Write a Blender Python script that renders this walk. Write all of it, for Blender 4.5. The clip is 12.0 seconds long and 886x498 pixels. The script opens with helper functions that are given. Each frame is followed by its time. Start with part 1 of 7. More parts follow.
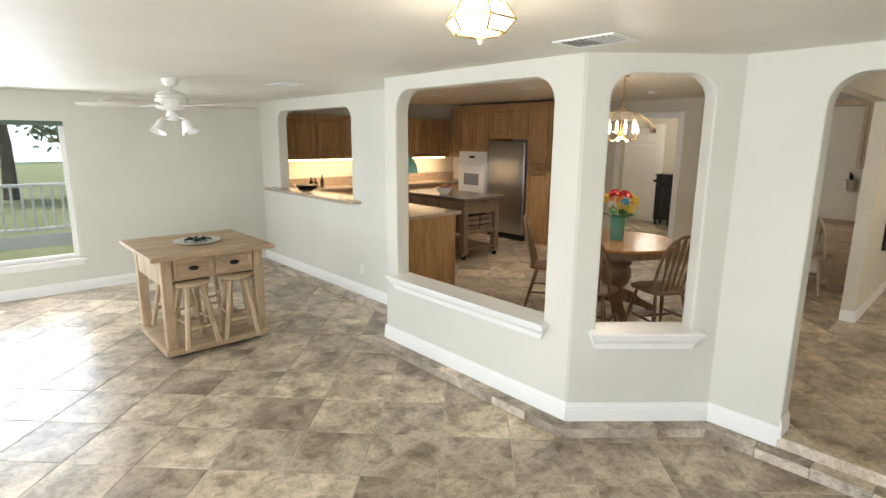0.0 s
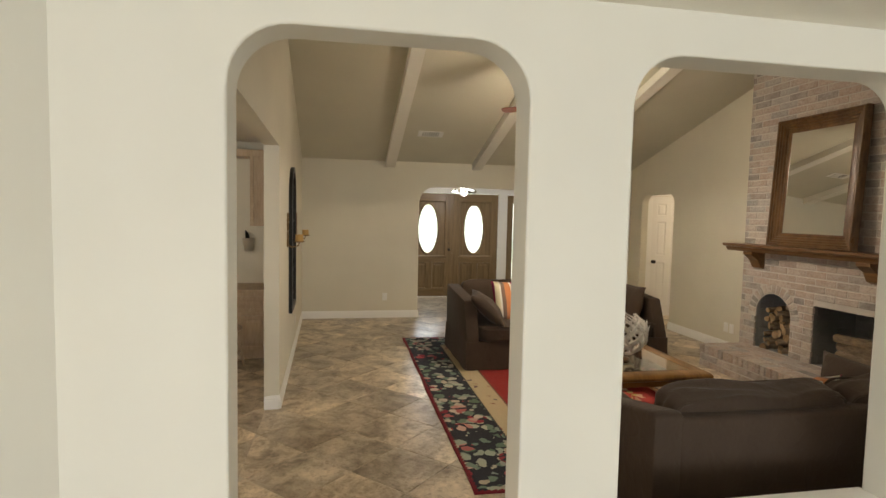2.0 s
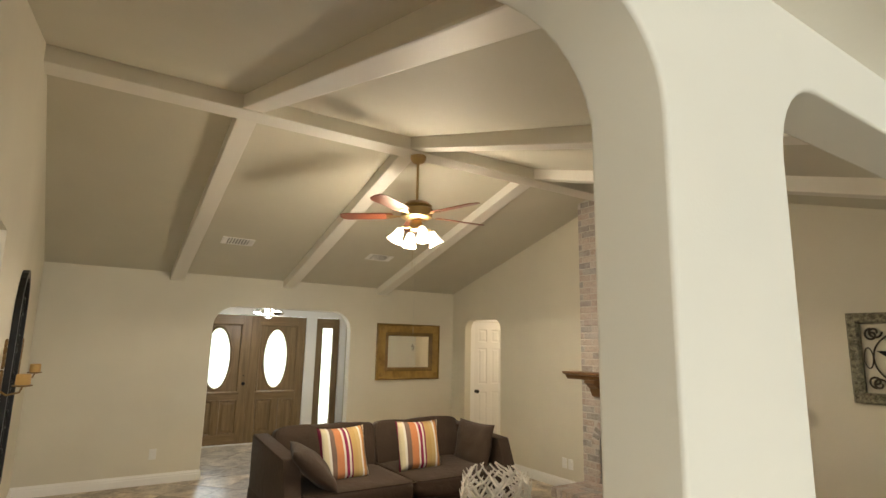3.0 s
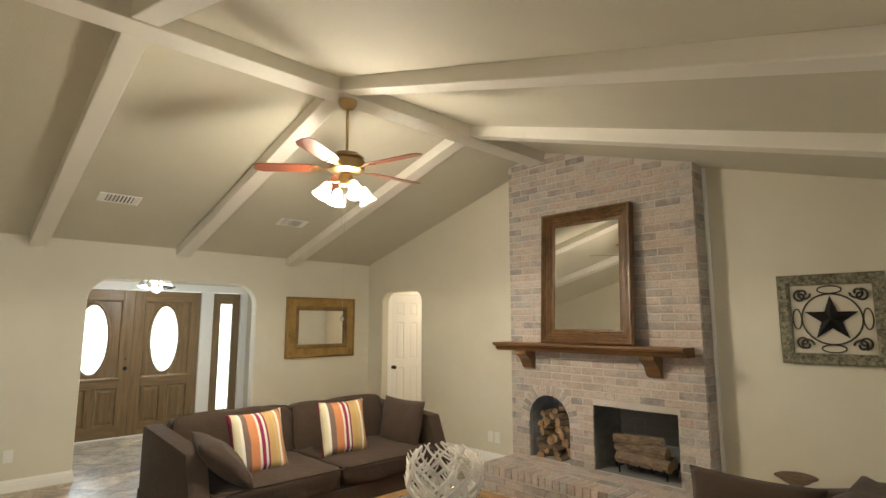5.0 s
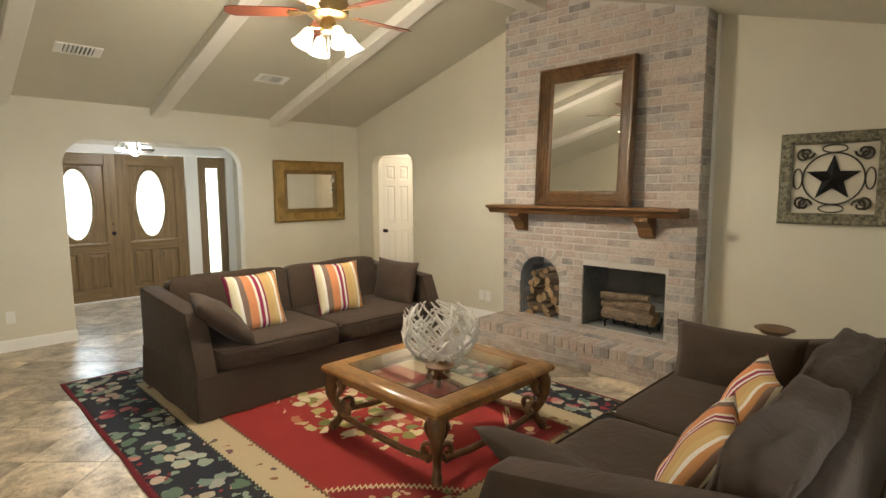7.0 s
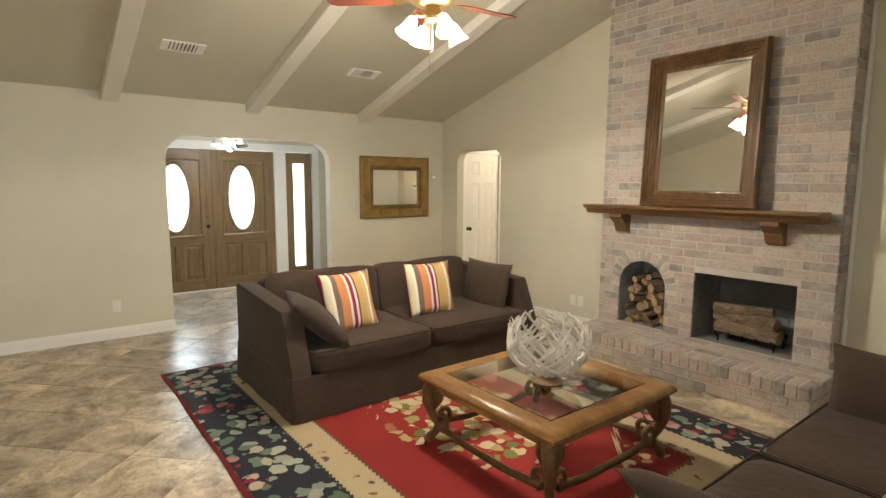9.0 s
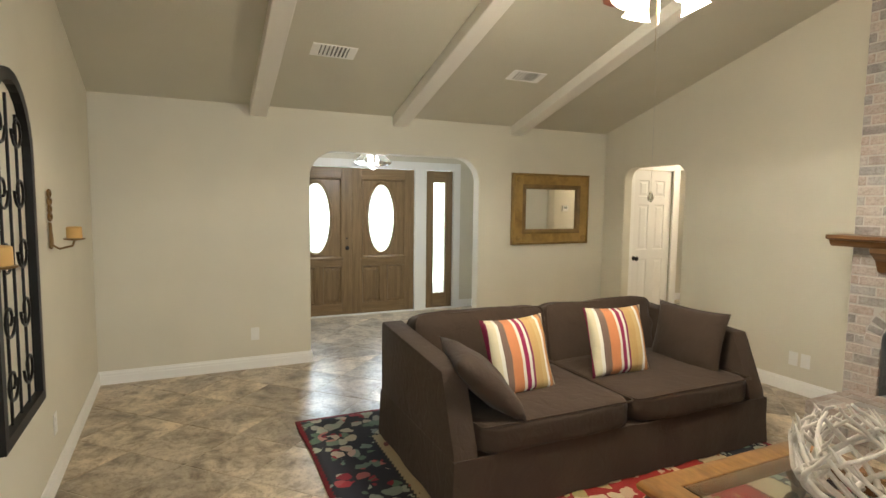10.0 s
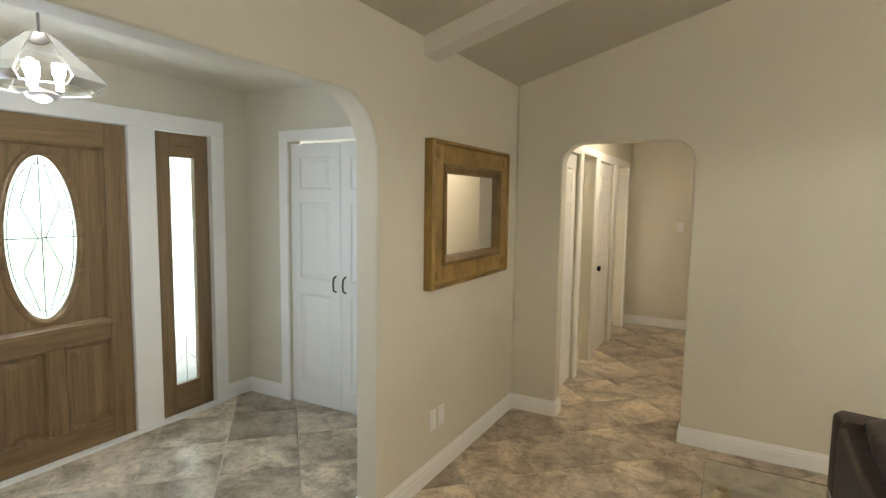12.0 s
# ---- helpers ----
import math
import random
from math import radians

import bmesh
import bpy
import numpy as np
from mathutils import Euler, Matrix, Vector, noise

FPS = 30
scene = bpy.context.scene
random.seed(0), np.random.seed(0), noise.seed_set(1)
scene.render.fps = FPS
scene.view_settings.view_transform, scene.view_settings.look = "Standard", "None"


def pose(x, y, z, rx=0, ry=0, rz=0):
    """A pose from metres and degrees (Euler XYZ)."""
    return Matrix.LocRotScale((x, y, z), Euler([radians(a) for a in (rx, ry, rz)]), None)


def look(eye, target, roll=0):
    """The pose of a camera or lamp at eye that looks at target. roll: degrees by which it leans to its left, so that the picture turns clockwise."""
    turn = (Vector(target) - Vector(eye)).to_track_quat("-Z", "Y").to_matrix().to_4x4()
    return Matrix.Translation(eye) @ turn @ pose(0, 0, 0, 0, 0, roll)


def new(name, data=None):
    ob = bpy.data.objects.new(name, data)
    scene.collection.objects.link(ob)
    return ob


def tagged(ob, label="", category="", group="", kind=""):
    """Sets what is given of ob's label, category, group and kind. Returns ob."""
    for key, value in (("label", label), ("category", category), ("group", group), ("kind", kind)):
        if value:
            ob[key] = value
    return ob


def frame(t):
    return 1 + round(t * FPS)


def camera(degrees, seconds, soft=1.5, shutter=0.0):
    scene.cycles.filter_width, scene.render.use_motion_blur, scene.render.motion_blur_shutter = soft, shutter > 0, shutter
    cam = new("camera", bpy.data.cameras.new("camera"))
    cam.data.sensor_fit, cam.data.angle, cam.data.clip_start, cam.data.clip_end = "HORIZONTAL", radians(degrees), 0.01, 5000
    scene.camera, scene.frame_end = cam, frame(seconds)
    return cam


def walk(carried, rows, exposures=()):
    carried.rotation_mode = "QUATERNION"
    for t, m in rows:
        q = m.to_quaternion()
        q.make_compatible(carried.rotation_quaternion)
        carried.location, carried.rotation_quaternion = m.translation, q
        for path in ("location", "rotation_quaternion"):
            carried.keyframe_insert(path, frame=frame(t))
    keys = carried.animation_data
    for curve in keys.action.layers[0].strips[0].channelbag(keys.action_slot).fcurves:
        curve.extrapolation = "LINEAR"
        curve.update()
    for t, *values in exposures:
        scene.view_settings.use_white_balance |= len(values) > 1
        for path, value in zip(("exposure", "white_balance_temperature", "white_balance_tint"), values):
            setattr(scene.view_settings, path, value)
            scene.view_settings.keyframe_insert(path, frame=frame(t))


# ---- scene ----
cam = camera(79.3, 12.0)
PATH = [
    (0, (0.402, 0.175, 1.787), (1.715, 1.628, 1.382), 0.5),
    (0.5, (0.539, 0.273, 1.74), (2.166, 1.378, 1.379), 0.4),
    (1, (0.874, 0.372, 1.648), (2.768, 0.933, 1.341), 0.0),
    (1.5, (1.635, 0.56, 1.645), (3.616, 0.614, 1.385), 1.0),
    (2, (2.42, 0.695, 1.638), (4.383, 0.330, 1.508), 1.2),
    (2.5, (3.09, 0.76, 1.638), (4.931, -0.014, 1.746), 1.3),
    (3, (3.541, 0.799, 1.647), (5.197, -0.268, 1.996), 1.2),
    (5, (4.116, 0.744, 1.581), (5.545, -0.628, 1.854), 0.0),
    (5.5, (4.188, 0.718, 1.564), (5.604, -0.691, 1.654), 0.1),
    (6, (4.219, 0.7, 1.56), (5.628, -0.718, 1.48), 0.1),
    (6.5, (4.232, 0.69, 1.556), (5.631, -0.726, 1.366), 0.0),
    (8.5, (4.378, 0.672, 1.535), (5.808, -0.7, 1.269), 0.1),
    (9, (4.575, 0.686, 1.566), (6.146, -0.528, 1.325), 0.3),
    (9.5, (4.942, 0.618, 1.583), (6.648, -0.405, 1.376), 0.5),
    (10, (5.532, 0.535, 1.568), (7.341, -0.3, 1.399), 0.7),
    (10.5, (6.304, 0.392, 1.624), (8.158, -0.337, 1.443), 1.0),
    (11, (7.319, 0.342, 1.668), (9.008, -0.711, 1.47), 1.5),
    (11.5, (8.329, 0.164, 1.661), (9.708, -1.272, 1.465), 1.2),
    (12, (9.288, -0.257, 1.602), (10.243, -2.005, 1.418), 0.8),
]
EXPOSURES = [(0.0, -0.22, 6350, 13), (1.0, -0.33, 6450, 13), (2.0, -0.32, 7000, 14), (3.0, -0.1, 7000, 12), (5.0, 0.19, 6550, 10), (9.0, 0.3, 6450, 10), (10.5, 0.15, 6300, 10), (12.0, 0.05, 6200, 10)]
walk(cam, [(t, look(eye, target, roll)) for t, eye, target, roll in PATH], EXPOSURES)
# ---- light ----
world = bpy.data.worlds.new("sky")
scene.world = world
world.use_nodes = True
_wn = world.node_tree.nodes
_sky = _wn.new("ShaderNodeTexSky")
_sky.sky_type = "NISHITA"
_sky.sun_disc = False
_sky.sun_elevation, _sky.sun_rotation = radians(52), radians(200)
world.node_tree.links.new(_sky.outputs[0], _wn["Background"].inputs[0])
_wn["Background"].inputs[1].default_value = 0.15


def lamp(name, kind, where, power, colour=(1, 1, 1), size=0.1, size_y=None, target=None):
    d = bpy.data.lights.new(name, kind)
    d.energy, d.color = power, colour
    if kind == "AREA":
        d.size = size
        if size_y:
            d.shape, d.size_y = "RECTANGLE", size_y
    elif kind == "SUN":
        d.angle = radians(0.5)
    else:
        d.shadow_soft_size = size
    o = new(name, d)
    o.matrix_world = look(where, target) if target else pose(*where)
    return o


lamp("sun", "SUN", (-6, 14, 16), 5.0, (1, 0.95, 0.87), target=(-2, 9, 4))
DAY = (0.86, 0.94, 1.0)
SKYBLUE = (0.74, 0.88, 1.0)
# daylight of the sunroom's windows
lamp("west_window_light", "AREA", (-2.45, 4.2, 1.25), 160, DAY, 4.6, 1.7, (3, 4.2, 0.7))
lamp("west_window_light", "AREA", (-2.45, -1.0, 1.25), 185, DAY, 3.6, 1.7, (3, -1.0, 0.7))
lamp("north_window_light", "AREA", (0.55, 7.95, 1.1), 80, DAY, 1.6, 1.5, (0.55, 2, 0.4))
# daylight of the front doors' glass
lamp("door_glass_light", "AREA", (12.70, -1.87, 1.35), 11, SKYBLUE, 0.4, 0.9, (8, -1.84, 0.6))
lamp("door_glass_light", "AREA", (12.70, -0.95, 1.35), 11, SKYBLUE, 0.4, 0.9, (8, -1.10, 0.6))
# ---- materials ----


def mat(name, colour=(0.8, 0.8, 0.8), rough=0.6, metal=0.0, emit=None, power=0.0, alpha=None, coat=0.0, spec=None):
    m = bpy.data.materials.new(name)
    m.use_nodes = True
    b = m.node_tree.nodes["Principled BSDF"]
    b.inputs["Base Color"].default_value = (*colour, 1)
    b.inputs["Roughness"].default_value = rough
    b.inputs["Metallic"].default_value = metal
    b.inputs["Coat Weight"].default_value = coat
    if spec is not None:
        b.inputs["Specular IOR Level"].default_value = spec
    if emit:
        b.inputs["Emission Color"].default_value = (*emit, 1)
        b.inputs["Emission Strength"].default_value = power
    return m


def nodes_of(m):
    t = m.node_tree
    return t, t.nodes, t.links, t.nodes["Principled BSDF"]


def coords(m, space="Object", scale=(1, 1, 1), shift=False):
    """Texture coordinates; shift moves them by each object's own random number."""
    t, n, l, b = nodes_of(m)
    c = n.new("ShaderNodeTexCoord")
    mp = n.new("ShaderNodeMapping")
    mp.inputs["Scale"].default_value = scale
    l.new(c.outputs[space], mp.inputs["Vector"])
    if shift:
        oi = n.new("ShaderNodeObjectInfo")
        mul = n.new("ShaderNodeVectorMath")
        mul.operation = "SCALE"
        mul.inputs[0].default_value = (37, 53, 71)
        l.new(oi.outputs["Random"], mul.inputs["Scale"])
        l.new(mul.outputs[0], mp.inputs["Location"])
    return mp.outputs[0]


def noise_of(m, vec, scale, detail=4.0, rough=0.55, distort=0.0):
    t, n, l, b = nodes_of(m)
    k = n.new("ShaderNodeTexNoise")
    k.inputs["Scale"].default_value, k.inputs["Detail"].default_value = scale, detail
    k.inputs["Roughness"].default_value, k.inputs["Distortion"].default_value = rough, distort
    l.new(vec, k.inputs["Vector"])
    return k.outputs["Fac"]


def ramp(m, fac, stops):
    t, n, l, b = nodes_of(m)
    r = n.new("ShaderNodeValToRGB")
    e = r.color_ramp.elements
    while len(e) < len(stops):
        e.new(0.5)
    for el, (p, c) in zip(e, stops):
        el.position, el.color = p, (*c, 1)
    l.new(fac, r.inputs[0])
    return r.outputs[0]


def mix(m, fac, a, c, mode="MIX"):
    t, n, l, b = nodes_of(m)
    x = n.new("ShaderNodeMix")
    x.data_type, x.blend_type = "RGBA", mode
    if isinstance(fac, (int, float)):
        x.inputs[0].default_value = fac
    else:
        l.new(fac, x.inputs[0])
    for sock, v in ((x.inputs[6], a), (x.inputs[7], c)):
        if isinstance(v, tuple):
            sock.default_value = (*v, 1)
        else:
            l.new(v, sock)
    return x.outputs[2]


def bump(m, fac, strength=0.2, distance=0.01):
    t, n, l, b = nodes_of(m)
    u = n.new("ShaderNodeBump")
    u.inputs["Strength"].default_value, u.inputs["Distance"].default_value = strength, distance
    l.new(fac, u.inputs["Height"])
    if b.inputs["Normal"].is_linked:
        l.new(b.inputs["Normal"].links[0].from_socket, u.inputs["Normal"])
    l.new(u.outputs[0], b.inputs["Normal"])


def set_colour(m, sock):
    t, n, l, b = nodes_of(m)
    l.new(sock, b.inputs["Base Color"])


def set_rough(m, fac, lo, hi):
    t, n, l, b = nodes_of(m)
    r = n.new("ShaderNodeMapRange")
    r.inputs["To Min"].default_value, r.inputs["To Max"].default_value = lo, hi
    l.new(fac, r.inputs["Value"])
    l.new(r.outputs[0], b.inputs["Roughness"])


def paint(name, colour, rough=0.7, grain=160, strength=0.12, vary=0.05):
    """Rolled wall paint with orange-peel grain and faint blotches."""
    m = mat(name, colour, rough)
    v = coords(m, "Object")
    big = noise_of(m, v, 0.9, 3)
    lo = tuple(c * (1 - vary) for c in colour)
    hi = tuple(min(1, c * (1 + vary)) for c in colour)
    set_colour(m, ramp(m, big, [(0.3, lo), (0.7, hi)]))
    bump(m, noise_of(m, v, grain, 2), strength, 0.002)
    return m


def wood(name, dark, light, scale=(1, 1, 1), rough=0.45, coat=0.0, ring=1.0, space="Object"):
    """Wood whose grain runs along local z unless scale says otherwise."""
    m = mat(name, light, rough, coat=coat)
    v = coords(m, space, scale, shift=True)
    n1 = noise_of(m, v, 9 * ring, 6, 0.6, 0.6)
    n2 = noise_of(m, v, 40 * ring, 3, 0.6, 0.2)
    mid = tuple((a + c) / 2 for a, c in zip(dark, light))
    base = ramp(m, n1, [(0.3, dark), (0.5, mid), (0.72, light)])
    set_colour(m, mix(m, 0.35, base, ramp(m, n2, [(0.35, dark), (0.65, light)])))
    set_rough(m, n1, rough + 0.1, rough - 0.08)
    bump(m, n2, 0.12, 0.002)
    return m


def cloth(name, colour, weave=450, vary=0.15, rough=0.9, sheen=0.25):
    m = mat(name, colour, rough)
    t, n, l, b = nodes_of(m)
    b.inputs["Sheen Weight"].default_value = sheen
    b.inputs["Sheen Roughness"].default_value = 0.4
    v = coords(m, "Object")
    n1 = noise_of(m, v, 5, 4)
    n2 = noise_of(m, v, weave, 2)
    lo, hi = tuple(c * (1 - vary) for c in colour), tuple(c * (1 + vary) for c in colour)
    set_colour(m, mix(m, 0.4, ramp(m, n1, [(0.3, lo), (0.7, hi)]), ramp(m, n2, [(0.3, lo), (0.7, hi)])))
    bump(m, n2, 0.25, 0.002)
    bump(m, noise_of(m, v, 11, 4, 0.6, 1.2), 0.38, 0.02)
    return m


WALL = paint("cream_wall_paint", (0.675, 0.635, 0.525))
WALL_SUN = paint("pale_wall_paint", (0.68, 0.665, 0.59))
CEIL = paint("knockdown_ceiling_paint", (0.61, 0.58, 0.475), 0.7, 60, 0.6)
CEIL_SUN = paint("textured_sunroom_ceiling", (0.80, 0.77, 0.68), 0.55, 70, 0.4)
CEIL_GLOSS = paint("semi_gloss_dining_ceiling", (0.70, 0.64, 0.54), 0.35, 60, 0.4)
TRIM = paint("white_trim_paint", (0.88, 0.87, 0.84), 0.35, 90, 0.05, 0.02)
BEAM = paint("cream_beam_paint", (0.80, 0.77, 0.70), 0.5, 90, 0.08, 0.03)
DOOR_WHITE = paint("white_door_paint", (0.83, 0.82, 0.79), 0.4, 120, 0.08, 0.02)


def tile_material(name, a, b_, c, rough):
    """Tumbled travertine-look porcelain: each tile takes its own patch of the veins, and is paler or darker as a whole."""
    m = mat(name, a, rough)
    v = coords(m, "Object", (1, 1, 1), shift=True)
    n0 = noise_of(m, v, 1.5, 4, 0.55, 0.8)
    n1 = noise_of(m, v, 4.6, 9, 0.70, 0.45)
    n2 = noise_of(m, v, 26, 6, 0.72, 0.4)
    n3 = noise_of(m, v, 95, 3, 0.6, 0.2)
    pale = tuple(min(1, x * 1.25) for x in a)
    base = ramp(m, n1, [(0.34, c), (0.44, b_), (0.53, a), (0.66, pale)])
    cloud = ramp(m, n0, [(0.36, (0.66, 0.63, 0.60)), (0.62, (1.10, 1.09, 1.07))])
    col = mix(m, 1.0, base, cloud, "MULTIPLY")
    col = mix(m, 0.7, col, ramp(m, n2, [(0.36, (0.52, 0.48, 0.44)), (0.50, (1, 1, 1))]), "MULTIPLY")
    col = mix(m, 0.35, col, ramp(m, n3, [(0.32, (0.6, 0.58, 0.55)), (0.5, (1, 1, 1))]), "MULTIPLY")
    t, n, l, b = nodes_of(m)
    oi = n.new("ShaderNodeObjectInfo")
    tone = ramp(m, oi.outputs["Random"], [(0.0, (0.68, 0.655, 0.63)), (0.3, (0.86, 0.85, 0.84)), (0.7, (1.03, 1.01, 0.98)), (1.0, (1.22, 1.19, 1.14))])
    set_colour(m, mix(m, 1.0, col, tone, "MULTIPLY"))
    set_rough(m, n1, rough + 0.10, rough - 0.05)
    bump(m, n1, 0.14, 0.004)
    bump(m, n2, 0.08, 0.002)
    return m


TILE = tile_material("mottled_floor_tile", (0.61, 0.535, 0.425), (0.43, 0.365, 0.275), (0.25, 0.205, 0.150), 0.29)
TILE_FAR = TILE.copy()
TILE_FAR.name = "mottled_floor_tile_joined"
_t, _n, _l, _b = nodes_of(TILE_FAR)
_g = _n.new("ShaderNodeNewGeometry")
for k in [k for k in _n if k.bl_idname == "ShaderNodeObjectInfo"]:
    for ln in list(k.outputs["Random"].links):
        _l.new(_g.outputs["Random Per Island"], ln.to_socket)
GROUT = paint("tan_grout", (0.52, 0.47, 0.38), 0.9, 200, 0.3)
# ---- mesh helpers ----


def mesh_of(bm, name, material, smooth=None):
    me = bpy.data.meshes.new(name)
    bm.normal_update()
    bm.to_mesh(me)
    bm.free()
    for k in material if isinstance(material, (list, tuple)) else [material]:
        me.materials.append(k)
    if smooth is not None:
        me.shade_smooth()
        if smooth < 180:
            me.set_sharp_from_angle(angle=radians(smooth))
    return me


def thing(name, label, category, where=(0, 0, 0), turn=0.0, group="", kind=""):
    o = new(name)
    o.empty_display_size = 0.1
    o.matrix_world = pose(*where, 0, 0, turn)
    return tagged(o, label, category, group, kind)


def part(name, bm, material, parent, label="", smooth=None, at=None):
    o = new(name, mesh_of(bm, name, material, smooth))
    o.parent = parent
    if at:
        o.matrix_basis = pose(*at)
    if label:
        tagged(o, label)
    return o


def single(name, bm, material, label, category, where=(0, 0, 0), turn=0.0, group="", kind="", smooth=None):
    o = new(name, mesh_of(bm, name, material, smooth))
    o.matrix_world = pose(*where, 0, 0, turn)
    return tagged(o, label, category, group, kind)


def bm_box(x0, x1, y0, y1, z0, z1, bev=0.0, seg=2, bm=None, taper=None):
    """A box; taper scales its top about the middle."""
    own = bmesh.new()
    cx, cy = (x0 + x1) / 2, (y0 + y1) / 2
    tx, ty = taper or (1, 1)
    vs = []
    for z, sx, sy in ((z0, 1, 1), (z1, tx, ty)):
        for x, y in ((x0, y0), (x1, y0), (x1, y1), (x0, y1)):
            vs.append(own.verts.new((cx + (x - cx) * sx, cy + (y - cy) * sy, z)))
    for f in ((3, 2, 1, 0), (4, 5, 6, 7), (0, 1, 5, 4), (1, 2, 6, 5), (2, 3, 7, 6), (3, 0, 4, 7)):
        own.faces.new([vs[i] for i in f])
    if bev:
        bmesh.ops.bevel(own, geom=own.edges[:], offset=bev, segments=seg, affect="EDGES", profile=0.6)
    return merge(bm, own)


def merge(bm, own, m=None):
    if m is not None:
        own.transform(m)
    if bm is None:
        return own
    vm = {v: bm.verts.new(v.co) for v in own.verts}
    for f in own.faces:
        g = bm.faces.new([vm[v] for v in f.verts])
        g.material_index, g.smooth = f.material_index, f.smooth
    own.free()
    return bm


def bm_lathe(profile, seg=24, bm=None, m=None, cap=True):
    """Turned solid about z from (radius, z) pairs, bottom to top."""
    own = bmesh.new()
    rings = []
    for r, z in profile:
        rings.append([own.verts.new((max(r, 1e-4) * math.cos(2 * math.pi * k / seg), max(r, 1e-4) * math.sin(2 * math.pi * k / seg), z)) for k in range(seg)])
    for a, c in zip(rings, rings[1:]):
        for k in range(seg):
            own.faces.new((a[k], a[(k + 1) % seg], c[(k + 1) % seg], c[k]))
    if cap:
        own.faces.new(rings[0][::-1])
        own.faces.new(rings[-1])
    return merge(bm, own, m)


def bm_tube(pts, radius, seg=8, bm=None, radii=None):
    """A round bar along points."""
    own = bmesh.new()
    pts = [Vector(p) for p in pts]
    rings, side = [], None
    for i, p in enumerate(pts):
        d = (pts[min(i + 1, len(pts) - 1)] - pts[max(i - 1, 0)]).normalized()
        if side is None:
            side = d.orthogonal().normalized()
        else:
            side = (side - d * side.dot(d))
            side = side.normalized() if side.length > 1e-6 else d.orthogonal().normalized()
        up = d.cross(side)
        r = radii[i] if radii else radius
        rings.append([own.verts.new(p + r * (math.cos(2 * math.pi * k / seg) * side + math.sin(2 * math.pi * k / seg) * up)) for k in range(seg)])
    for a, c in zip(rings, rings[1:]):
        for k in range(seg):
            own.faces.new((a[k], a[(k + 1) % seg], c[(k + 1) % seg], c[k]))
    own.faces.new(rings[0][::-1])
    own.faces.new(rings[-1])
    return merge(bm, own)


def bm_prism(outline, depth, bm=None, m=None, bev=0.0):
    """An outline in the xz plane, pushed along +y by depth."""
    own = bmesh.new()
    a = [own.verts.new((x, 0, z)) for x, z in outline]
    c = [own.verts.new((x, depth, z)) for x, z in outline]
    n = len(a)
    own.faces.new(a)
    own.faces.new(c[::-1])
    for i in range(n):
        own.faces.new((a[i], c[i], c[(i + 1) % n], a[(i + 1) % n]))
    bmesh.ops.recalc_face_normals(own, faces=own.faces[:])
    if bev:
        es = [e for e in own.edges if len(e.link_faces) == 2 and e.calc_face_angle(0) > 0.6]
        bmesh.ops.bevel(own, geom=es, offset=bev, segments=2, affect="EDGES", profile=0.6)
    return merge(bm, own, m)


def arch_outline(u0, u1, z0, z1, r, seg=8):
    """An opening with rounded upper corners."""
    pts = [(u0, z0), (u1, z0)]
    for k in range(seg + 1):
        a = math.pi / 2 * k / seg
        pts.append((u1 - r + r * math.cos(a), z1 - r + r * math.sin(a)))
    for k in range(seg + 1):
        a = math.pi / 2 * (1 + k / seg)
        pts.append((u0 + r + r * math.cos(a), z1 - r + r * math.sin(a)))
    return pts


def wall(name, start, end, outline, holes, thick, material, label, bev=0.012):
    """A wall from start to end (x, y); outline and holes are (u, z) loops, u along the wall; it thickens to the left of its course."""
    bm = bmesh.new()
    edges = []
    for loop in [outline] + holes:
        vs = [bm.verts.new((u, 0, z)) for u, z in loop]
        edges += [bm.edges.new((vs[i], vs[(i + 1) % len(vs)])) for i in range(len(vs))]
    bmesh.ops.triangle_fill(bm, edges=edges, use_beauty=True, use_dissolve=True, normal=(0, -1, 0))
    ext = bmesh.ops.extrude_face_region(bm, geom=bm.faces[:])
    bmesh.ops.translate(bm, verts=[v for v in ext["geom"] if isinstance(v, bmesh.types.BMVert)], vec=(0, thick, 0))
    bmesh.ops.recalc_face_normals(bm, faces=bm.faces[:])
    dx, dy = end[0] - start[0], end[1] - start[1]
    o = single(name, bm, material, label, "wall", (start[0], start[1], 0), math.degrees(math.atan2(dy, dx)), kind="structure")
    if holes and bev:
        mod = o.modifiers.new("edge", "BEVEL")
        mod.width, mod.segments, mod.limit_method, mod.angle_limit = bev, 3, "ANGLE", radians(50)
        o.data.shade_smooth()
        o.data.set_sharp_from_angle(angle=radians(35))
    return o


def rect(u0, u1, z0, z1):
    return [(u0, z0), (u1, z0), (u1, z1), (u0, z1)]


def slab(name, x0, x1, y0, y1, z0, z1, material, label, category="wall", kind="structure"):
    return single(name, bm_box(x0, x1, y0, y1, z0, z1), material, label, category, kind=kind)


# ---- structure ----
XD, T = 3.97, 0.14            # sunroom side of the doorway wall, its thickness
XE, YS, YN = 10.75, -4.06, 1.32  # living room: east, south and north faces
XR, ZR, ZE = 7.43, 3.40, 2.44    # ridge, its height, eaves
FS, CS = -0.14, 2.29          # sunroom floor and ceiling
SILL = 0.57
C1, C2 = (3.24, 2.07), (3.97, 1.44)

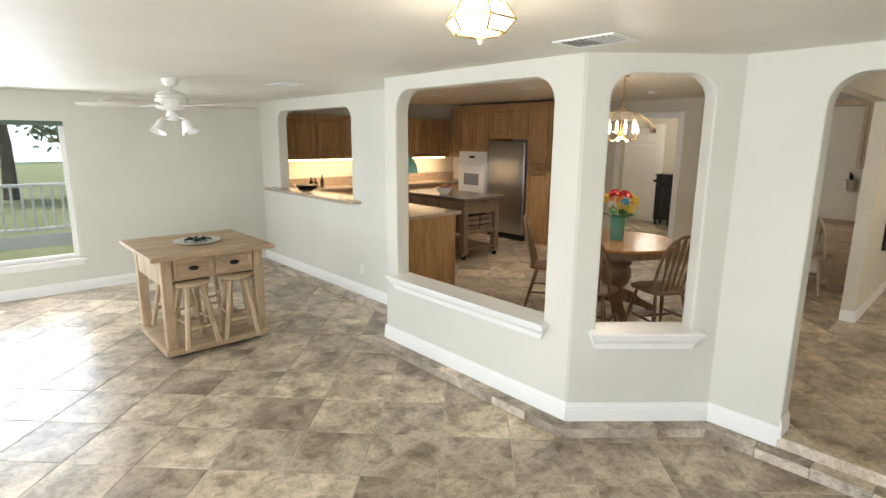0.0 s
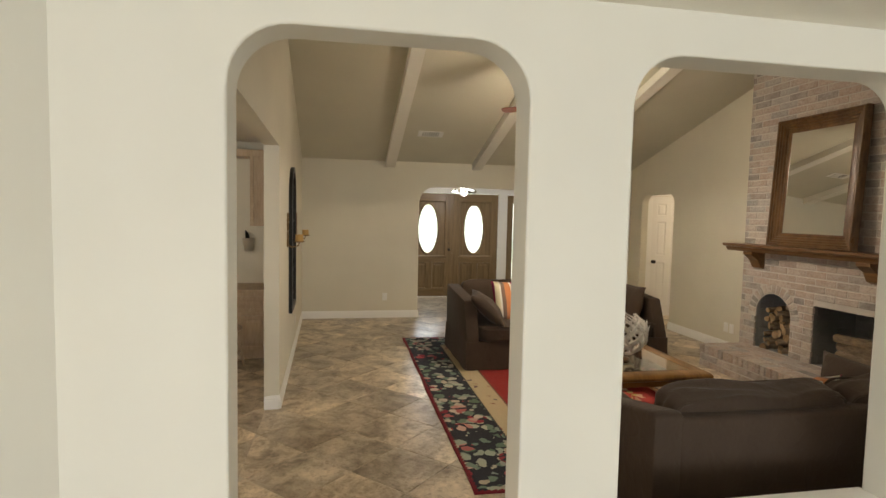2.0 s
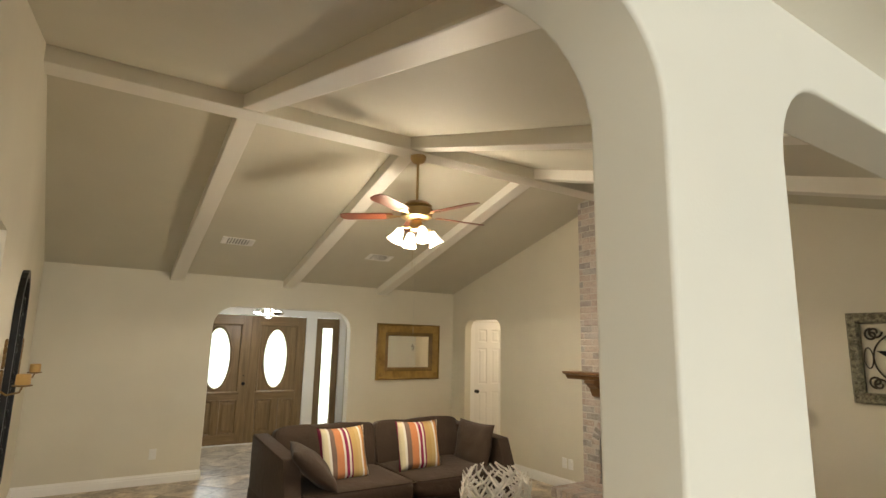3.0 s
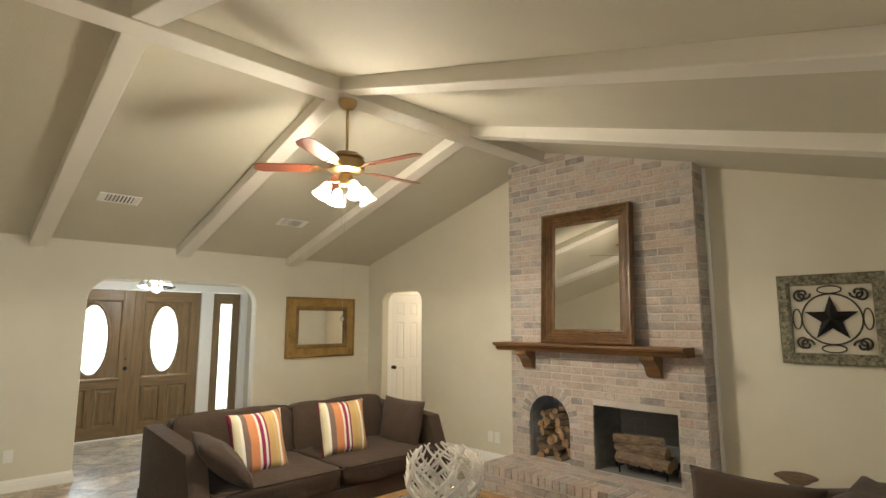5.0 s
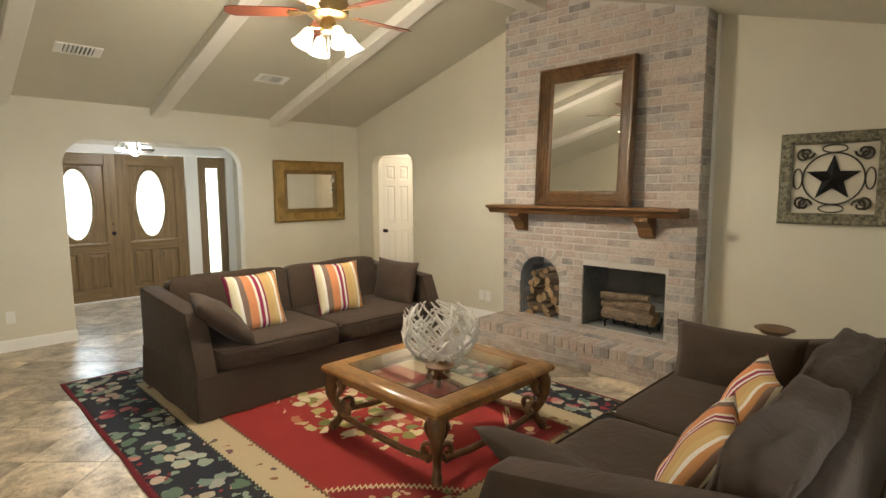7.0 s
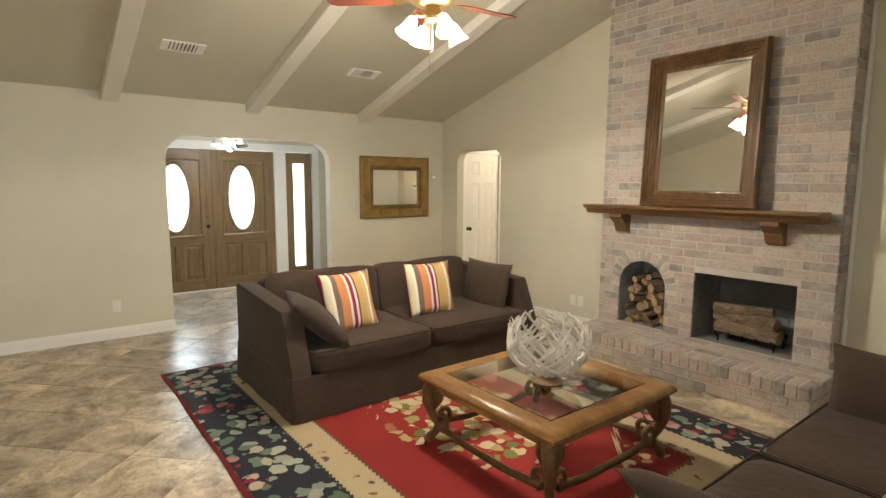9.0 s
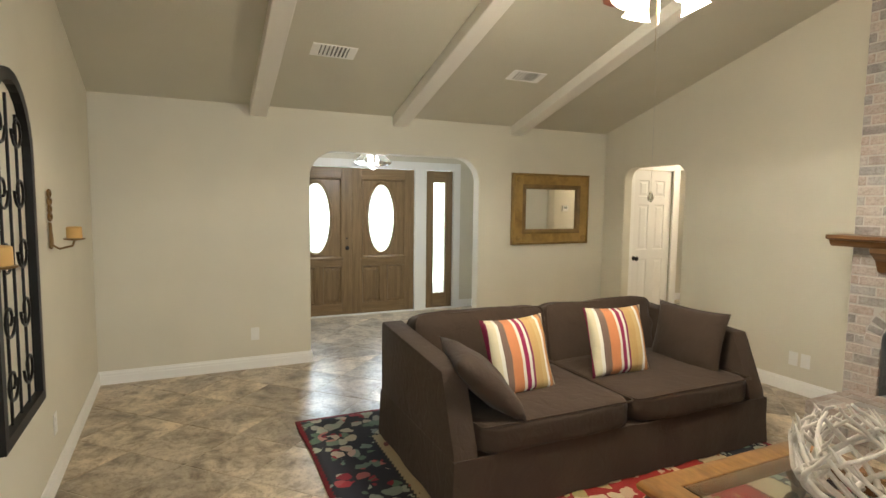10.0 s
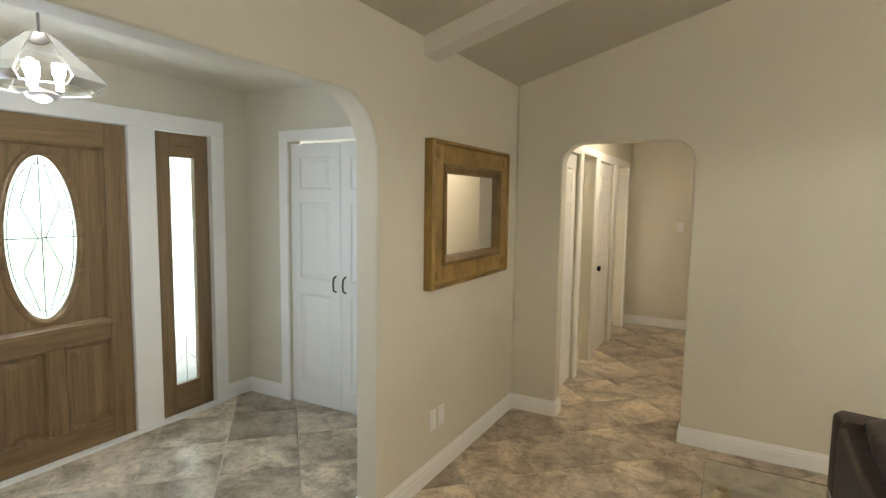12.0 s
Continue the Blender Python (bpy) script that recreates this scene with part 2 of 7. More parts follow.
# doorway wall: runs north to south so that it thickens to the east
wall("wall_1", (XD, 1.48), (XD, -3.6), rect(0, 5.08, FS, 2.46), [arch_outline(0.47, 1.33, -0.02, 2.15, 0.17), arch_outline(1.67, 2.78, SILL + 0.03, 2.15, 0.17)], T, WALL_SUN, "pale plaster wall with a rounded doorway and a window opening")
_al = math.hypot(C2[0] - C1[0], C2[1] - C1[1])
wall("wall_2", C1, C2, rect(0, _al + 0.03, FS, 2.46), [arch_outline(0.165, 0.795, SILL, 2.18, 0.15)], T, WALL_SUN, "angled pale plaster wall with a narrow rounded opening")
wall("wall_3", (C1[0], 4.10), C1, rect(0, 2.03, FS, 2.46), [arch_outline(0.17, 1.81, SILL, 2.18, 0.17)], T, WALL_SUN, "pale plaster wall with a wide rounded opening")
wall("wall_4", (3.85, 4.78), (3.30, 4.098), rect(0, 0.876, FS, 2.46), [], 0.08, WALL_SUN, "short pale return wall")
wall("wall_5", (3.85, 8.10), (3.85, 4.78), rect(0, 3.32, FS, 2.46), [arch_outline(0.60, 2.50, 1.03, 2.14, 0.15)], T, WALL_SUN, "pale wall with a rounded pass-through to the kitchen")
wall("wall_6", (-2.6, 8.10), (3.99, 8.10), rect(0, 6.59, FS, 2.46), [rect(2.55, 4.02, 0.28, 1.95)], 0.14, WALL_SUN, "pale wall with a tall white window")
wall("wall_7", (-2.6, -3.6), (-2.6, 8.24), rect(0, 11.84, FS, 2.46), [rect(0.9, 4.4, 0.2, 2.05), rect(5.4, 10.0, 0.2, 2.05)], 0.14, WALL_SUN, "pale outer wall with wide window openings")
wall("wall_8", (4.11, -3.74), (-2.74, -3.74), rect(0, 6.85, FS, 2.46), [], -0.14, WALL_SUN, "plain pale wall closing the sunroom")
# living room
wall("wall_east", (XE, YN + 0.12), (XE, YS - 0.12), rect(0, YN - YS + 0.24, -0.055, ZE + 0.02), [arch_outline(YN + 0.12 + 0.46, YN + 0.12 + 2.30, -0.02, 2.06, 0.26)], 0.13, WALL, "cream wall with a wide rounded arch to the foyer")
_s = (ZR - ZE) / (XE - XR)
_gable = [(4.11, -0.055), (XE, -0.055), (XE, ZE + 0.02), (XR, ZR + 0.05), (4.11, ZE + 0.02)]
wall("wall_south", (XE, YS), (4.11, YS), [(XE - x, z) for x, z in _gable][::-1], [arch_outline(XE - 10.40, XE - 9.54, -0.02, 2.01, 0.15), rect(XE - 7.70, XE - 5.98, 0.1, 1.0)], 0.12, WALL, "cream gable wall with a rounded opening to the hall")
_ng = [(4.11, 2.16), (6.93, 2.16), (6.93, 0), (XE, 0), (XE, ZE + 0.02), (XR, ZR + 0.05), (4.11, ZE + 0.02)]
wall("wall_north", (0, YN - 10.75 * 0.0286), (1, YN - 9.75 * 0.0286), _ng, [], 0.12, WALL, "cream partition wall with a wide opening to the dining room")
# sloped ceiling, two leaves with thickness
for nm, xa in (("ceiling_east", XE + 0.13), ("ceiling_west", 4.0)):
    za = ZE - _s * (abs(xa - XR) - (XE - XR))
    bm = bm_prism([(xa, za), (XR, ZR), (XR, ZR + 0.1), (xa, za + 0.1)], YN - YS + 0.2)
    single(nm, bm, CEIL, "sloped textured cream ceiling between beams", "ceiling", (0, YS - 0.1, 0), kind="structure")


def bm_beam(y, east, width=0.15, drop=0.10):
    x1 = XE if east else 4.11
    pts = []
    o = bmesh.new()
    sgn = 1 if east else -1
    for x, z in ((XR + sgn * 0.09, ZR - _s * 0.09), (x1, ZE)):
        for yy, dz in ((-width / 2, -drop), (width / 2, -drop), (width / 2, 0.03), (-width / 2, 0.03)):
            pts.append(o.verts.new((x, y + yy, z + dz)))
    for f in ((0, 1, 2, 3), (7, 6, 5, 4), (0, 4, 5, 1), (1, 5, 6, 2), (2, 6, 7, 3), (3, 7, 4, 0)):
        o.faces.new([pts[i] for i in f])
    bmesh.ops.recalc_face_normals(o, faces=o.faces[:])
    bmesh.ops.bevel(o, geom=o.edges[:], offset=0.01, segments=2, affect="EDGES", profile=0.6)
    return o


for yb in (0.0, -1.37, -2.77):
    for e in (True, False):
        single("ceiling_beam", bm_beam(yb, e), BEAM, "painted cream rafter beam under the sloped ceiling", "beam", group="rafter beams", kind="structure")
single("ridge_beam", bm_box(XR - 0.10, XR + 0.10, -3.84, YN - 0.002, ZR - 0.14, ZR - 0.01, 0.008), BEAM, "painted cream ridge beam along the ceiling", "beam", kind="structure")

# sunroom ceiling, other ceilings
slab("ceiling_sunroom", -2.74, 3.98, -3.74, 8.24, CS, CS + 0.1, CEIL_SUN, "flat textured cream sunroom ceiling", "ceiling")
slab("ceiling_kitchen", 3.3, 12.2, YN + 0.115, 9.0, 2.44, 2.54, CEIL_GLOSS, "flat semi-gloss kitchen and dining ceiling", "ceiling")
slab("ceiling_foyer", XE + 0.125, 12.95, -3.45, 0.45, 2.42, 2.52, WALL, "flat pale foyer ceiling", "ceiling")
slab("ceiling_hall", 9.3, 12.2, -7.8, YS - 0.115, 2.40, 2.50, WALL, "flat pale hall ceiling", "ceiling")
# ---- other walls ----
slab("wall_kitchen_north", 3.99, 8.5, 8.75, 8.9, 0, 2.46, WALL, "cream kitchen wall behind the cabinets")
slab("wall_kitchen_east", 8.42, 8.55, 5.48, 8.75, 0, 2.46, WALL, "cream kitchen wall behind the refrigerator")
wall("wall_dining_east", (9.1, 5.48), (9.1, YN + 0.12), rect(0, 5.48 - YN - 0.12, -0.055, 2.46), [rect(0.31, 1.29, -0.02, 2.14)], 0.12, WALL, "pale dining wall with a white-cased doorway", bev=0)
slab("wall_dining_return", 8.55, 9.22, 5.48, 5.6, 0, 2.46, WALL, "short pale return wall beside the pantry")
slab("wall_back_room", 11.8, 11.92, 3.4, 7.3, 0, 2.46, WALL, "cream wall of the room beyond")
slab("wall_back_room_north", 9.22, 11.8, 7.2, 7.3, 0, 2.46, WALL, "cream wall of the room beyond")
slab("wall_back_room_south", 9.22, 11.8, 3.4, 3.5, 0, 2.46, WALL, "cream wall of the room beyond")
slab("wall_kitchen_west", 3.86, 3.99, 8.1, 8.9, 0, 2.46, WALL, "cream kitchen wall")
# foyer
slab("wall_foyer_north", 10.88, 12.9, 0.3, 0.42, 0, 2.46, WALL, "pale foyer wall")
wall("wall_front", (12.76, 0.3), (12.76, -3.42), rect(0, 3.72, -0.055, 2.46), [rect(0.77, 2.67, -0.02, 2.08), rect(2.77, 3.27, -0.02, 2.08)], 0.14, WALL, "pale foyer wall around the front doors", bev=0)
wall("wall_foyer_south", (12.76, -3.30), (10.88, -3.30), rect(0, 1.88, -0.055, 2.46), [rect(0.46, 1.43, -0.02, 2.04)], 0.12, WALL, "pale foyer wall with a closet", bev=0)
slab("wall_closet_back", 10.88, 12.76, -3.9, -3.8, 0, 2.46, WALL, "plain closet wall")
# hall
wall("wall_hall_east", (10.52, YS - 0.12), (10.52, -7.6), rect(0, 3.42, -0.055, 2.42), [rect(0.14, 0.80, -0.02, 2.03), rect(0.90, 1.42, -0.02, 2.03), rect(1.55, 2.30, -0.02, 2.03), rect(2.45, 3.15, -0.02, 2.03)], 0.10, WALL, "cream hall wall with white doors", bev=0)
slab("wall_hall_west", 9.3, 9.42, -7.6, YS - 0.12, 0, 2.42, WALL, "cream hall wall")
slab("wall_hall_end", 9.3, 12.1, -7.7, -7.6, 0, 2.42, WALL, "cream hall end wall")
slab("wall_room_beyond", 12.0, 12.1, -7.6, YS - 0.12, 0, 2.42, WALL, "cream wall of the bedroom beyond")
# ---- trim, ledge, sills, doors ----
STAIN = wood("stained_front_door_wood", (0.13, 0.080, 0.035), (0.30, 0.200, 0.100), (1.6, 1.6, 0.10), 0.34)
BLACK = mat("black_iron", (0.015, 0.014, 0.013), 0.45, 0.6)
CHROME = mat("brushed_nickel", (0.55, 0.53, 0.50), 0.3, 1.0)
BRASS = mat("antique_brass", (0.42, 0.30, 0.14), 0.32, 1.0)
GLASS = mat("clear_glass", (0.93, 0.97, 0.95), 0.02)
nodes_of(GLASS)[3].inputs["Transmission Weight"].default_value = 1.0
nodes_of(GLASS)[3].inputs["IOR"].default_value = 1.45
FROST = mat("leaded_privacy_glass", (0.96, 0.98, 0.97), 0.22)
nodes_of(FROST)[3].inputs["Transmission Weight"].default_value = 1.0
bump(FROST, noise_of(FROST, coords(FROST), 60, 3), 0.4, 0.004)
MIRROR = mat("silvered_mirror", (0.88, 0.88, 0.86), 0.015, 1.0)
PLASTIC = mat("white_plastic", (0.80, 0.79, 0.75), 0.4)


def base_profile(h=0.115, d=0.016):
    return [(0, 0), (d, 0), (d, h * 0.62), (d * 0.8, h * 0.66), (d * 0.8, h * 0.80), (d * 0.45, h * 0.88), (d * 0.3, h), (0, h)]


def baseboard(p, q, z=0.0, side=1, h=0.115, name="baseboard"):
    """Moulded skirting from p to q; side: which side of that line it stands on (1: right)."""
    L = math.hypot(q[0] - p[0], q[1] - p[1])
    own = bmesh.new()
    prof = base_profile(h)
    a = [own.verts.new((0, -side * y, zz)) for y, zz in prof]
    c = [own.verts.new((L, -side * y, zz)) for y, zz in prof]
    own.faces.new(a), own.faces.new(c[::-1])
    for i in range(len(a)):
        own.faces.new((a[i], c[i], c[(i + 1) % len(a)], a[(i + 1) % len(a)]))
    bmesh.ops.recalc_face_normals(own, faces=own.faces[:])
    return single(name, own, TRIM, "white moulded baseboard along the wall", "baseboard", (p[0], p[1], z), math.degrees(math.atan2(q[1] - p[1], q[0] - p[0])), kind="structure")


ZL = -0.07
HS = 0.13
for p, q in (((3.85, 8.1), (3.85, 4.78)), ((3.24, 4.114), (3.24, 2.064)), ((3.234, 2.07), (3.966, 1.44)), ((3.97, 1.45), (3.97, 1.01)), ((3.97, 0.15), (3.97, -3.6))):
    baseboard(p, q, ZL, 1, HS)
baseboard((3.954, 1.01), (4.11, 1.01), ZL + 0.06, 1, HS), baseboard((4.11, 0.15), (3.954, 0.15), ZL + 0.06, 1, HS)
baseboard((-2.6, 8.1), (3.74, 8.1), FS, 1, HS)
for p, q in (((6.93, YN - 0.109), (XE, YN)), ((XE, YN), (XE, -0.46)), ((XE, -2.30), (XE, YS)), ((XE, YS), (10.40, YS)), ((9.54, YS), (7.82, YS)), ((5.83, YS), (4.11, YS)), ((4.11, YS), (4.11, 0.15)), ((6.93, YN + 0.01), (6.93, YN - 0.109)), ((12.76, -3.05), (12.76, -3.30)), ((12.76, -3.30), (12.39, -3.30)), ((11.24, -3.30), (10.88, -3.30)), ((10.40, YS), (10.40, YS - 0.12)), ((9.54, YS - 0.12), (9.54, YS)), ((10.52, -7.6), (9.42, -7.6)), ((XE, -0.46), (XE + 0.13, -0.46)), ((XE + 0.13, -2.30), (XE, -2.30)), ((9.1, 4.1), (9.1, YN + 0.12)), ((9.1, 5.48), (9.1, 5.26)), ((12.0, -4.2), (12.0, -7.6))):
    baseboard(p, q)


def ledge(poly, z0, z1, label):
    """A low tiled step under the wall: a riser course and separate top tiles."""
    o = bmesh.new()
    a = [o.verts.new((x, y, z0)) for x, y in poly]
    c = [o.verts.new((x, y, z1)) for x, y in poly]
    o.faces.new(c), o.faces.new(a[::-1])
    for i in range(len(a)):
        o.faces.new((a[i], a[(i + 1) % len(a)], c[(i + 1) % len(a)], c[i]))
    bmesh.ops.recalc_face_normals(o, faces=o.faces[:])
    return single("step", o, GROUT, label, "step", kind="structure")


LEDGE_LINE = [(3.74, 8.1), (3.74, 3.99), (3.13, 3.99), (3.13, 2.02), (3.86, 1.395), (3.86, -3.6)]
# cores behind the tiles
ledge([(3.755, 8.1), (3.755, 4.1), (3.9, 4.1), (3.9, 8.1)], FS - 0.05, ZL - 0.009, "low tiled ledge below the pass-through wall")
ledge([(3.145, 4.21), (3.145, 2.03), (3.3, 2.1), (3.3, 4.21)], FS - 0.05, ZL - 0.009, "low tiled ledge below the wide opening")
ledge([(3.145, 2.03), (3.875, 1.405), (4.02, 1.5), (3.3, 2.12)], FS - 0.05, ZL - 0.009, "low tiled ledge below the angled wall")
ledge([(3.875, 1.41), (3.875, -3.6), (4.0, -3.6), (4.0, 1.5)], FS - 0.05, ZL - 0.009, "low tiled ledge below the doorway wall")
RISER = tile_material("pale_riser_tile", (0.62, 0.57, 0.49), (0.52, 0.46, 0.38), (0.36, 0.30, 0.24), 0.32)


def ledge_tiles(p, q, parent, depth=0.13, w=0.30):
    """Top tiles and riser strips along the ledge's front edge from p to q."""
    L = math.hypot(q[0] - p[0], q[1] - p[1])
    a = math.degrees(math.atan2(q[1] - p[1], q[0] - p[0]))
    n = max(1, round(L / w))
    wt = mesh_of(bm_box(0.0015, L / n - 0.0015, 0.002, depth, 0, 0.009, 0.002, 1), "tread_tile", TILE)
    wr = mesh_of(bm_box(0.0015, L / n - 0.0015, 0.0, 0.012, 0, 0.066, 0.002, 1), "riser_tile", RISER)
    for i in range(n):
        for me, z, nm in ((wt, ZL - 0.009, "tread_tile"), (wr, FS - 0.006, "riser_tile")):
            o = new(nm, me)
            o.parent = parent
            o.matrix_world = pose(p[0], p[1], z, 0, 0, a) @ pose(i * L / n, 0.0, 0)


_led = [o for o in scene.objects if o.name.startswith("step")]
ledge_tiles((3.74, 8.1), (3.74, 4.2), _led[0])
ledge_tiles((3.13, 4.21), (3.13, 2.02), _led[1])
ledge_tiles((3.13, 2.02), (3.86, 1.395), _led[2], 0.12)
ledge_tiles((3.86, 1.395), (3.86, -3.6), _led[3])
_end = new("riser_tile", mesh_of(bm_box(3.135, 3.40, 4.208, 4.22, FS - 0.006, ZL, 0.002, 1), "riser_tile", RISER))
_end.parent = _led[1]
# doorway threshold: riser up to the house floor
single("threshold", bm_box(3.955, 3.975, 0.152, 1.008, ZL + 0.001, 0.001, 0.002, 1), RISER, "pale stone threshold riser in the doorway", "step", kind="structure")


def window_stool(p, q, z, over=0.06, name="window_sill"):
    """A white moulded sill board along p to q, on the right-hand side."""
    L = math.hypot(q[0] - p[0], q[1] - p[1])
    a = math.degrees(math.atan2(q[1] - p[1], q[0] - p[0]))
    prof = [(0.15, 0.0), (-0.085, 0.0), (-0.090, -0.008), (-0.085, -0.026), (-0.066, -0.031), (-0.060, -0.055), (-0.034, -0.088), (-0.030, -0.122), (-0.001, -0.134), (-0.001, -0.02), (0.15, -0.02)]
    own = bmesh.new()
    e0, e1 = [], []
    for y, zz in prof:
        inset = max(0.0, -zz) * 0.45
        back = y > 0
        e0.append(own.verts.new(((0.0 if back else -over + inset), y, zz)))
        e1.append(own.verts.new(((L if back else L + over - inset), y, zz)))
    own.faces.new(e0), own.faces.new(e1[::-1])
    for i in range(len(e0)):
        own.faces.new((e0[i], e1[i], e1[(i + 1) % len(e0)], e0[(i + 1) % len(e0)]))
    bmesh.ops.recalc_face_normals(own, faces=own.faces[:])
    return single(name, own, TRIM, "white painted moulded sill board under the opening", "sill", (p[0], p[1], z), a, kind="structure")


window_stool((3.97, -0.19), (3.97, -1.30), SILL + 0.034)
window_stool((3.24, 3.93), (3.24, 2.29), SILL + 0.004)
_d = ((C2[0] - C1[0]) / _al, (C2[1] - C1[1]) / _al)
window_stool((C1[0] + _d[0] * 0.17, C1[1] + _d[1] * 0.17), (C1[0] + _d[0] * 0.795, C1[1] + _d[1] * 0.795), SILL + 0.004)


def bm_frame(w, h, prof):
    """A mitred moulding round w by h, in the xz plane, face to -y. prof: (inset from the outer edge, y)."""
    own = bmesh.new()
    loops = [[own.verts.new(c) for c in ((i, y, i), (w - i, y, i), (w - i, y, h - i), (i, y, h - i))] for i, y in prof]
    for a, c in zip(loops, loops[1:]):
        for k in range(4):
            own.faces.new((a[k], a[(k + 1) % 4], c[(k + 1) % 4], c[k]))
    bmesh.ops.recalc_face_normals(own, faces=own.faces[:])
    return own


def casing(parent, w, h, m=0.085, d=0.02, name="casing"):
    """Flat door casing round an opening w wide and h high, in the local xz plane, standing out along -y."""
    for nm, b in (("casing_side", (-m, 0, 0, h + m)), ("casing_side", (w, w + m, 0, h + m)), ("casing_head", (0, w, h, h + m))):
        part(nm, bm_box(b[0], b[1], -d, 0.0, b[2], b[3], 0.005, 2), TRIM, parent)


def bm_panel_door(w, h, panels, t=0.036, rec=0.008, bm=None):
    """A door leaf with recessed raised panels: (x0, x1, z0, z1) each, on its -y face."""
    own = bmesh.new()
    xs = sorted({0, w, *[p[0] for p in panels], *[p[1] for p in panels]})
    zs = sorted({0, h, *[p[2] for p in panels], *[p[3] for p in panels]})
    for i in range(len(xs) - 1):
        for j in range(len(zs) - 1):
            x0, x1, z0, z1 = xs[i], xs[i + 1], zs[j], zs[j + 1]
            mx, mz = (x0 + x1) / 2, (z0 + z1) / 2
            hit = [p for p in panels if p[0] < mx < p[1] and p[2] < mz < p[3]]
            loops = [(0.0, 0.0)]
            if hit:
                loops += [(0.008, rec), (0.022, rec), (0.045, rec * 0.25)]
            rings = [[own.verts.new(c) for c in ((x0 + k, y, z0 + k), (x1 - k, y, z0 + k), (x1 - k, y, z1 - k), (x0 + k, y, z1 - k))] for k, y in loops]
            for a, c in zip(rings, rings[1:]):
                for k in range(4):
                    own.faces.new((a[k], a[(k + 1) % 4], c[(k + 1) % 4], c[k]))
            own.faces.new(rings[-1])
    bmesh.ops.remove_doubles(own, verts=own.verts[:], dist=1e-4)
    bm_box(0, w, 0.004 + rec, t, 0, h, bm=own)
    bmesh.ops.recalc_face_normals(own, faces=own.faces[:])
    for x0, x1, z0, z1 in ((0, 0.004, 0, h), (w - 0.004, w, 0, h), (0, w, 0, 0.004), (0, w, h - 0.004, h)):
        bm_box(x0, x1, 0.001, t - 0.001, z0, z1, bm=own)
    return own


def six_panels(w, h):
    m, c = 0.11, 0.10
    a, b_ = m, (w - c) / 2
    cols = ((a, b_), (w - b_, w - a))
    rows = ((0.22, 0.90), (1.02, 1.58), (1.68, h - 0.12))
    return [(x0, x1, z0, z1) for x0, x1 in cols for z0, z1 in rows]


def bm_knob(bm=None):
    return bm_lathe([(0.028, 0), (0.028, 0.006), (0.012, 0.01), (0.011, 0.03), (0.024, 0.04), (0.029, 0.052), (0.024, 0.062), (0.004, 0.066)], 16, bm, Matrix.Rotation(radians(90), 4, "X"))


def inner_door(name, where, turn, w, h, knob_at, label, case=True):
    d = thing(name, label, "door", where, turn, kind="structure")
    part("leaf", bm_panel_door(w, h, six_panels(w, h)), DOOR_WHITE, d, at=(0, 0.02, 0.006))
    if knob_at is not None:
        part("knob", bm_knob(), BLACK, d, "black round door knob", 40, at=(knob_at, 0.02, 0.92))
    if case:
        casing(d, w, h + 0.01)
    return d


inner_door("door_1", (10.52, -4.32, 0), -90, 0.65, 2.0, 0.06, "white six-panel hall closet door with black knob")
inner_door("door_2", (10.52, -5.74, 0), -90, 0.73, 2.0, 0.06, "white six-panel hall door with black knob")
inner_door("door_3", (11.765, 6.62, 0), -90, 0.86, 2.03, 0.80, "white six-panel door in the room beyond")
for nm, y0, w in (("door_frame_1", -5.08, 0.51), ("door_frame_2", -6.63, 0.70)):
    d = thing(nm, "white casing round an open hall doorway", "door frame", (10.52, y0, 0), -90, kind="structure")
    casing(d, w, 2.03, 0.07)
d = thing("door_frame_3", "white casing round the dining doorway", "door frame", (9.1, 5.17, 0), -90, kind="structure")
casing(d, 0.98, 2.14, 0.10)
# closet with a pair of doors
d = thing("closet_doors", "pair of white panelled closet doors with dark pulls", "door", (12.30, -3.30, 0), 180, kind="structure")
for k, x in ((0, 0.0), (1, 0.487)):
    leaf = part("closet_leaf", bm_panel_door(0.483, 2.0, [(0.09, 0.393, 0.16, 0.86), (0.09, 0.393, 0.98, 1.56), (0.09, 0.393, 1.66, 1.9)]), DOOR_WHITE, d, at=(x, 0.02, 0.006))
    hx = 0.44 if k == 0 else 0.043
    part("pull", bm_tube([(hx, 0.0, 0.90), (hx, -0.03, 0.915), (hx, -0.036, 0.96), (hx, -0.03, 1.005), (hx, 0.0, 1.02)], 0.006), BLACK, leaf, "dark bowed metal pull", 60)
casing(d, 0.97, 2.02)


def bm_oval_door(w, h, cx, cz, rx, rz, panels, t=0.045):
    """A solid leaf with an oval hole, and lower raised panels set on it."""
    own = bmesh.new()
    seg = 40
    edges = []
    for loop in ([(0, 0), (w, 0), (w, h), (0, h)], [(cx + rx * math.cos(2 * math.pi * k / seg), cz + rz * math.sin(2 * math.pi * k / seg)) for k in range(seg)]):
        vs = [own.verts.new((x, 0, z)) for x, z in loop]
        edges += [own.edges.new((vs[i], vs[(i + 1) % len(vs)])) for i in range(len(vs))]
    bmesh.ops.triangle_fill(own, edges=edges, use_beauty=True, use_dissolve=True, normal=(0, -1, 0))
    ext = bmesh.ops.extrude_face_region(own, geom=own.faces[:])
    bmesh.ops.translate(own, verts=[v for v in ext["geom"] if isinstance(v, bmesh.types.BMVert)], vec=(0, t, 0))
    bmesh.ops.recalc_face_normals(own, faces=own.faces[:])
    return own


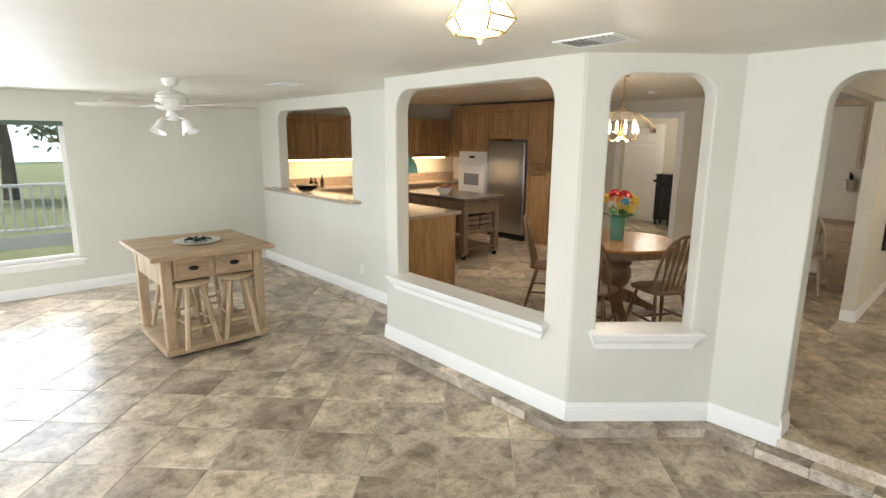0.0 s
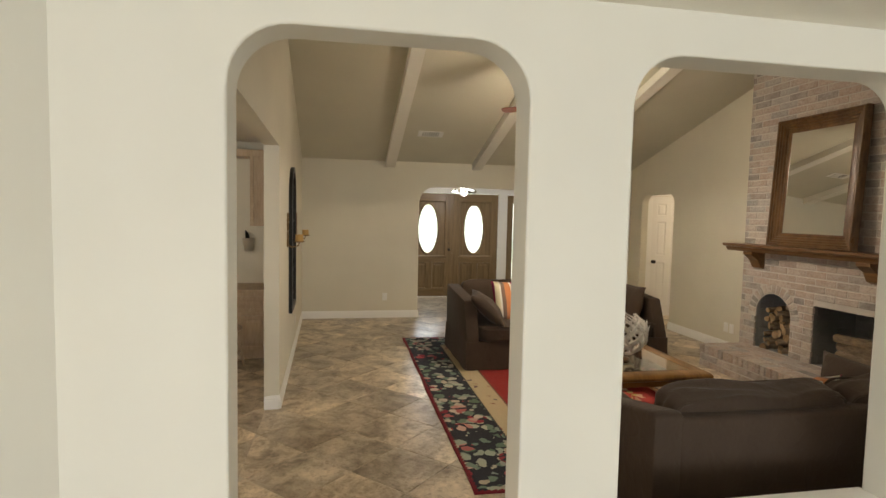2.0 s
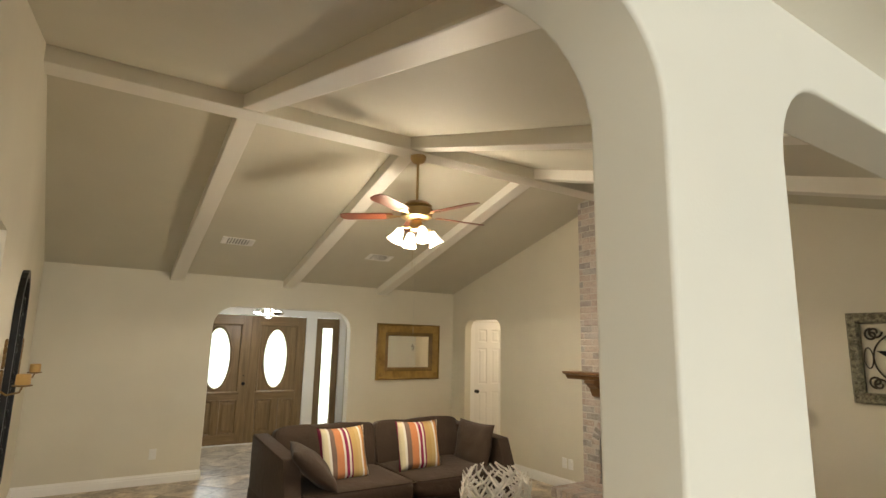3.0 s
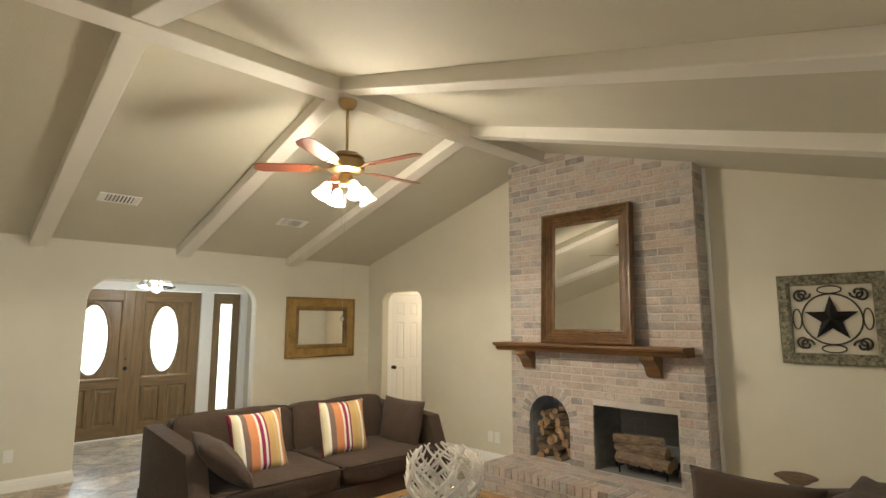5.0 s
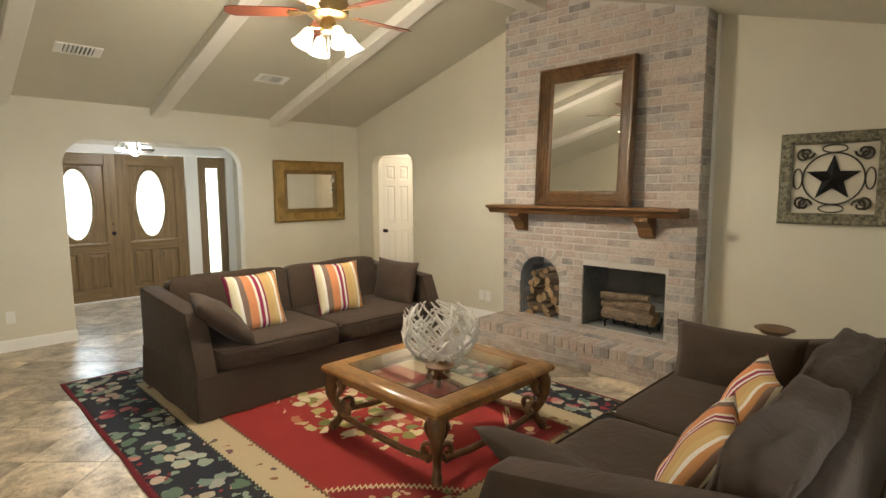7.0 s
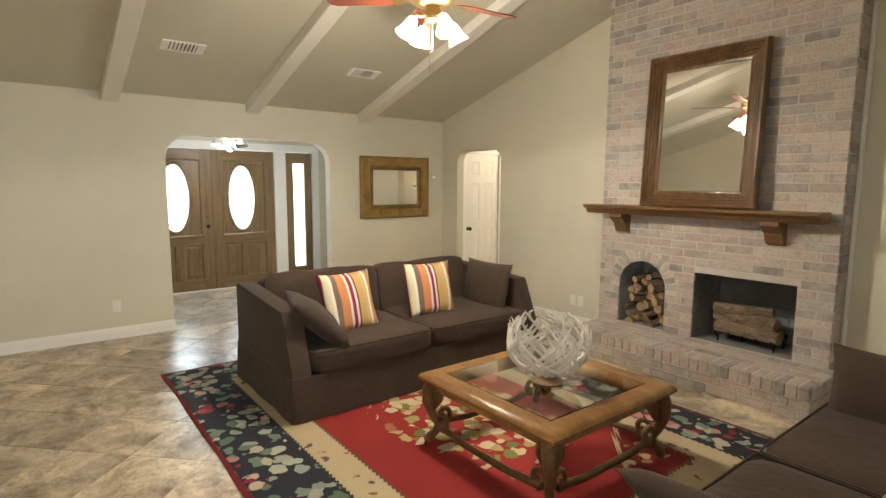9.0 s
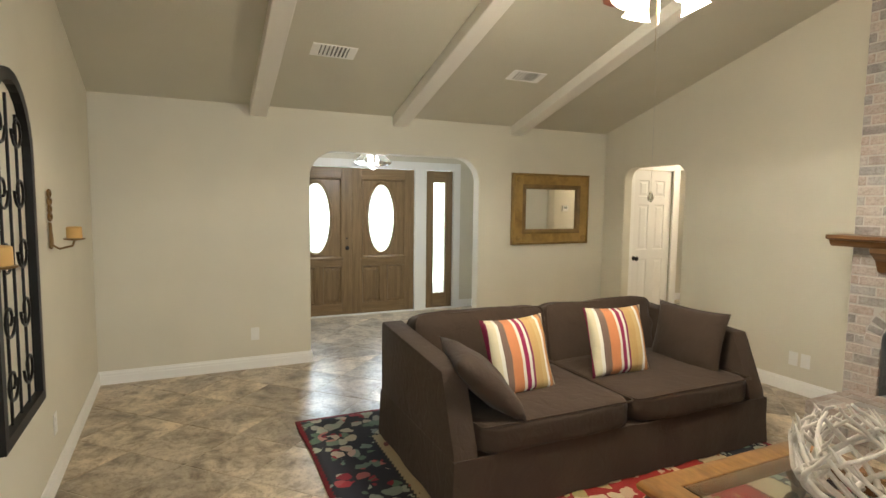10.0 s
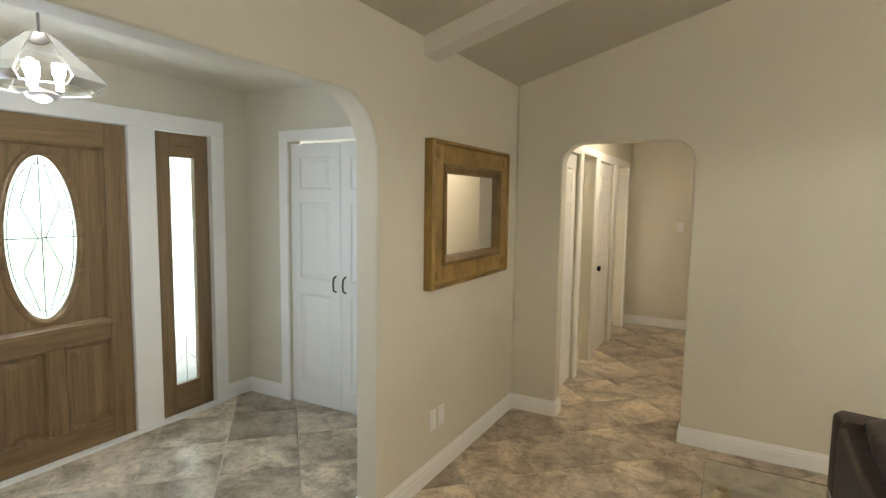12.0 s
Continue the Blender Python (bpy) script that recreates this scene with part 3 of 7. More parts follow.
def bm_ring(cx, cz, rx, rz, width, depth, seg=40):
    """A moulded oval ring in the xz plane."""
    own = bmesh.new()
    prof = [(0, 0), (0.15, -depth * 0.7), (0.5, -depth), (0.85, -depth * 0.6), (1, 0)]
    rings = []
    for k in range(seg):
        a = 2 * math.pi * k / seg
        rings.append([own.verts.new((cx + (rx + f * width) * math.cos(a), y, cz + (rz + f * width) * math.sin(a))) for f, y in prof])
    for k in range(seg):
        a, c = rings[k], rings[(k + 1) % seg]
        for i in range(len(prof) - 1):
            own.faces.new((a[i], a[i + 1], c[i + 1], c[i]))
    bmesh.ops.recalc_face_normals(own, faces=own.faces[:])
    return own


STAIN_H = wood("stained_front_door_rail", (0.14, 0.086, 0.037), (0.31, 0.205, 0.102), (0.10, 1.6, 1.6), 0.34)


def front_door(name, y_left, hinge_right, handle):
    """A stained leaf with an oval leaded glass; local x runs south along the wall."""
    d = thing(name, "stained wooden front door with oval leaded glass", "door", (12.78, y_left, 0.015), -90, kind="structure")
    w, h = 0.915, 2.03
    leaf = part("leaf", bm_oval_door(w, h, w / 2 - 0.03, 1.335, 0.20, 0.485, []), STAIN, d)
    part("oval_moulding", bm_ring(w / 2 - 0.03, 1.335, 0.185, 0.47, 0.045, 0.018), STAIN_H, leaf, smooth=60)
    # stiles and rails stand proud of the field, mouldings step down to it
    for x0, x1 in ((0.0, 0.135), (w - 0.135, w)):
        part("stile", bm_box(x0, x1, -0.020, 0.0, 0.0, h, 0.005, 2), STAIN, leaf)
    for z0, z1 in ((0.0, 0.15), (0.68, 0.79), (h - 0.145, h)):
        part("rail", bm_box(0.135, w - 0.135, -0.019, 0.0, z0, z1, 0.005, 2), STAIN_H, leaf)
    part("mid_stile", bm_box(w / 2 - 0.045, w / 2 + 0.045, -0.0185, 0.0, 0.15, 0.68, 0.004, 1), STAIN, leaf)
    part("lock_moulding", bm_box(0.12, w - 0.12, -0.036, -0.018, 0.765, 0.80, 0.008, 3), STAIN_H, leaf)
    part("field_moulding", bm_frame(w - 0.27, h - 0.935, [(0, -0.001), (0, -0.017), (0.010, -0.022), (0.022, -0.010), (0.026, -0.001)]), STAIN, leaf, at=(0.135, 0, 0.79))
    for x0, x1 in ((0.135, w / 2 - 0.045), (w / 2 + 0.045, w - 0.135)):
        part("panel_moulding", bm_frame(x1 - x0, 0.53, [(0, -0.001), (0, -0.016), (0.010, -0.021), (0.020, -0.008), (0.024, -0.001)]), STAIN, leaf, at=(x0, 0, 0.15))
        part("lower_panel", bm_frame(x1 - x0 - 0.08, 0.45, [(0, -0.001), (0, -0.004), (0.030, -0.016), (0.075, -0.016), (0.10, -0.0165), (0.118, -0.0165)]), STAIN, leaf, at=(x0 + 0.04, 0, 0.19))
    g = part("oval_glass", bm_lathe([(0.2, 0), (0.2, 0.006)], 40, None, Matrix.Translation((w / 2 - 0.03, 0.026, 1.335)) @ Matrix.Rotation(radians(90), 4, "X") @ Matrix.Diagonal((1, 2.425, 1, 1))), FROST, leaf, "oval leaded privacy glass")
    g.visible_shadow = False
    bm = bmesh.new()
    for sx in (-1, 1):
        bm_tube([(w / 2 + sx * 0.17 * math.sin(a), 0.018, 1.335 + 0.43 * math.cos(a) * (0.55 if abs(a) > 9 else 1)) for a in [math.pi * k / 12 for k in range(13)]], 0.003, 6, bm)
        bm_tube([(w / 2 + sx * 0.03, 0.018, 0.92), (w / 2 + sx * 0.10, 0.018, 1.15), (w / 2 + sx * 0.02, 0.018, 1.335), (w / 2 + sx * 0.10, 0.018, 1.52), (w / 2 + sx * 0.03, 0.018, 1.75)], 0.003, 6, bm)
        bm_tube([(w / 2 + sx * 0.19, 0.018, 1.335), (w / 2, 0.018, 1.335)], 0.003, 6, bm)
    bm_tube([(w / 2, 0.018, 0.87), (w / 2, 0.018, 1.80)], 0.003, 6, bm)
    part("leading", bm, BLACK, g, at=(-0.03, -0.01, 0))
    if handle:
        part("knob", bm_knob(), BLACK, d, "dark round door knob", 40, at=(w - 0.07, 0.0, 0.93))
        part("deadbolt", bm_lathe([(0.032, 0), (0.032, 0.012), (0.012, 0.016), (0.010, 0.03)], 16, None, Matrix.Rotation(radians(90), 4, "X")), BLACK, d, "dark deadbolt", 40, at=(w - 0.07, 0.0, 1.06))
    for z in (0.22, 1.02, 1.82):
        part("hinge", bm_lathe([(0.008, -0.05), (0.008, 0.05)], 8), CHROME, d, at=((w + 0.004) if hinge_right else -0.004, -0.006, z))
    return d


front_door("door_4", -0.495, False, True)
front_door("door_5", -1.415, True, False)
part("astragal", bm_box(-0.02, 0.022, -0.012, 0.0, 0, 2.03, 0.004, 1), STAIN, [o for o in scene.objects if o.name == "door_5"][0])
fr = thing("front_door_frame", "white painted frame round front doors and sidelight", "door frame", (12.76, -0.47, 0), -90, kind="structure")
for nm, b in (("jamb", (-0.09, 0.02, 0, 2.05)), ("jamb", (1.865, 2.05, 0, 2.05)), ("jamb", (2.49, 2.60, 0, 2.05)), ("head", (-0.09, 2.60, 2.05, 2.16))):
    part(nm, bm_box(b[0], b[1], -0.02, 0.06, b[2], b[3], 0.005, 2), TRIM, fr)
part("threshold", bm_box(-0.09, 2.60, -0.05, 0.13, 0.0, 0.018, 0.006, 2), TRIM, fr, "pale metal threshold strip")
sl = thing("sidelight", "narrow stained wooden sidelight with leaded glass", "window", (12.78, -2.525, 0.015), -90, kind="structure")
for nm, b in (("stile", (0, 0.125, 0, 2.03)), ("stile", (0.315, 0.43, 0, 2.03)), ("rail", (0.125, 0.315, 0, 0.22)), ("rail", (0.125, 0.315, 1.86, 2.03))):
    part(nm, bm_box(b[0], b[1], 0, 0.045, b[2], b[3], 0.004, 2), STAIN if nm == "stile" else STAIN_H, sl)
g = part("pane", bm_box(0.12, 0.32, 0.018, 0.024, 0.215, 1.865), FROST, sl, "leaded privacy glass pane")
g.visible_shadow = False
bm = bmesh.new()
for k in range(7):
    z = 0.35 + k * 0.22
    bm_tube([(0.125, 0.015, z), (0.22, 0.015, z + 0.10), (0.315, 0.015, z)], 0.0025, 6, bm)
bm_tube([(0.22, 0.015, 0.22), (0.22, 0.015, 1.86)], 0.0025, 6, bm)
part("leading", bm, CHROME, g)


def outlet(where, turn, label="white wall outlet plate", w=0.075, h=0.118):
    o = thing("wall_outlet", label, "outlet", where, turn)
    part("plate", bm_box(-w / 2, w / 2, -0.006, 0, -h / 2, h / 2, 0.003, 2), PLASTIC, o)
    for z in (-0.028, 0.028):
        part("socket", bm_box(-0.017, 0.017, -0.009, -0.005, z - 0.014, z + 0.014, 0.003, 2), PLASTIC, o)
    return o


outlet((XE, 0.06, 0.33), -90), outlet((XE, -2.83, 0.34), -90), outlet((XE, -2.93, 0.34), -90)
outlet((8.33, YS, 0.29), 180), outlet((8.23, YS, 0.29), 180), outlet((3.85, 5.42, 0.25), -90), outlet((9.0, YN - 0.051, 0.34), 1.64)
sw = thing("light_switch", "white wall switch plate", "switch", (9.9, -7.6, 1.30), 180)
part("plate", bm_box(-0.04, 0.04, -0.006, 0, -0.06, 0.06, 0.003, 2), PLASTIC, sw)
part("rocker", bm_box(-0.016, 0.016, -0.011, -0.005, -0.032, 0.032, 0.003, 2), PLASTIC, sw)
th = thing("thermostat", "white square wall thermostat", "thermostat", (9.42, -4.45, 1.52), 90)
part("body", bm_box(-0.055, 0.055, -0.025, 0, -0.045, 0.045, 0.008, 3), PLASTIC, th)
part("screen", bm_box(-0.03, 0.03, -0.027, -0.024, -0.005, 0.028), mat("grey_display", (0.25, 0.27, 0.24), 0.2), th)
# ---- fireplace ----
BRICK = mat("tumbled_brick", (0.4, 0.3, 0.25), 0.85)
_v = coords(BRICK, "Object", shift=True)
_n1, _n2 = noise_of(BRICK, _v, 9, 4), noise_of(BRICK, _v, 55, 4, 0.7)
_oi = nodes_of(BRICK)[1].new("ShaderNodeObjectInfo")
_tone = ramp(BRICK, _oi.outputs["Random"], [(0.0, (0.25, 0.235, 0.225)), (0.16, (0.35, 0.30, 0.265)), (0.35, (0.46, 0.355, 0.295)), (0.55, (0.49, 0.395, 0.335)), (0.75, (0.52, 0.45, 0.39)), (0.9, (0.42, 0.39, 0.37)), (1.0, (0.33, 0.315, 0.305))])
_wash = mix(BRICK, ramp(BRICK, _n1, [(0.38, (0.05, 0.05, 0.05)), (0.70, (0.55, 0.55, 0.55))]), _tone, (0.60, 0.555, 0.51))
set_colour(BRICK, mix(BRICK, 0.7, _wash, ramp(BRICK, _n2, [(0.3, (0.6, 0.57, 0.55)), (0.55, (1, 1, 1))]), "MULTIPLY"))
bump(BRICK, _n2, 0.5, 0.006)
bump(BRICK, _n1, 0.4, 0.01)
BRICK_FAR = BRICK.copy()
BRICK_FAR.name = "tumbled_brick_upper"
_t, _n, _l, _b = nodes_of(BRICK_FAR)
_g = _n.new("ShaderNodeNewGeometry")
for k in [k for k in _n if k.bl_idname == "ShaderNodeObjectInfo"]:
    for ln in list(k.outputs["Random"].links):
        _l.new(_g.outputs["Random Per Island"], ln.to_socket)
MORTAR = paint("pale_mortar", (0.55, 0.51, 0.465), 0.95, 120, 0.6, 0.12)
SOOT = paint("sooty_firebrick", (0.20, 0.205, 0.20), 0.9, 60, 0.5, 0.55)
NICHE = paint("grey_niche_brick", (0.27, 0.28, 0.29), 0.9, 60, 0.5, 0.35)
BW, BH, BJ, CH = 0.218, 0.061, 0.0105, 0.0715  # brick and course
FX0, FX1, FY = 5.83, 7.82, -3.84
FB = (6.07, 6.86, 0.25, 0.82)
NI = (7.12, 7.60, 0.25, 0.62)  # niche: sides, floor, springing
NC, NR = (NI[0] + NI[1]) / 2, (NI[1] - NI[0]) / 2


def ceil_at(x):
    return ZR - _s * abs(x - XR)


fire = thing("fireplace", "weathered pink-grey brick fireplace with raised hearth and log niche", "fireplace", (0, 0, 0))
_out = [(FX0, 0), (FX1, 0), (FX1, ceil_at(FX1)), (XR, ZR), (FX0, ceil_at(FX0))]
_nh = [(NI[0], NI[2] - 0.02), (NI[1], NI[2] - 0.02)] + [(NC + NR * math.cos(math.pi * k / 12), NI[3] + NR * math.sin(math.pi * k / 12)) for k in range(13)]
core = wall("breast", (0, FY + 0.0), (1, FY), _out, [rect(FB[0], FB[1], FB[2] - 0.02, FB[3]), _nh], 0.005, MORTAR, "", bev=0)
bm = bmesh.new()
edges = []
core.data = core.data.copy()
core["kind"], core["label"], core["category"] = "", "", ""
for key in ("kind", "label", "category"):
    del core[key]
core.parent = fire
core.matrix_basis = pose(0, FY + 0.004, 0)
part("side", bm_box(FX0 + 0.001, FX0 + 0.012, YS, FY - 0.006, 0, ceil_at(FX0)), MORTAR, fire)
part("side", bm_box(FX1 - 0.012, FX1 - 0.001, YS, FY - 0.006, 0, ceil_at(FX1)), MORTAR, fire)
# firebox: back, sides, floor, top; niche likewise
for nm, (x0, x1, z1, dp) in (("firebox", (FB[0], FB[1], FB[3], 0.50)), ("log_niche", (NI[0], NI[1], 0.88, 0.42))):
    bm = bmesh.new()
    y0, y1 = FY - 0.008, FY - dp
    bm_box(x0 - 0.03, x0, y1, y0, 0.2, z1 + 0.03, bm=bm), bm_box(x1, x1 + 0.03, y1, y0, 0.2, z1 + 0.03, bm=bm)
    bm_box(x0 - 0.03, x1 + 0.03, y1 - 0.03, y1, 0.2, z1 + 0.03, bm=bm)
    bm_box(x0, x1, y1, y0, z1 + 0.002, z1 + 0.03, bm=bm), bm_box(x0, x1, y1, y0, 0.19, 0.232, bm=bm)
    lining = bmesh.new()
    for r in range(int((z1 - 0.24) / CH)):
        zb = 0.24 + r * CH
        for k in range(-1, 5):
            xa = x0 + k * 0.215 + (r % 2) * 0.107
            xb = min(xa + 0.205, x1 - 0.002)
            xa = max(xa, x0 + 0.002)
            if xb - xa > 0.02:
                bm_box(xa, xb, y1 - 0.004, y1 + 0.006, zb, zb + BH, 0.003, 1, bm=lining)
            ya, yb = y1 + 0.01 + (k + 1) * 0.215 - (r % 2) * 0.107, y1 + 0.215 + (k + 1) * 0.215 - (r % 2) * 0.107
            ya, yb = max(ya, y1 + 0.01), min(yb, y0 - 0.03)
            if yb - ya > 0.02:
                bm_box(x0 - 0.002, x0 + 0.006, ya, yb, zb, zb + BH, 0.003, 1, bm=lining)
                bm_box(x1 - 0.006, x1 + 0.002, ya, yb, zb, zb + BH, 0.003, 1, bm=lining)
    part(nm, bm, SOOT if nm == "firebox" else NICHE, fire, "soot-stained brick recess" if nm == "firebox" else "grey brick log niche")
    tagged(part("lining_bricks", lining, SOOT if nm == "firebox" else NICHE, fire), kind="stuff")


def blocked(z0, z1):
    """Stretches of the face that openings take at this height."""
    out = []
    if z0 < FB[3] + 0.0 and z1 > FB[2] - 0.03:
        out.append((FB[0], FB[1]))
    zm = (z0 + z1) / 2
    if z1 > NI[2] - 0.03 and zm < NI[3] + NR + 0.10:
        r = NR + 0.105
        if zm <= NI[3]:
            out.append((NI[0], NI[1]) if zm < NI[3] - 0.04 else (NC - r, NC + r))
        else:
            q = r * r - (zm - NI[3]) ** 2
            if q > 0:
                out.append((NC - math.sqrt(q), NC + math.sqrt(q)))
    return sorted(out)


rng = random.Random(7)
brick_meshes = {}


def brick_mesh(w, h, d=0.03):
    key = (round(w, 2), round(h, 3), round(d, 2))
    if key not in brick_meshes:
        b = bm_box(-key[0] / 2, key[0] / 2, -d / 2, d / 2, -h / 2, h / 2, 0.004, 1)
        brick_meshes[key] = mesh_of(b, "brick", BRICK)
    return brick_meshes[key]


upper = bmesh.new()
face_bricks = []
zc, row = 0.235, 0
while zc < ZR:
    z0, z1 = zc, zc + BH
    lo, hi = FX0, FX1
    if z1 > ceil_at(FX0):
        lo = XR - (ZR - z1) / _s
    if z1 > ceil_at(FX1):
        hi = XR + (ZR - z1) / _s
    if hi - lo < 0.1:
        break
    spans, x = [], lo
    for a, c in blocked(z0, z1):
        spans.append((x, a))
        x = c
    spans.append((x, hi))
    off = (row % 2) * 0.5 * (BW + BJ)
    for a, c in spans:
        k0 = math.floor((a - FX0 - off) / (BW + BJ))
        xx = FX0 + off + k0 * (BW + BJ)
        while xx < c:
            x0, x1 = max(xx, a), min(xx + BW, c - 0.002)
            if x1 - x0 > 0.03:
                face_bricks.append(((x0 + x1) / 2, (z0 + z1) / 2, x1 - x0))
            xx += BW + BJ
    zc += CH
    row += 1
face_bricks.sort(key=lambda q: q[1])
for n, (x, z, w) in enumerate(face_bricks):
    y = FY - 0.003 + rng.uniform(0.0, 0.004)
    if n < 270:
        o = new("brick", brick_mesh(w, BH))
        o.parent = fire
        o.matrix_basis = pose(x, y, z, 0, rng.uniform(-0.5, 0.5), 0)
    else:
        bm_box(x - w / 2, x + w / 2, y - 0.015, y + 0.015, z - BH / 2, z + BH / 2, 0.004, 1, bm=upper)
# side face bricks
zc = 0.01
while zc < 2.85:
    for x in (FX0, FX1):
        if zc + BH < ceil_at(x):
            bm_box(x - 0.008, x + 0.008, YS + 0.002, FY - 0.02, zc, zc + BH, 0.004, 1, bm=upper)
    zc += CH
tagged(part("upper_bricks", upper, BRICK_FAR, fire), kind="stuff")
# arch of radial bricks over the niche
for k in range(15):
    a = math.pi * (k + 0.5) / 15
    o = new("arch_brick", brick_mesh(0.05, 0.095))
    o.parent = fire
    o.matrix_basis = pose(NC + (NR + 0.052) * math.cos(a), FY - 0.001, NI[3] + (NR + 0.052) * math.sin(a), 0, 90 - math.degrees(a), 0)
# hearth
HX0, HX1, HY = 5.76, 7.76, -3.28
hearth = part("hearth", bm_box(HX0 + 0.01, HX1 - 0.01, FY - 0.02, HY - 0.012, 0, 0.238), MORTAR, fire, "raised brick hearth")
for r in range(2):
    for k in range(11):
        x0 = HX0 + k * (BW + BJ) - (0.1 if r else 0.0)
        x0, x1 = max(x0, HX0), min(x0 + BW, HX1)
        if x1 - x0 > 0.03:
            o = new("brick", brick_mesh(x1 - x0, BH))
            o.parent = hearth
            o.matrix_basis = pose((x0 + x1) / 2, HY - 0.016, 0.005 + r * CH + BH / 2)
n = 27
for k in range(n):
    o = new("rowlock_brick", brick_mesh((HX1 - HX0) / n - 0.010, 0.092, 0.20))
    o.parent = hearth
    o.matrix_basis = pose(HX0 + (k + 0.5) * (HX1 - HX0) / n, HY - 0.095 + rng.uniform(-0.003, 0.003), 0.150 + 0.047 + rng.uniform(-0.002, 0.002))
for r in range(3):
    for k in range(10):
        x0 = HX0 + k * (BW + BJ) + (0.1 if r % 2 else 0.0)
        x1 = min(x0 + BW, HX1)
        if x1 - x0 > 0.03:
            o = new("paver_brick", brick_mesh(x1 - x0, 0.02, 0.10))
            o.parent = hearth
            o.matrix_basis = pose((x0 + x1) / 2, HY - 0.26 - r * 0.112, 0.232)
for r in range(3):
    for x, sgn in ((HX1, 1), (HX0, -1)):
        for j in range(3):
            o = new("end_brick", brick_mesh(0.03, BH if r < 2 else 0.09, 0.18))
            o.parent = hearth
            o.matrix_basis = pose(x - sgn * 0.012, HY - 0.12 - j * 0.19, 0.005 + r * CH + (BH if r < 2 else 0.09) / 2)
# mantel shelf with corbels
DARKOAK = wood("dark_stained_mantel", (0.085, 0.040, 0.014), (0.24, 0.120, 0.045), (0.12, 1, 1), 0.4)
mantel = part("mantel", bm_prism([(0, 0), (0.16, 0), (0.18, 0.02), (0.19, 0.045), (0.225, 0.052), (0.235, 0.06), (0.235, 0.082), (0, 0.082)], 1.98, None, Matrix.Translation((0, 0, 0)) @ Matrix.Rotation(radians(-90), 4, "Z")), DARKOAK, fire, "dark stained wooden mantel shelf", at=(5.90, FY + 0.012, 1.298))
_co = [(0, 0.19), (0.17, 0.19), (0.17, 0.16), (0.13, 0.13), (0.09, 0.10), (0.065, 0.05), (0.05, 0.02), (0.0, 0.0)]
for x in (6.17, 7.50):
    part("corbel", bm_prism(_co, 0.13, None, Matrix.Rotation(radians(-90), 4, "Z"), 0.004), DARKOAK, mantel, at=(x - 5.90, 0, -0.19))
for o in mantel.children_recursive + [mantel]:
    o.data.transform(Matrix.Diagonal((1, -1, 1, 1)))
    o.data.flip_normals()
part("corner_trim", bm_box(FX0 - 0.03, FX0 - 0.009, YS + 0.001, YS + 0.05, 0.25, ceil_at(FX0) - 0.02, 0.004, 1), TRIM, fire, "white vertical trim strip beside the brick")

# logs
BARK = wood("split_log_bark", (0.07, 0.05, 0.034), (0.34, 0.255, 0.175), (1.5, 0.5, 1.5), 0.9)
CUT = wood("cut_log_end", (0.22, 0.13, 0.065), (0.48, 0.33, 0.19), (1, 1, 1), 0.85)


def log(where, r, L, rx, rz, ends=True, seed=0):
    bm = bmesh.new()
    rr = random.Random(seed)
    seg = 9
    wob = [rr.uniform(0.82, 1.1) for _ in range(seg)]
    rings = [[bm.verts.new((r * wob[k] * math.cos(6.283 * k / seg) * s, y, r * wob[k] * math.sin(6.283 * k / seg) * s)) for k in range(seg)] for y, s in ((-L / 2, 0.94), (-L / 2 + 0.01, 1), (0, 1.04), (L / 2, 0.97))]
    for a, c in zip(rings, rings[1:]):
        for k in range(seg):
            bm.faces.new((a[k], c[k], c[(k + 1) % seg], a[(k + 1) % seg]))
    for f in (bm.faces.new(rings[0]), bm.faces.new(rings[-1][::-1])):
        f.material_index = 1
    bmesh.ops.recalc_face_normals(bm, faces=bm.faces[:])
    o = new("log", mesh_of(bm, "log", [BARK, CUT]))
    o.matrix_world = pose(*where, rx, 0, rz)
    return tagged(o, "split firewood log with pale cut end", "log", "firewood")


n = 0
for r, z in enumerate((0.272, 0.338, 0.405, 0.472, 0.54, 0.60, 0.655)):
    m = 5 - r % 2 - (r > 4) - (r > 5)
    for k in range(m):
        x = NC + (k - (m - 1) / 2) * 0.090 + rng.uniform(-0.014, 0.014)
        log((x, FY - 0.21 + rng.uniform(-0.05, 0.06), z + rng.uniform(-0.01, 0.01)), rng.choice((0.026, 0.034, 0.041, 0.046)), rng.uniform(0.22, 0.32), rng.uniform(-9, 9), rng.uniform(-26, 26), seed=n)
        n += 1
for k in range(3):
    log((NC - 0.06 + 0.07 * k, FY - 0.14, 0.72 - 0.02 * k), 0.030, 0.26, 12 - 8 * k, 58 - 30 * k, seed=40 + k)
gr = thing("log_grate", "black iron fireplace grate holding logs", "grate", (6.465, FY - 0.22, 0.232))
for k in range(5):
    x = -0.22 + k * 0.11
    part("bar", bm_tube([(x, 0.16, 0.10), (x, 0.14, 0.06), (x, -0.14, 0.06), (x, -0.15, 0.11)], 0.008), BLACK, gr, smooth=60)
for x, y in ((-0.22, 0.1), (0.22, 0.1), (-0.22, -0.1), (0.22, -0.1)):
    part("leg", bm_tube([(x, y, 0), (x, y, 0.06)], 0.008), BLACK, gr)
for k, (y, z, r, L, rz) in enumerate(((0.06, 0.352, 0.055, 0.52, 84), (-0.06, 0.352, 0.055, 0.48, 94), (0.0, 0.445, 0.055, 0.50, 85), (0.02, 0.525, 0.040, 0.44, 101))):
    log((6.47 + 0.02 * k, FY - 0.21 + y, z), r, L, 0, rz, seed=50 + k)


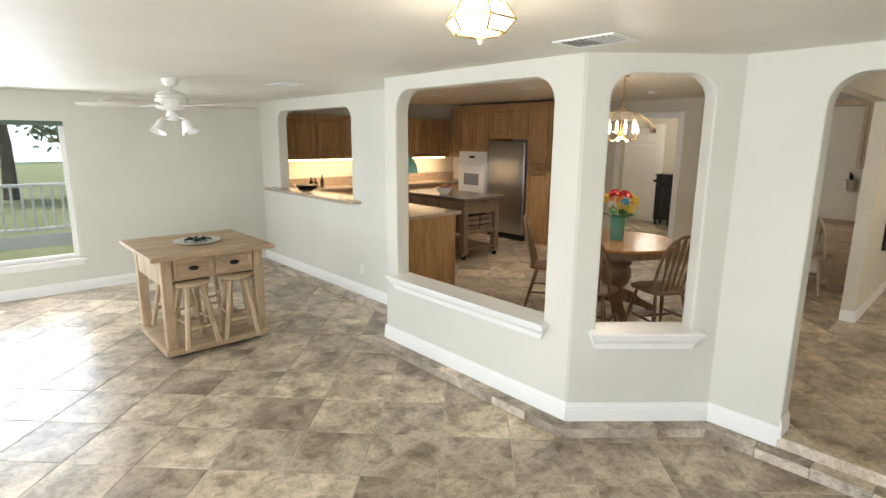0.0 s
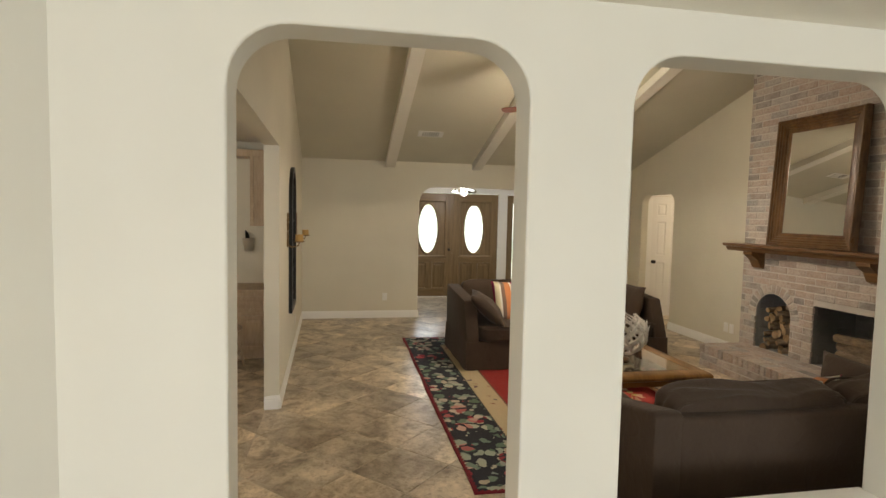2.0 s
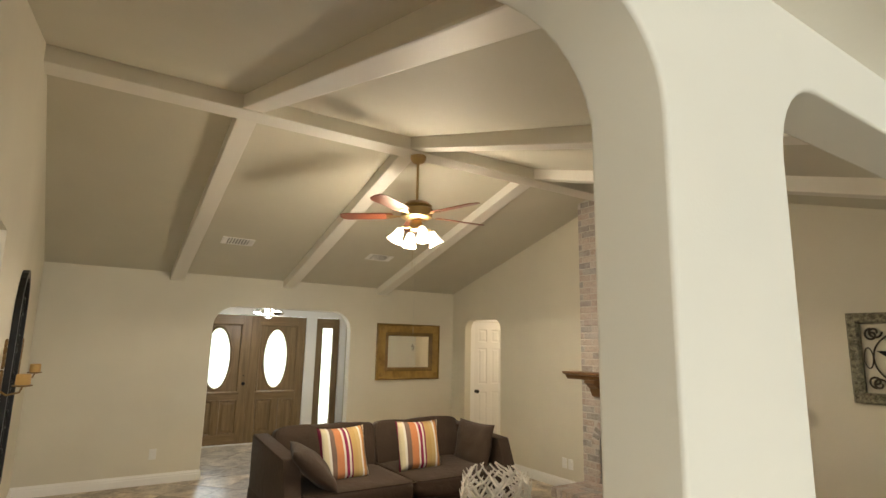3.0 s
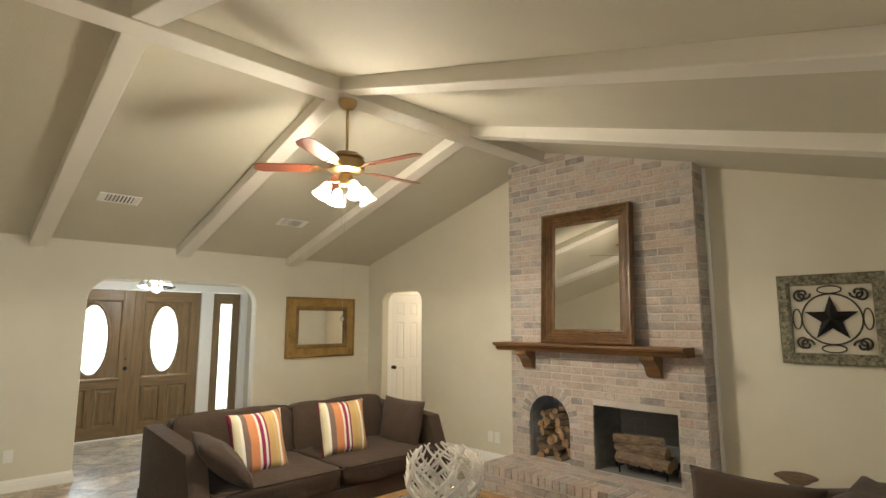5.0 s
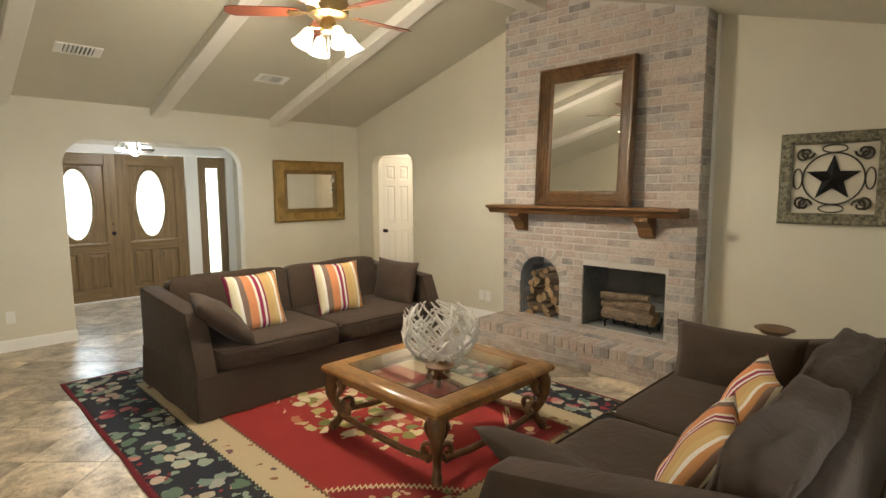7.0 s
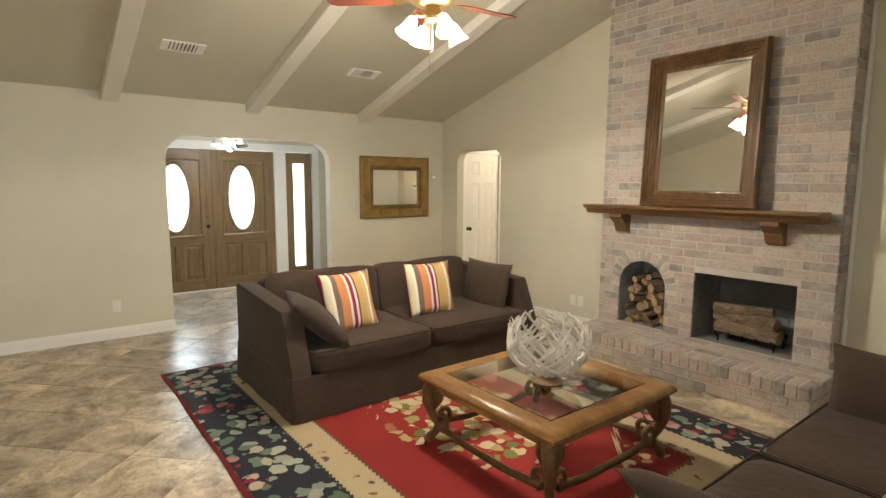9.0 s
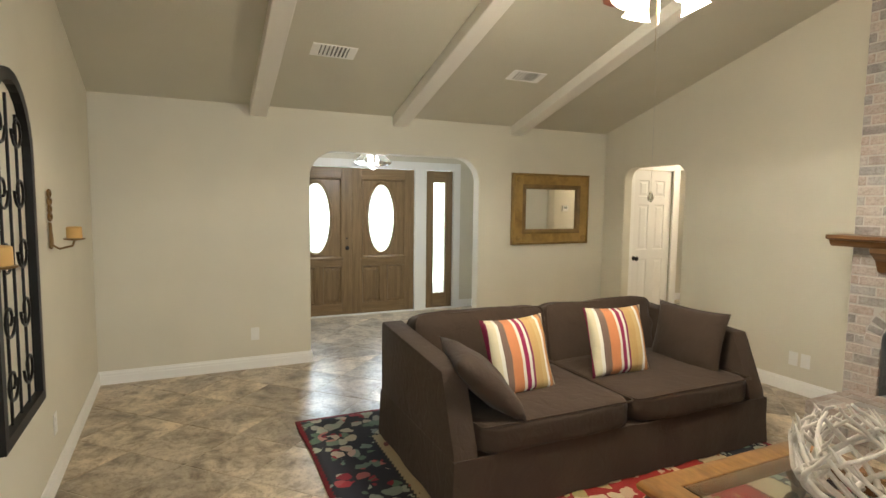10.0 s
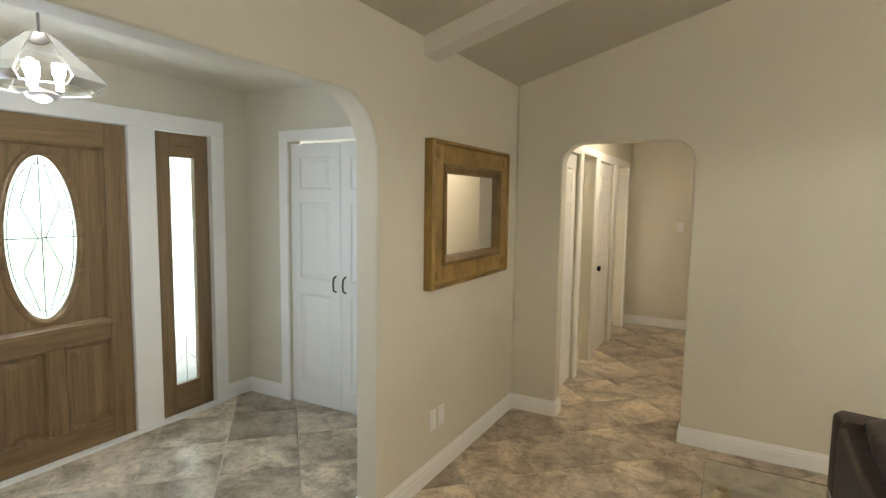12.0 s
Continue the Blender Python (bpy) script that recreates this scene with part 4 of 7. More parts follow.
# ---- mirrors and wall pieces ----
MIRWOOD = wood("carved_brown_mirror_frame", (0.055, 0.027, 0.011), (0.20, 0.103, 0.040), (1, 1, 0.3), 0.3, coat=0.2)
mr = thing("mantel_mirror", "large rectangular mirror in a ribbed brown wooden frame", "mirror", (6.37, FY + 0.115, 1.381))
mr.matrix_world = pose(6.35, FY + 0.115, 1.381, 3.0, 0, 0) @ Matrix.Translation((0.965, 0, 0)) @ Matrix.Rotation(radians(180), 4, "Z")
mw, mh = 0.965, 1.285
part("frame", bm_frame(mw, mh, [(0, 0.0), (0, -0.060), (0.010, -0.075), (0.026, -0.076), (0.034, -0.062), (0.048, -0.066), (0.056, -0.050), (0.072, -0.053), (0.080, -0.038), (0.098, -0.040), (0.106, -0.026), (0.120, -0.030), (0.132, -0.028), (0.140, -0.014)]), MIRWOOD, mr)
part("back", bm_box(0.004, mw - 0.004, -0.012, -0.001, 0.004, mh - 0.004), MIRWOOD, mr)
part("glass", bm_box(0.134, mw - 0.134, -0.0155, -0.013, 0.134, mh - 0.134), MIRROR, mr, "plain mirror glass")

RUSTIC_DARK = wood("dark_rustic_bead", (0.075, 0.042, 0.010), (0.25, 0.15, 0.042), (0.25, 1, 0.25), 0.5)
RUSTIC = wood("honey_rustic_frame", (0.15, 0.085, 0.017), (0.42, 0.265, 0.070), (0.25, 1, 0.25), 0.5)
wm = thing("wall_mirror", "rustic honey-brown wooden framed wall mirror", "mirror", (XE, -2.726, 1.12), -90)
w, h = 1.05, 0.795
for nm, b in (("frame_side", (0, 0.13, 0, h)), ("frame_side", (w - 0.13, w, 0, h)), ("frame_rail", (0.13, w - 0.13, 0, 0.125)), ("frame_rail", (0.13, w - 0.13, h - 0.125, h))):
    part(nm, bm_box(b[0], b[1], -0.045, 0, b[2], b[3], 0.006, 2), RUSTIC, wm)
part("inner_frame", bm_frame(w - 0.24, h - 0.23, [(0, -0.02), (0, -0.052), (0.02, -0.058), (0.045, -0.046), (0.055, -0.02)]), RUSTIC_DARK, wm, at=(0.12, 0, 0.115))
part("outer_bead", bm_frame(w + 0.02, h + 0.02, [(0, -0.001), (0, -0.05), (0.018, -0.062), (0.026, -0.045)]), RUSTIC, wm, at=(-0.01, 0, -0.01))
part("glass", bm_box(0.165, w - 0.165, -0.024, -0.02, 0.16, h - 0.16), MIRROR, wm, "plain mirror glass")
for x, z in ((0.065, 0.065), (w - 0.065, 0.065), (0.065, h - 0.065), (w - 0.065, h - 0.065)):
    part("boss", bm_lathe([(0.03, 0), (0.028, 0.006), (0.012, 0.010)], 14, None, Matrix.Translation((x, -0.044, z)) @ Matrix.Rotation(radians(90), 4, "X")), RUSTIC, wm)

IRON = mat("weathered_bronze_iron", (0.055, 0.045, 0.03), 0.55, 0.7)
VERD = mat("bronze_green_frame", (0.20, 0.18, 0.115), 0.55, 0.15)
set_colour(VERD, ramp(VERD, noise_of(VERD, coords(VERD), 40, 5, 0.7), [(0.36, (0.055, 0.05, 0.03)), (0.62, (0.30, 0.28, 0.19))]))
bump(VERD, noise_of(VERD, coords(VERD), 70, 4), 0.8, 0.01)


def scroll(cx, cz, r, start, turns, sgn=1, n=22):
    return [(cx + (r * (1 - 0.72 * k / n)) * math.cos(start + sgn * turns * 6.283 * k / n), 0, cz + (r * (1 - 0.72 * k / n)) * math.sin(start + sgn * turns * 6.283 * k / n)) for k in range(n + 1)]


st = thing("star_wall_art", "square weathered metal frame with star and scrollwork", "wall art", (5.325, YS + 0.001, 1.275), 180)
S = 0.665
part("frame", bm_frame(S, S, [(0, 0), (0, -0.03), (0.015, -0.042), (0.035, -0.036), (0.06, -0.042), (0.078, -0.03), (0.082, -0.008)]), VERD, st)
bm = bmesh.new()
c5 = S / 2
ctr = bm.verts.new((c5, -0.05, c5))
pts = [bm.verts.new((c5 + (0.172 if k % 2 == 0 else 0.068) * math.sin(math.pi * k / 5), -0.018, c5 + (0.172 if k % 2 == 0 else 0.068) * math.cos(math.pi * k / 5))) for k in range(10)]
bk = bm.verts.new((c5, -0.012, c5))
for k in range(10):
    bm.faces.new((ctr, pts[k], pts[(k + 1) % 10])), bm.faces.new((bk, pts[(k + 1) % 10], pts[k]))
bmesh.ops.recalc_face_normals(bm, faces=bm.faces[:])
part("star", bm, BLACK, st, "black raised five-pointed star")
part("ring", bm_tube([(c5 + 0.185 * math.cos(6.2832 * k / 32), -0.018, c5 + 0.185 * math.sin(6.2832 * k / 32)) for k in range(33)], 0.006, 6), IRON, st, smooth=60)
for sx in (-1, 1):
    for sz in (-1, 1):
        for sw_ in (0, 1):
            P = scroll(0, 0, 0.075, math.pi if sw_ else math.pi / 2, 1.1, 1 if sw_ else -1)
            part("scroll", bm_tube([(c5 + sx * (0.165 + x * 0.62 + (0.0 if sw_ else 0.02)), -0.016, c5 + sz * (0.17 + z * 0.62 + (0.02 if sw_ else 0.0))) for x, _, z in P], 0.0075, 6), IRON, st, smooth=60)
    part("leaf_oval", bm_tube([(c5 + sx * 0.215 + 0.028 * math.cos(6.2832 * k / 16), -0.016, c5 + 0.075 * math.sin(6.2832 * k / 16)) for k in range(17)], 0.005, 6), IRON, st, smooth=60)
    part("leaf_oval", bm_tube([(c5 + 0.075 * math.cos(6.2832 * k / 16), -0.016, c5 + sx * 0.215 + 0.028 * math.sin(6.2832 * k / 16)) for k in range(17)], 0.005, 6), IRON, st, smooth=60)

# tall arched iron panel and candle sconces on the north wall
aw = thing("arched_iron_panel", "tall black arched iron wall panel with scrolls", "wall art", (7.97, YN - 0.081, 0.60), 1.64)
W, H = 0.68, 1.50
arc = [(0, 0), (W, 0), (W, 1.16)] + [(W / 2 + W / 2 * math.cos(math.pi * k / 14), 1.16 + 0.34 * math.sin(math.pi * k / 14)) for k in range(1, 14)] + [(0, 1.16)]
own = bmesh.new()
inn = [(W / 2 + (x - W / 2) * 0.86, 0.05 + (z) * 0.935) for x, z in arc]
lv = []
for loop, y in ((arc, 0), (arc, -0.035), (inn, -0.035), (inn, 0)):
    lv.append([own.verts.new((x, y, z)) for x, z in loop])
for a, c in zip(lv, lv[1:]):
    for k in range(len(arc)):
        own.faces.new((a[k], a[(k + 1) % len(arc)], c[(k + 1) % len(arc)], c[k]))
bmesh.ops.recalc_face_normals(own, faces=own.faces[:])
part("frame", own, BLACK, aw)
for x in (0.2, 0.34, 0.48):
    part("bar", bm_tube([(x, -0.012, 0.05), (x, -0.012, 1.40 if x == 0.34 else 1.33)], 0.006, 6), BLACK, aw)
for k in range(5):
    for sx in (-1, 1):
        part("scroll", bm_tube([(W / 2 + sx * (0.13 + x), -0.018, 0.22 + k * 0.26 + z) for x, _, z in scroll(0, 0, 0.085, math.pi, 1.2, 1)], 0.006, 6), BLACK, aw, smooth=60)

GOLDI = mat("gilded_iron", (0.24, 0.145, 0.055), 0.5, 0.6)
WAX = mat("amber_wax", (0.62, 0.38, 0.13), 0.55)


def sconce(x, dy):
    s = thing("candle_sconce", "gilded scrolled iron wall sconce with amber candle", "sconce", (x, YN - dy - 0.001, 1.28), 1.64)
    b = bmesh.new()
    bm_tube([(0, -0.012, 0.02), (0.0, -0.014, 0.1), (-0.01, -0.014, 0.16)], 0.008, 6, b)
    bm_tube([(0, -0.012, 0.02), (0.03, -0.014, 0.03), (0.02, -0.014, 0.10)], 0.007, 6, b)
    for k in range(4):
        bm_tube([(0.028 * math.cos(a) * (1 if k % 2 else 1.2), -0.014, 0.19 + k * 0.042 + 0.02 * math.sin(a)) for a in [6.2832 * j / 12 for j in range(13)]], 0.007, 6, b)
    part("backplate", b, GOLDI, s, smooth=60)
    part("arm", bm_tube([(0, -0.014, 0.04), (0, -0.05, 0.015), (0.0, -0.11, 0.03), (0.0, -0.12, 0.06)], 0.006, 6), GOLDI, s, smooth=60)
    part("dish", bm_lathe([(0.02, 0), (0.05, 0.006), (0.052, 0.012), (0.01, 0.012)], 16), GOLDI, s, smooth=50, at=(0, -0.12, 0.06))
    part("candle", bm_lathe([(0.036, 0), (0.038, 0.004), (0.037, 0.06), (0.03, 0.064), (0.004, 0.06)], 18), WAX, s, "short amber pillar candle", 50, at=(0, -0.12, 0.073))
    return s


sconce(9.07, 0.047), sconce(7.66, 0.088)
# ---- sofas ----
BROWN = cloth("dark_brown_upholstery", (0.052, 0.032, 0.020), sheen=0.07)


def bm_cushion(w, d, h, puff=0.02, p=7.0, cuts=9, wob=0.006, seed=0):
    """A stuffed box cushion about its middle."""
    o = bmesh.new()
    bmesh.ops.create_cube(o, size=2)
    bmesh.ops.subdivide_edges(o, edges=o.edges[:], cuts=cuts, use_grid_fill=True)
    for v in o.verts:
        a, b, c = v.co
        q = (abs(a) ** p + abs(b) ** p + abs(c) ** p) ** (1 / p)
        a, b, c = a / q, b / q, c / q
        k = puff * max(0, 1 - a * a) * max(0, 1 - b * b)
        n = noise.noise(Vector((a * 2 + seed, b * 2, c * 2 + seed * 1.7))) * wob
        v.co = (a * w / 2 + n, b * d / 2 + n, c * h / 2 + math.copysign(k, c) * min(1, abs(c) * 2) + n)
    return o


def bm_pillow(w, h, t, seed=0, cuts=13):
    """A throw pillow in the xz plane with pinched corners."""
    o = bmesh.new()
    N = cuts + 1
    rows = {}
    for side in (-1, 1):
        for i in range(N + 1):
            for j in range(N + 1):
                a, b = 2 * i / N - 1, 2 * j / N - 1
                edge = i in (0, N) or j in (0, N)
                if edge and side == 1:
                    rows[side, i, j] = rows[-1, i, j]
                    continue
                x = a * w / 2 * (1 - 0.07 * (1 - b * b))
                z = b * h / 2 * (1 - 0.07 * (1 - a * a))
                y = side * t / 2 * ((1 - a ** 2) * (1 - b ** 2)) ** 0.42 if not edge else 0
                y += noise.noise(Vector((a * 1.7 + seed, b * 1.7, side))) * 0.014 * (0 if edge else 1)
                rows[side, i, j] = o.verts.new((x, y, z))
        for i in range(N):
            for j in range(N):
                q = [rows[side, i, j], rows[side, i + 1, j], rows[side, i + 1, j + 1], rows[side, i, j + 1]]
                o.faces.new(q if side == -1 else q[::-1])
    return o


def piping(w, d, z, r=0.006, inset=0.01, c=0.03):
    a, b = w / 2 - inset, d / 2 - inset
    pts = []
    for cx, cy, s in ((a - c, b - c, 0), (-a + c, b - c, 1), (-a + c, -b + c, 2), (a - c, -b + c, 3)):
        for k in range(6):
            t = math.pi / 2 * (s + k / 5)
            pts.append((cx + c * math.cos(t), cy + c * math.sin(t), z))
    pts.append(pts[0])
    return bm_tube(pts, r, 6)


def sofa(where, turn, L, D, label, H=0.0, rake=0.17, front=0.71):
    """Two-seat skirted sofa: local x along it, facing -y."""
    s = thing("sofa", label, "sofa", where, turn)
    f, b = -D / 2, D / 2
    part("base", bm_box(-L / 2 + 0.02, L / 2 - 0.02, f + 0.02, b - 0.01, 0.06, 0.29, 0.015, 3), BROWN, s, smooth=60)
    for k in (-1, 1):
        x0, x1 = (-L / 2, 0) if k < 0 else (0, L / 2)
        bm = bmesh.new()
        m = 14
        lo = [bm.verts.new((x0 + (x1 - x0) * i / m, f - 0.012 - 0.008 * math.sin(i * 1.9), 0.004)) for i in range(m + 1)]
        hi = [bm.verts.new((x0 + (x1 - x0) * i / m, f + 0.008, 0.30)) for i in range(m + 1)]
        for i in range(m):
            bm.faces.new((lo[i], lo[i + 1], hi[i + 1], hi[i]))
        ext = bmesh.ops.extrude_face_region(bm, geom=bm.faces[:])
        bmesh.ops.translate(bm, verts=[v for v in ext["geom"] if isinstance(v, bmesh.types.BMVert)], vec=(0, 0.012, 0))
        bmesh.ops.recalc_face_normals(bm, faces=bm.faces[:])
        part("front_skirt", bm, BROWN, s, smooth=60)
        # arm with a raked front, skirt below
        o = bm_prism([(f + 0.005, 0.24), (f + 0.02, 0.34), (f + rake, front), (b - 0.03, 0.77 + H), (b, 0.75 + H), (b, 0.24)], 0.14, None, Matrix.Rotation(radians(90), 4, "Z"), 0.02)
        part("arm", o, BROWN, s, smooth=50, at=(-L / 2 + 0.14 if k < 0 else L / 2, 0, 0))
        sx = k * L / 2
        bm = bmesh.new()
        lo = [bm.verts.new((sx + k * (0.014 + 0.006 * math.sin(i * 1.7)), f + (b - f) * i / 9, 0.004)) for i in range(10)]
        hi = [bm.verts.new((sx + k * 0.002, f + (b - f) * i / 9, 0.30)) for i in range(10)]
        for i in range(9):
            bm.faces.new((lo[i], lo[i + 1], hi[i + 1], hi[i]))
        ext = bmesh.ops.extrude_face_region(bm, geom=bm.faces[:])
        bmesh.ops.translate(bm, verts=[v for v in ext["geom"] if isinstance(v, bmesh.types.BMVert)], vec=(-k * 0.012, 0, 0))
        bmesh.ops.recalc_face_normals(bm, faces=bm.faces[:])
        part("side_skirt", bm, BROWN, s, smooth=60)
        W = (L - 0.28) / 2
        cx = k * W / 2
        c = part("seat_cushion", bm_cushion(W - 0.006, D - 0.24, 0.17, 0.018, 9, seed=k), BROWN, s, smooth=180, at=(cx, f + (D - 0.24) / 2 - 0.01, 0.375))
        part("piping", piping(W, D - 0.24, 0.075), BROWN, c, smooth=60)
        c = part("back_cushion", bm_cushion(W - 0.004, 0.46 + H * 0.5, 0.19, 0.030, 9, cuts=15, wob=0.016, seed=3 + k), BROWN, s, smooth=180)
        c.matrix_basis = pose(cx, b - 0.20, 0.605 + H * 0.3, 77, 0, 0)
        for zz in (-0.078, 0.078):
            part("piping", piping(W, 0.46 + H * 0.5, zz, 0.006, 0.016, 0.055), BROWN, c, smooth=60)
    part("back_frame", bm_box(-L / 2 + 0.12, L / 2 - 0.12, b - 0.12, b, 0.06, 0.74 + H, 0.025, 3), BROWN, s, smooth=60)
    part("back_skirt", bm_box(-L / 2 + 0.01, L / 2 - 0.01, b - 0.006, b + 0.010, 0.004, 0.30, 0.004, 1), BROWN, s)
    return s


sofa((8.33, -1.72, 0.014), -90, 2.30, 1.14, "dark brown upholstered two-seat sofa with skirt on the rug")
sofa((4.94, -1.67, 0.003), 90, 2.12, 1.02, "dark brown upholstered two-seat sofa facing the coffee table", 0.04, 0.12, 0.62)

STRIPE = mat("striped_pillow_cloth", (0.6, 0.4, 0.25), 0.9)
_t, _n, _l, _b = nodes_of(STRIPE)
_c = _n.new("ShaderNodeTexCoord")
_sx = _n.new("ShaderNodeSeparateXYZ")
_l.new(_c.outputs["Object"], _sx.inputs[0])
_mr = _n.new("ShaderNodeMapRange")
_mr.inputs["From Min"].default_value, _mr.inputs["From Max"].default_value = -0.24, 0.24
_l.new(_sx.outputs["X"], _mr.inputs["Value"])
_r = _n.new("ShaderNodeValToRGB")
_r.color_ramp.interpolation = "CONSTANT"
_bands = [(0.0, (0.26, 0.02, 0.07)), (0.07, (0.70, 0.62, 0.42)), (0.16, (0.78, 0.74, 0.66)), (0.20, (0.20, 0.13, 0.10)), (0.29, (0.62, 0.24, 0.10)), (0.43, (0.78, 0.72, 0.62)), (0.47, (0.30, 0.02, 0.08)), (0.53, (0.78, 0.74, 0.66)), (0.57, (0.24, 0.03, 0.08)), (0.60, (0.56, 0.36, 0.14)), (0.72, (0.60, 0.42, 0.18)), (0.80, (0.80, 0.76, 0.68)), (0.84, (0.58, 0.27, 0.10)), (0.90, (0.24, 0.15, 0.11)), (0.94, (0.74, 0.66, 0.48)), (0.975, (0.28, 0.02, 0.07))]
while len(_r.color_ramp.elements) < len(_bands):
    _r.color_ramp.elements.new(0.5)
for e, (p, c) in zip(_r.color_ramp.elements, _bands):
    e.position, e.color = p, (*c, 1)
_l.new(_mr.outputs[0], _r.inputs[0])
_w = noise_of(STRIPE, coords(STRIPE), 320, 2)
set_colour(STRIPE, mix(STRIPE, 0.35, _r.outputs[0], ramp(STRIPE, _w, [(0.3, (0.6, 0.6, 0.6)), (0.7, (1, 1, 1))]), "MULTIPLY"))
bump(STRIPE, _w, 0.3, 0.003)
bump(STRIPE, noise_of(STRIPE, coords(STRIPE), 9, 3), 0.25, 0.02)


def pillow(where, rx, rz, w, h, t, m, label, seed, ry=0):
    o = new("throw_pillow", mesh_of(bm_pillow(w, h, t, seed), "throw_pillow", m, 180))
    o.matrix_world = pose(*where) @ pose(0, 0, 0, 0, 0, rz) @ pose(0, 0, 0, rx, ry, 0)
    return tagged(o, label, "pillow", "throw pillows")


_sl = "striped burgundy, orange and cream throw pillow on the brown sofa"
pillow((8.16, -1.18, 0.675), -20, -90 + 6, 0.47, 0.47, 0.15, STRIPE, _sl, 1)
pillow((8.20, -1.97, 0.68), -18, -90 - 6, 0.45, 0.46, 0.15, STRIPE, _sl, 2)
pillow((8.05, -0.86, 0.625), -48, -14, 0.56, 0.48, 0.18, BROWN, "dark brown throw pillow leaning on the sofa arm", 3)
pillow((8.20, -2.62, 0.64), -12, 180, 0.60, 0.45, 0.16, BROWN, "dark brown throw pillow leaning on the sofa arm", 4)
pillow((4.86, -1.17, 0.60), -30, 90 + 18, 0.46, 0.46, 0.16, STRIPE, _sl, 5)
pillow((4.88, -1.75, 0.605), -28, 90 + 20, 0.46, 0.46, 0.16, STRIPE, _sl, 6)
pillow((5.12, -2.46, 0.575), -10, 180, 0.66, 0.41, 0.16, BROWN, "dark brown throw pillow leaning on the sofa arm", 7)
pillow((5.24, -0.90, 0.53), -56, -8, 0.55, 0.42, 0.17, BROWN, "dark brown throw pillow slumped by the sofa arm", 8)

# ---- coffee table ----
HONEY = wood("honey_carved_table_wood", (0.13, 0.058, 0.014), (0.36, 0.18, 0.050), (0.3, 0.3, 1), 0.35, coat=0.3)
CARVE = wood("dark_carved_leg_wood", (0.06, 0.028, 0.010), (0.20, 0.10, 0.035), (1, 1, 0.4), 0.45)
ct = thing("coffee_table", "square carved wooden coffee table with glass top", "table", (6.60, -1.63, 0.014))
A, ZT = 0.525, 0.43
top = part("top_frame", bm_frame(2 * A, 2 * A, [(0.03, 0.0), (0.0, -0.015), (-0.005, -0.035), (0.008, -0.055), (0.03, -0.065), (0.115, -0.062), (0.125, -0.05), (0.125, 0.0), (0.03, 0.0)]), HONEY, ct, smooth=40)
top.matrix_basis = Matrix.Translation((-A, A, ZT - 0.065)) @ Matrix(((1, 0, 0, 0), (0, 0, -1, 0), (0, -1, 0, 0), (0, 0, 0, 1)))
top.data.flip_normals()
gl = part("glass_top", bm_box(-A + 0.122, A - 0.122, -A + 0.122, A - 0.122, ZT - 0.012, ZT - 0.004, 0.001, 1), GLASS, ct, "clear inset glass")
gl.visible_shadow = False
for sx in (-1, 1):
    for sy in (-1, 1):
        pts = [(sx * d, sy * d, z) for d, z in ((A - 0.065, ZT - 0.06), (A - 0.045, ZT - 0.12), (A - 0.04, 0.24), (A - 0.06, 0.17), (A - 0.085, 0.11), (A - 0.075, 0.06), (A - 0.05, 0.025), (A - 0.045, 0.0))]
        leg = part("leg", bm_tube(pts, 0.04, 12, None, [0.052, 0.047, 0.036, 0.030, 0.025, 0.023, 0.030, 0.026]), CARVE, ct, "carved scrolled wooden leg", 60)
        for d in (0, 1):
            P = scroll(0, 0, 0.055, -math.pi / 2, 1.25, 1)
            bm = bmesh.new()
            bm_tube([((sx * (A - 0.135 - x) if d == 0 else sx * (A - 0.075)), (sy * (A - 0.075) if d == 0 else sy * (A - 0.135 - x)), 0.145 + z) for x, _, z in P], 0.014, 8, bm, [0.018 - 0.008 * k / 22 for k in range(23)])
            part("scroll", bm, CARVE, leg, smooth=60)
            bm = bmesh.new()
            Q = [(0.11, ZT - 0.10), (0.13, ZT - 0.15), (0.105, ZT - 0.19), (0.075, ZT - 0.225)]
            bm_tube([((sx * (A - q) if d == 0 else sx * (A - 0.06)), (sy * (A - 0.06) if d == 0 else sy * (A - q)), z) for q, z in Q], 0.02, 8, bm, [0.026, 0.022, 0.018, 0.008])
            part("bracket", bm, CARVE, leg, smooth=60)
for s_ in (-1, 1):
    part("stretcher", bm_tube([(-A + 0.12, s_ * (A - 0.07), 0.11), (-0.2, s_ * (A - 0.07), 0.085), (0.2, s_ * (A - 0.07), 0.085), (A - 0.12, s_ * (A - 0.07), 0.11)], 0.02, 8), CARVE, ct, smooth=60)
    part("stretcher", bm_tube([(s_ * (A - 0.07), -A + 0.12, 0.11), (s_ * (A - 0.07), -0.2, 0.085), (s_ * (A - 0.07), 0.2, 0.085), (s_ * (A - 0.07), A - 0.12, 0.11)], 0.02, 8), CARVE, ct, smooth=60)
    part("apron", bm_box(-A + 0.1, A - 0.1, s_ * (A - 0.07) - 0.012, s_ * (A - 0.07) + 0.012, ZT - 0.115, ZT - 0.055, 0.006, 2), HONEY, ct)
    part("apron", bm_box(s_ * (A - 0.07) - 0.012, s_ * (A - 0.07) + 0.012, -A + 0.1, A - 0.1, ZT - 0.115, ZT - 0.055, 0.006, 2), HONEY, ct)

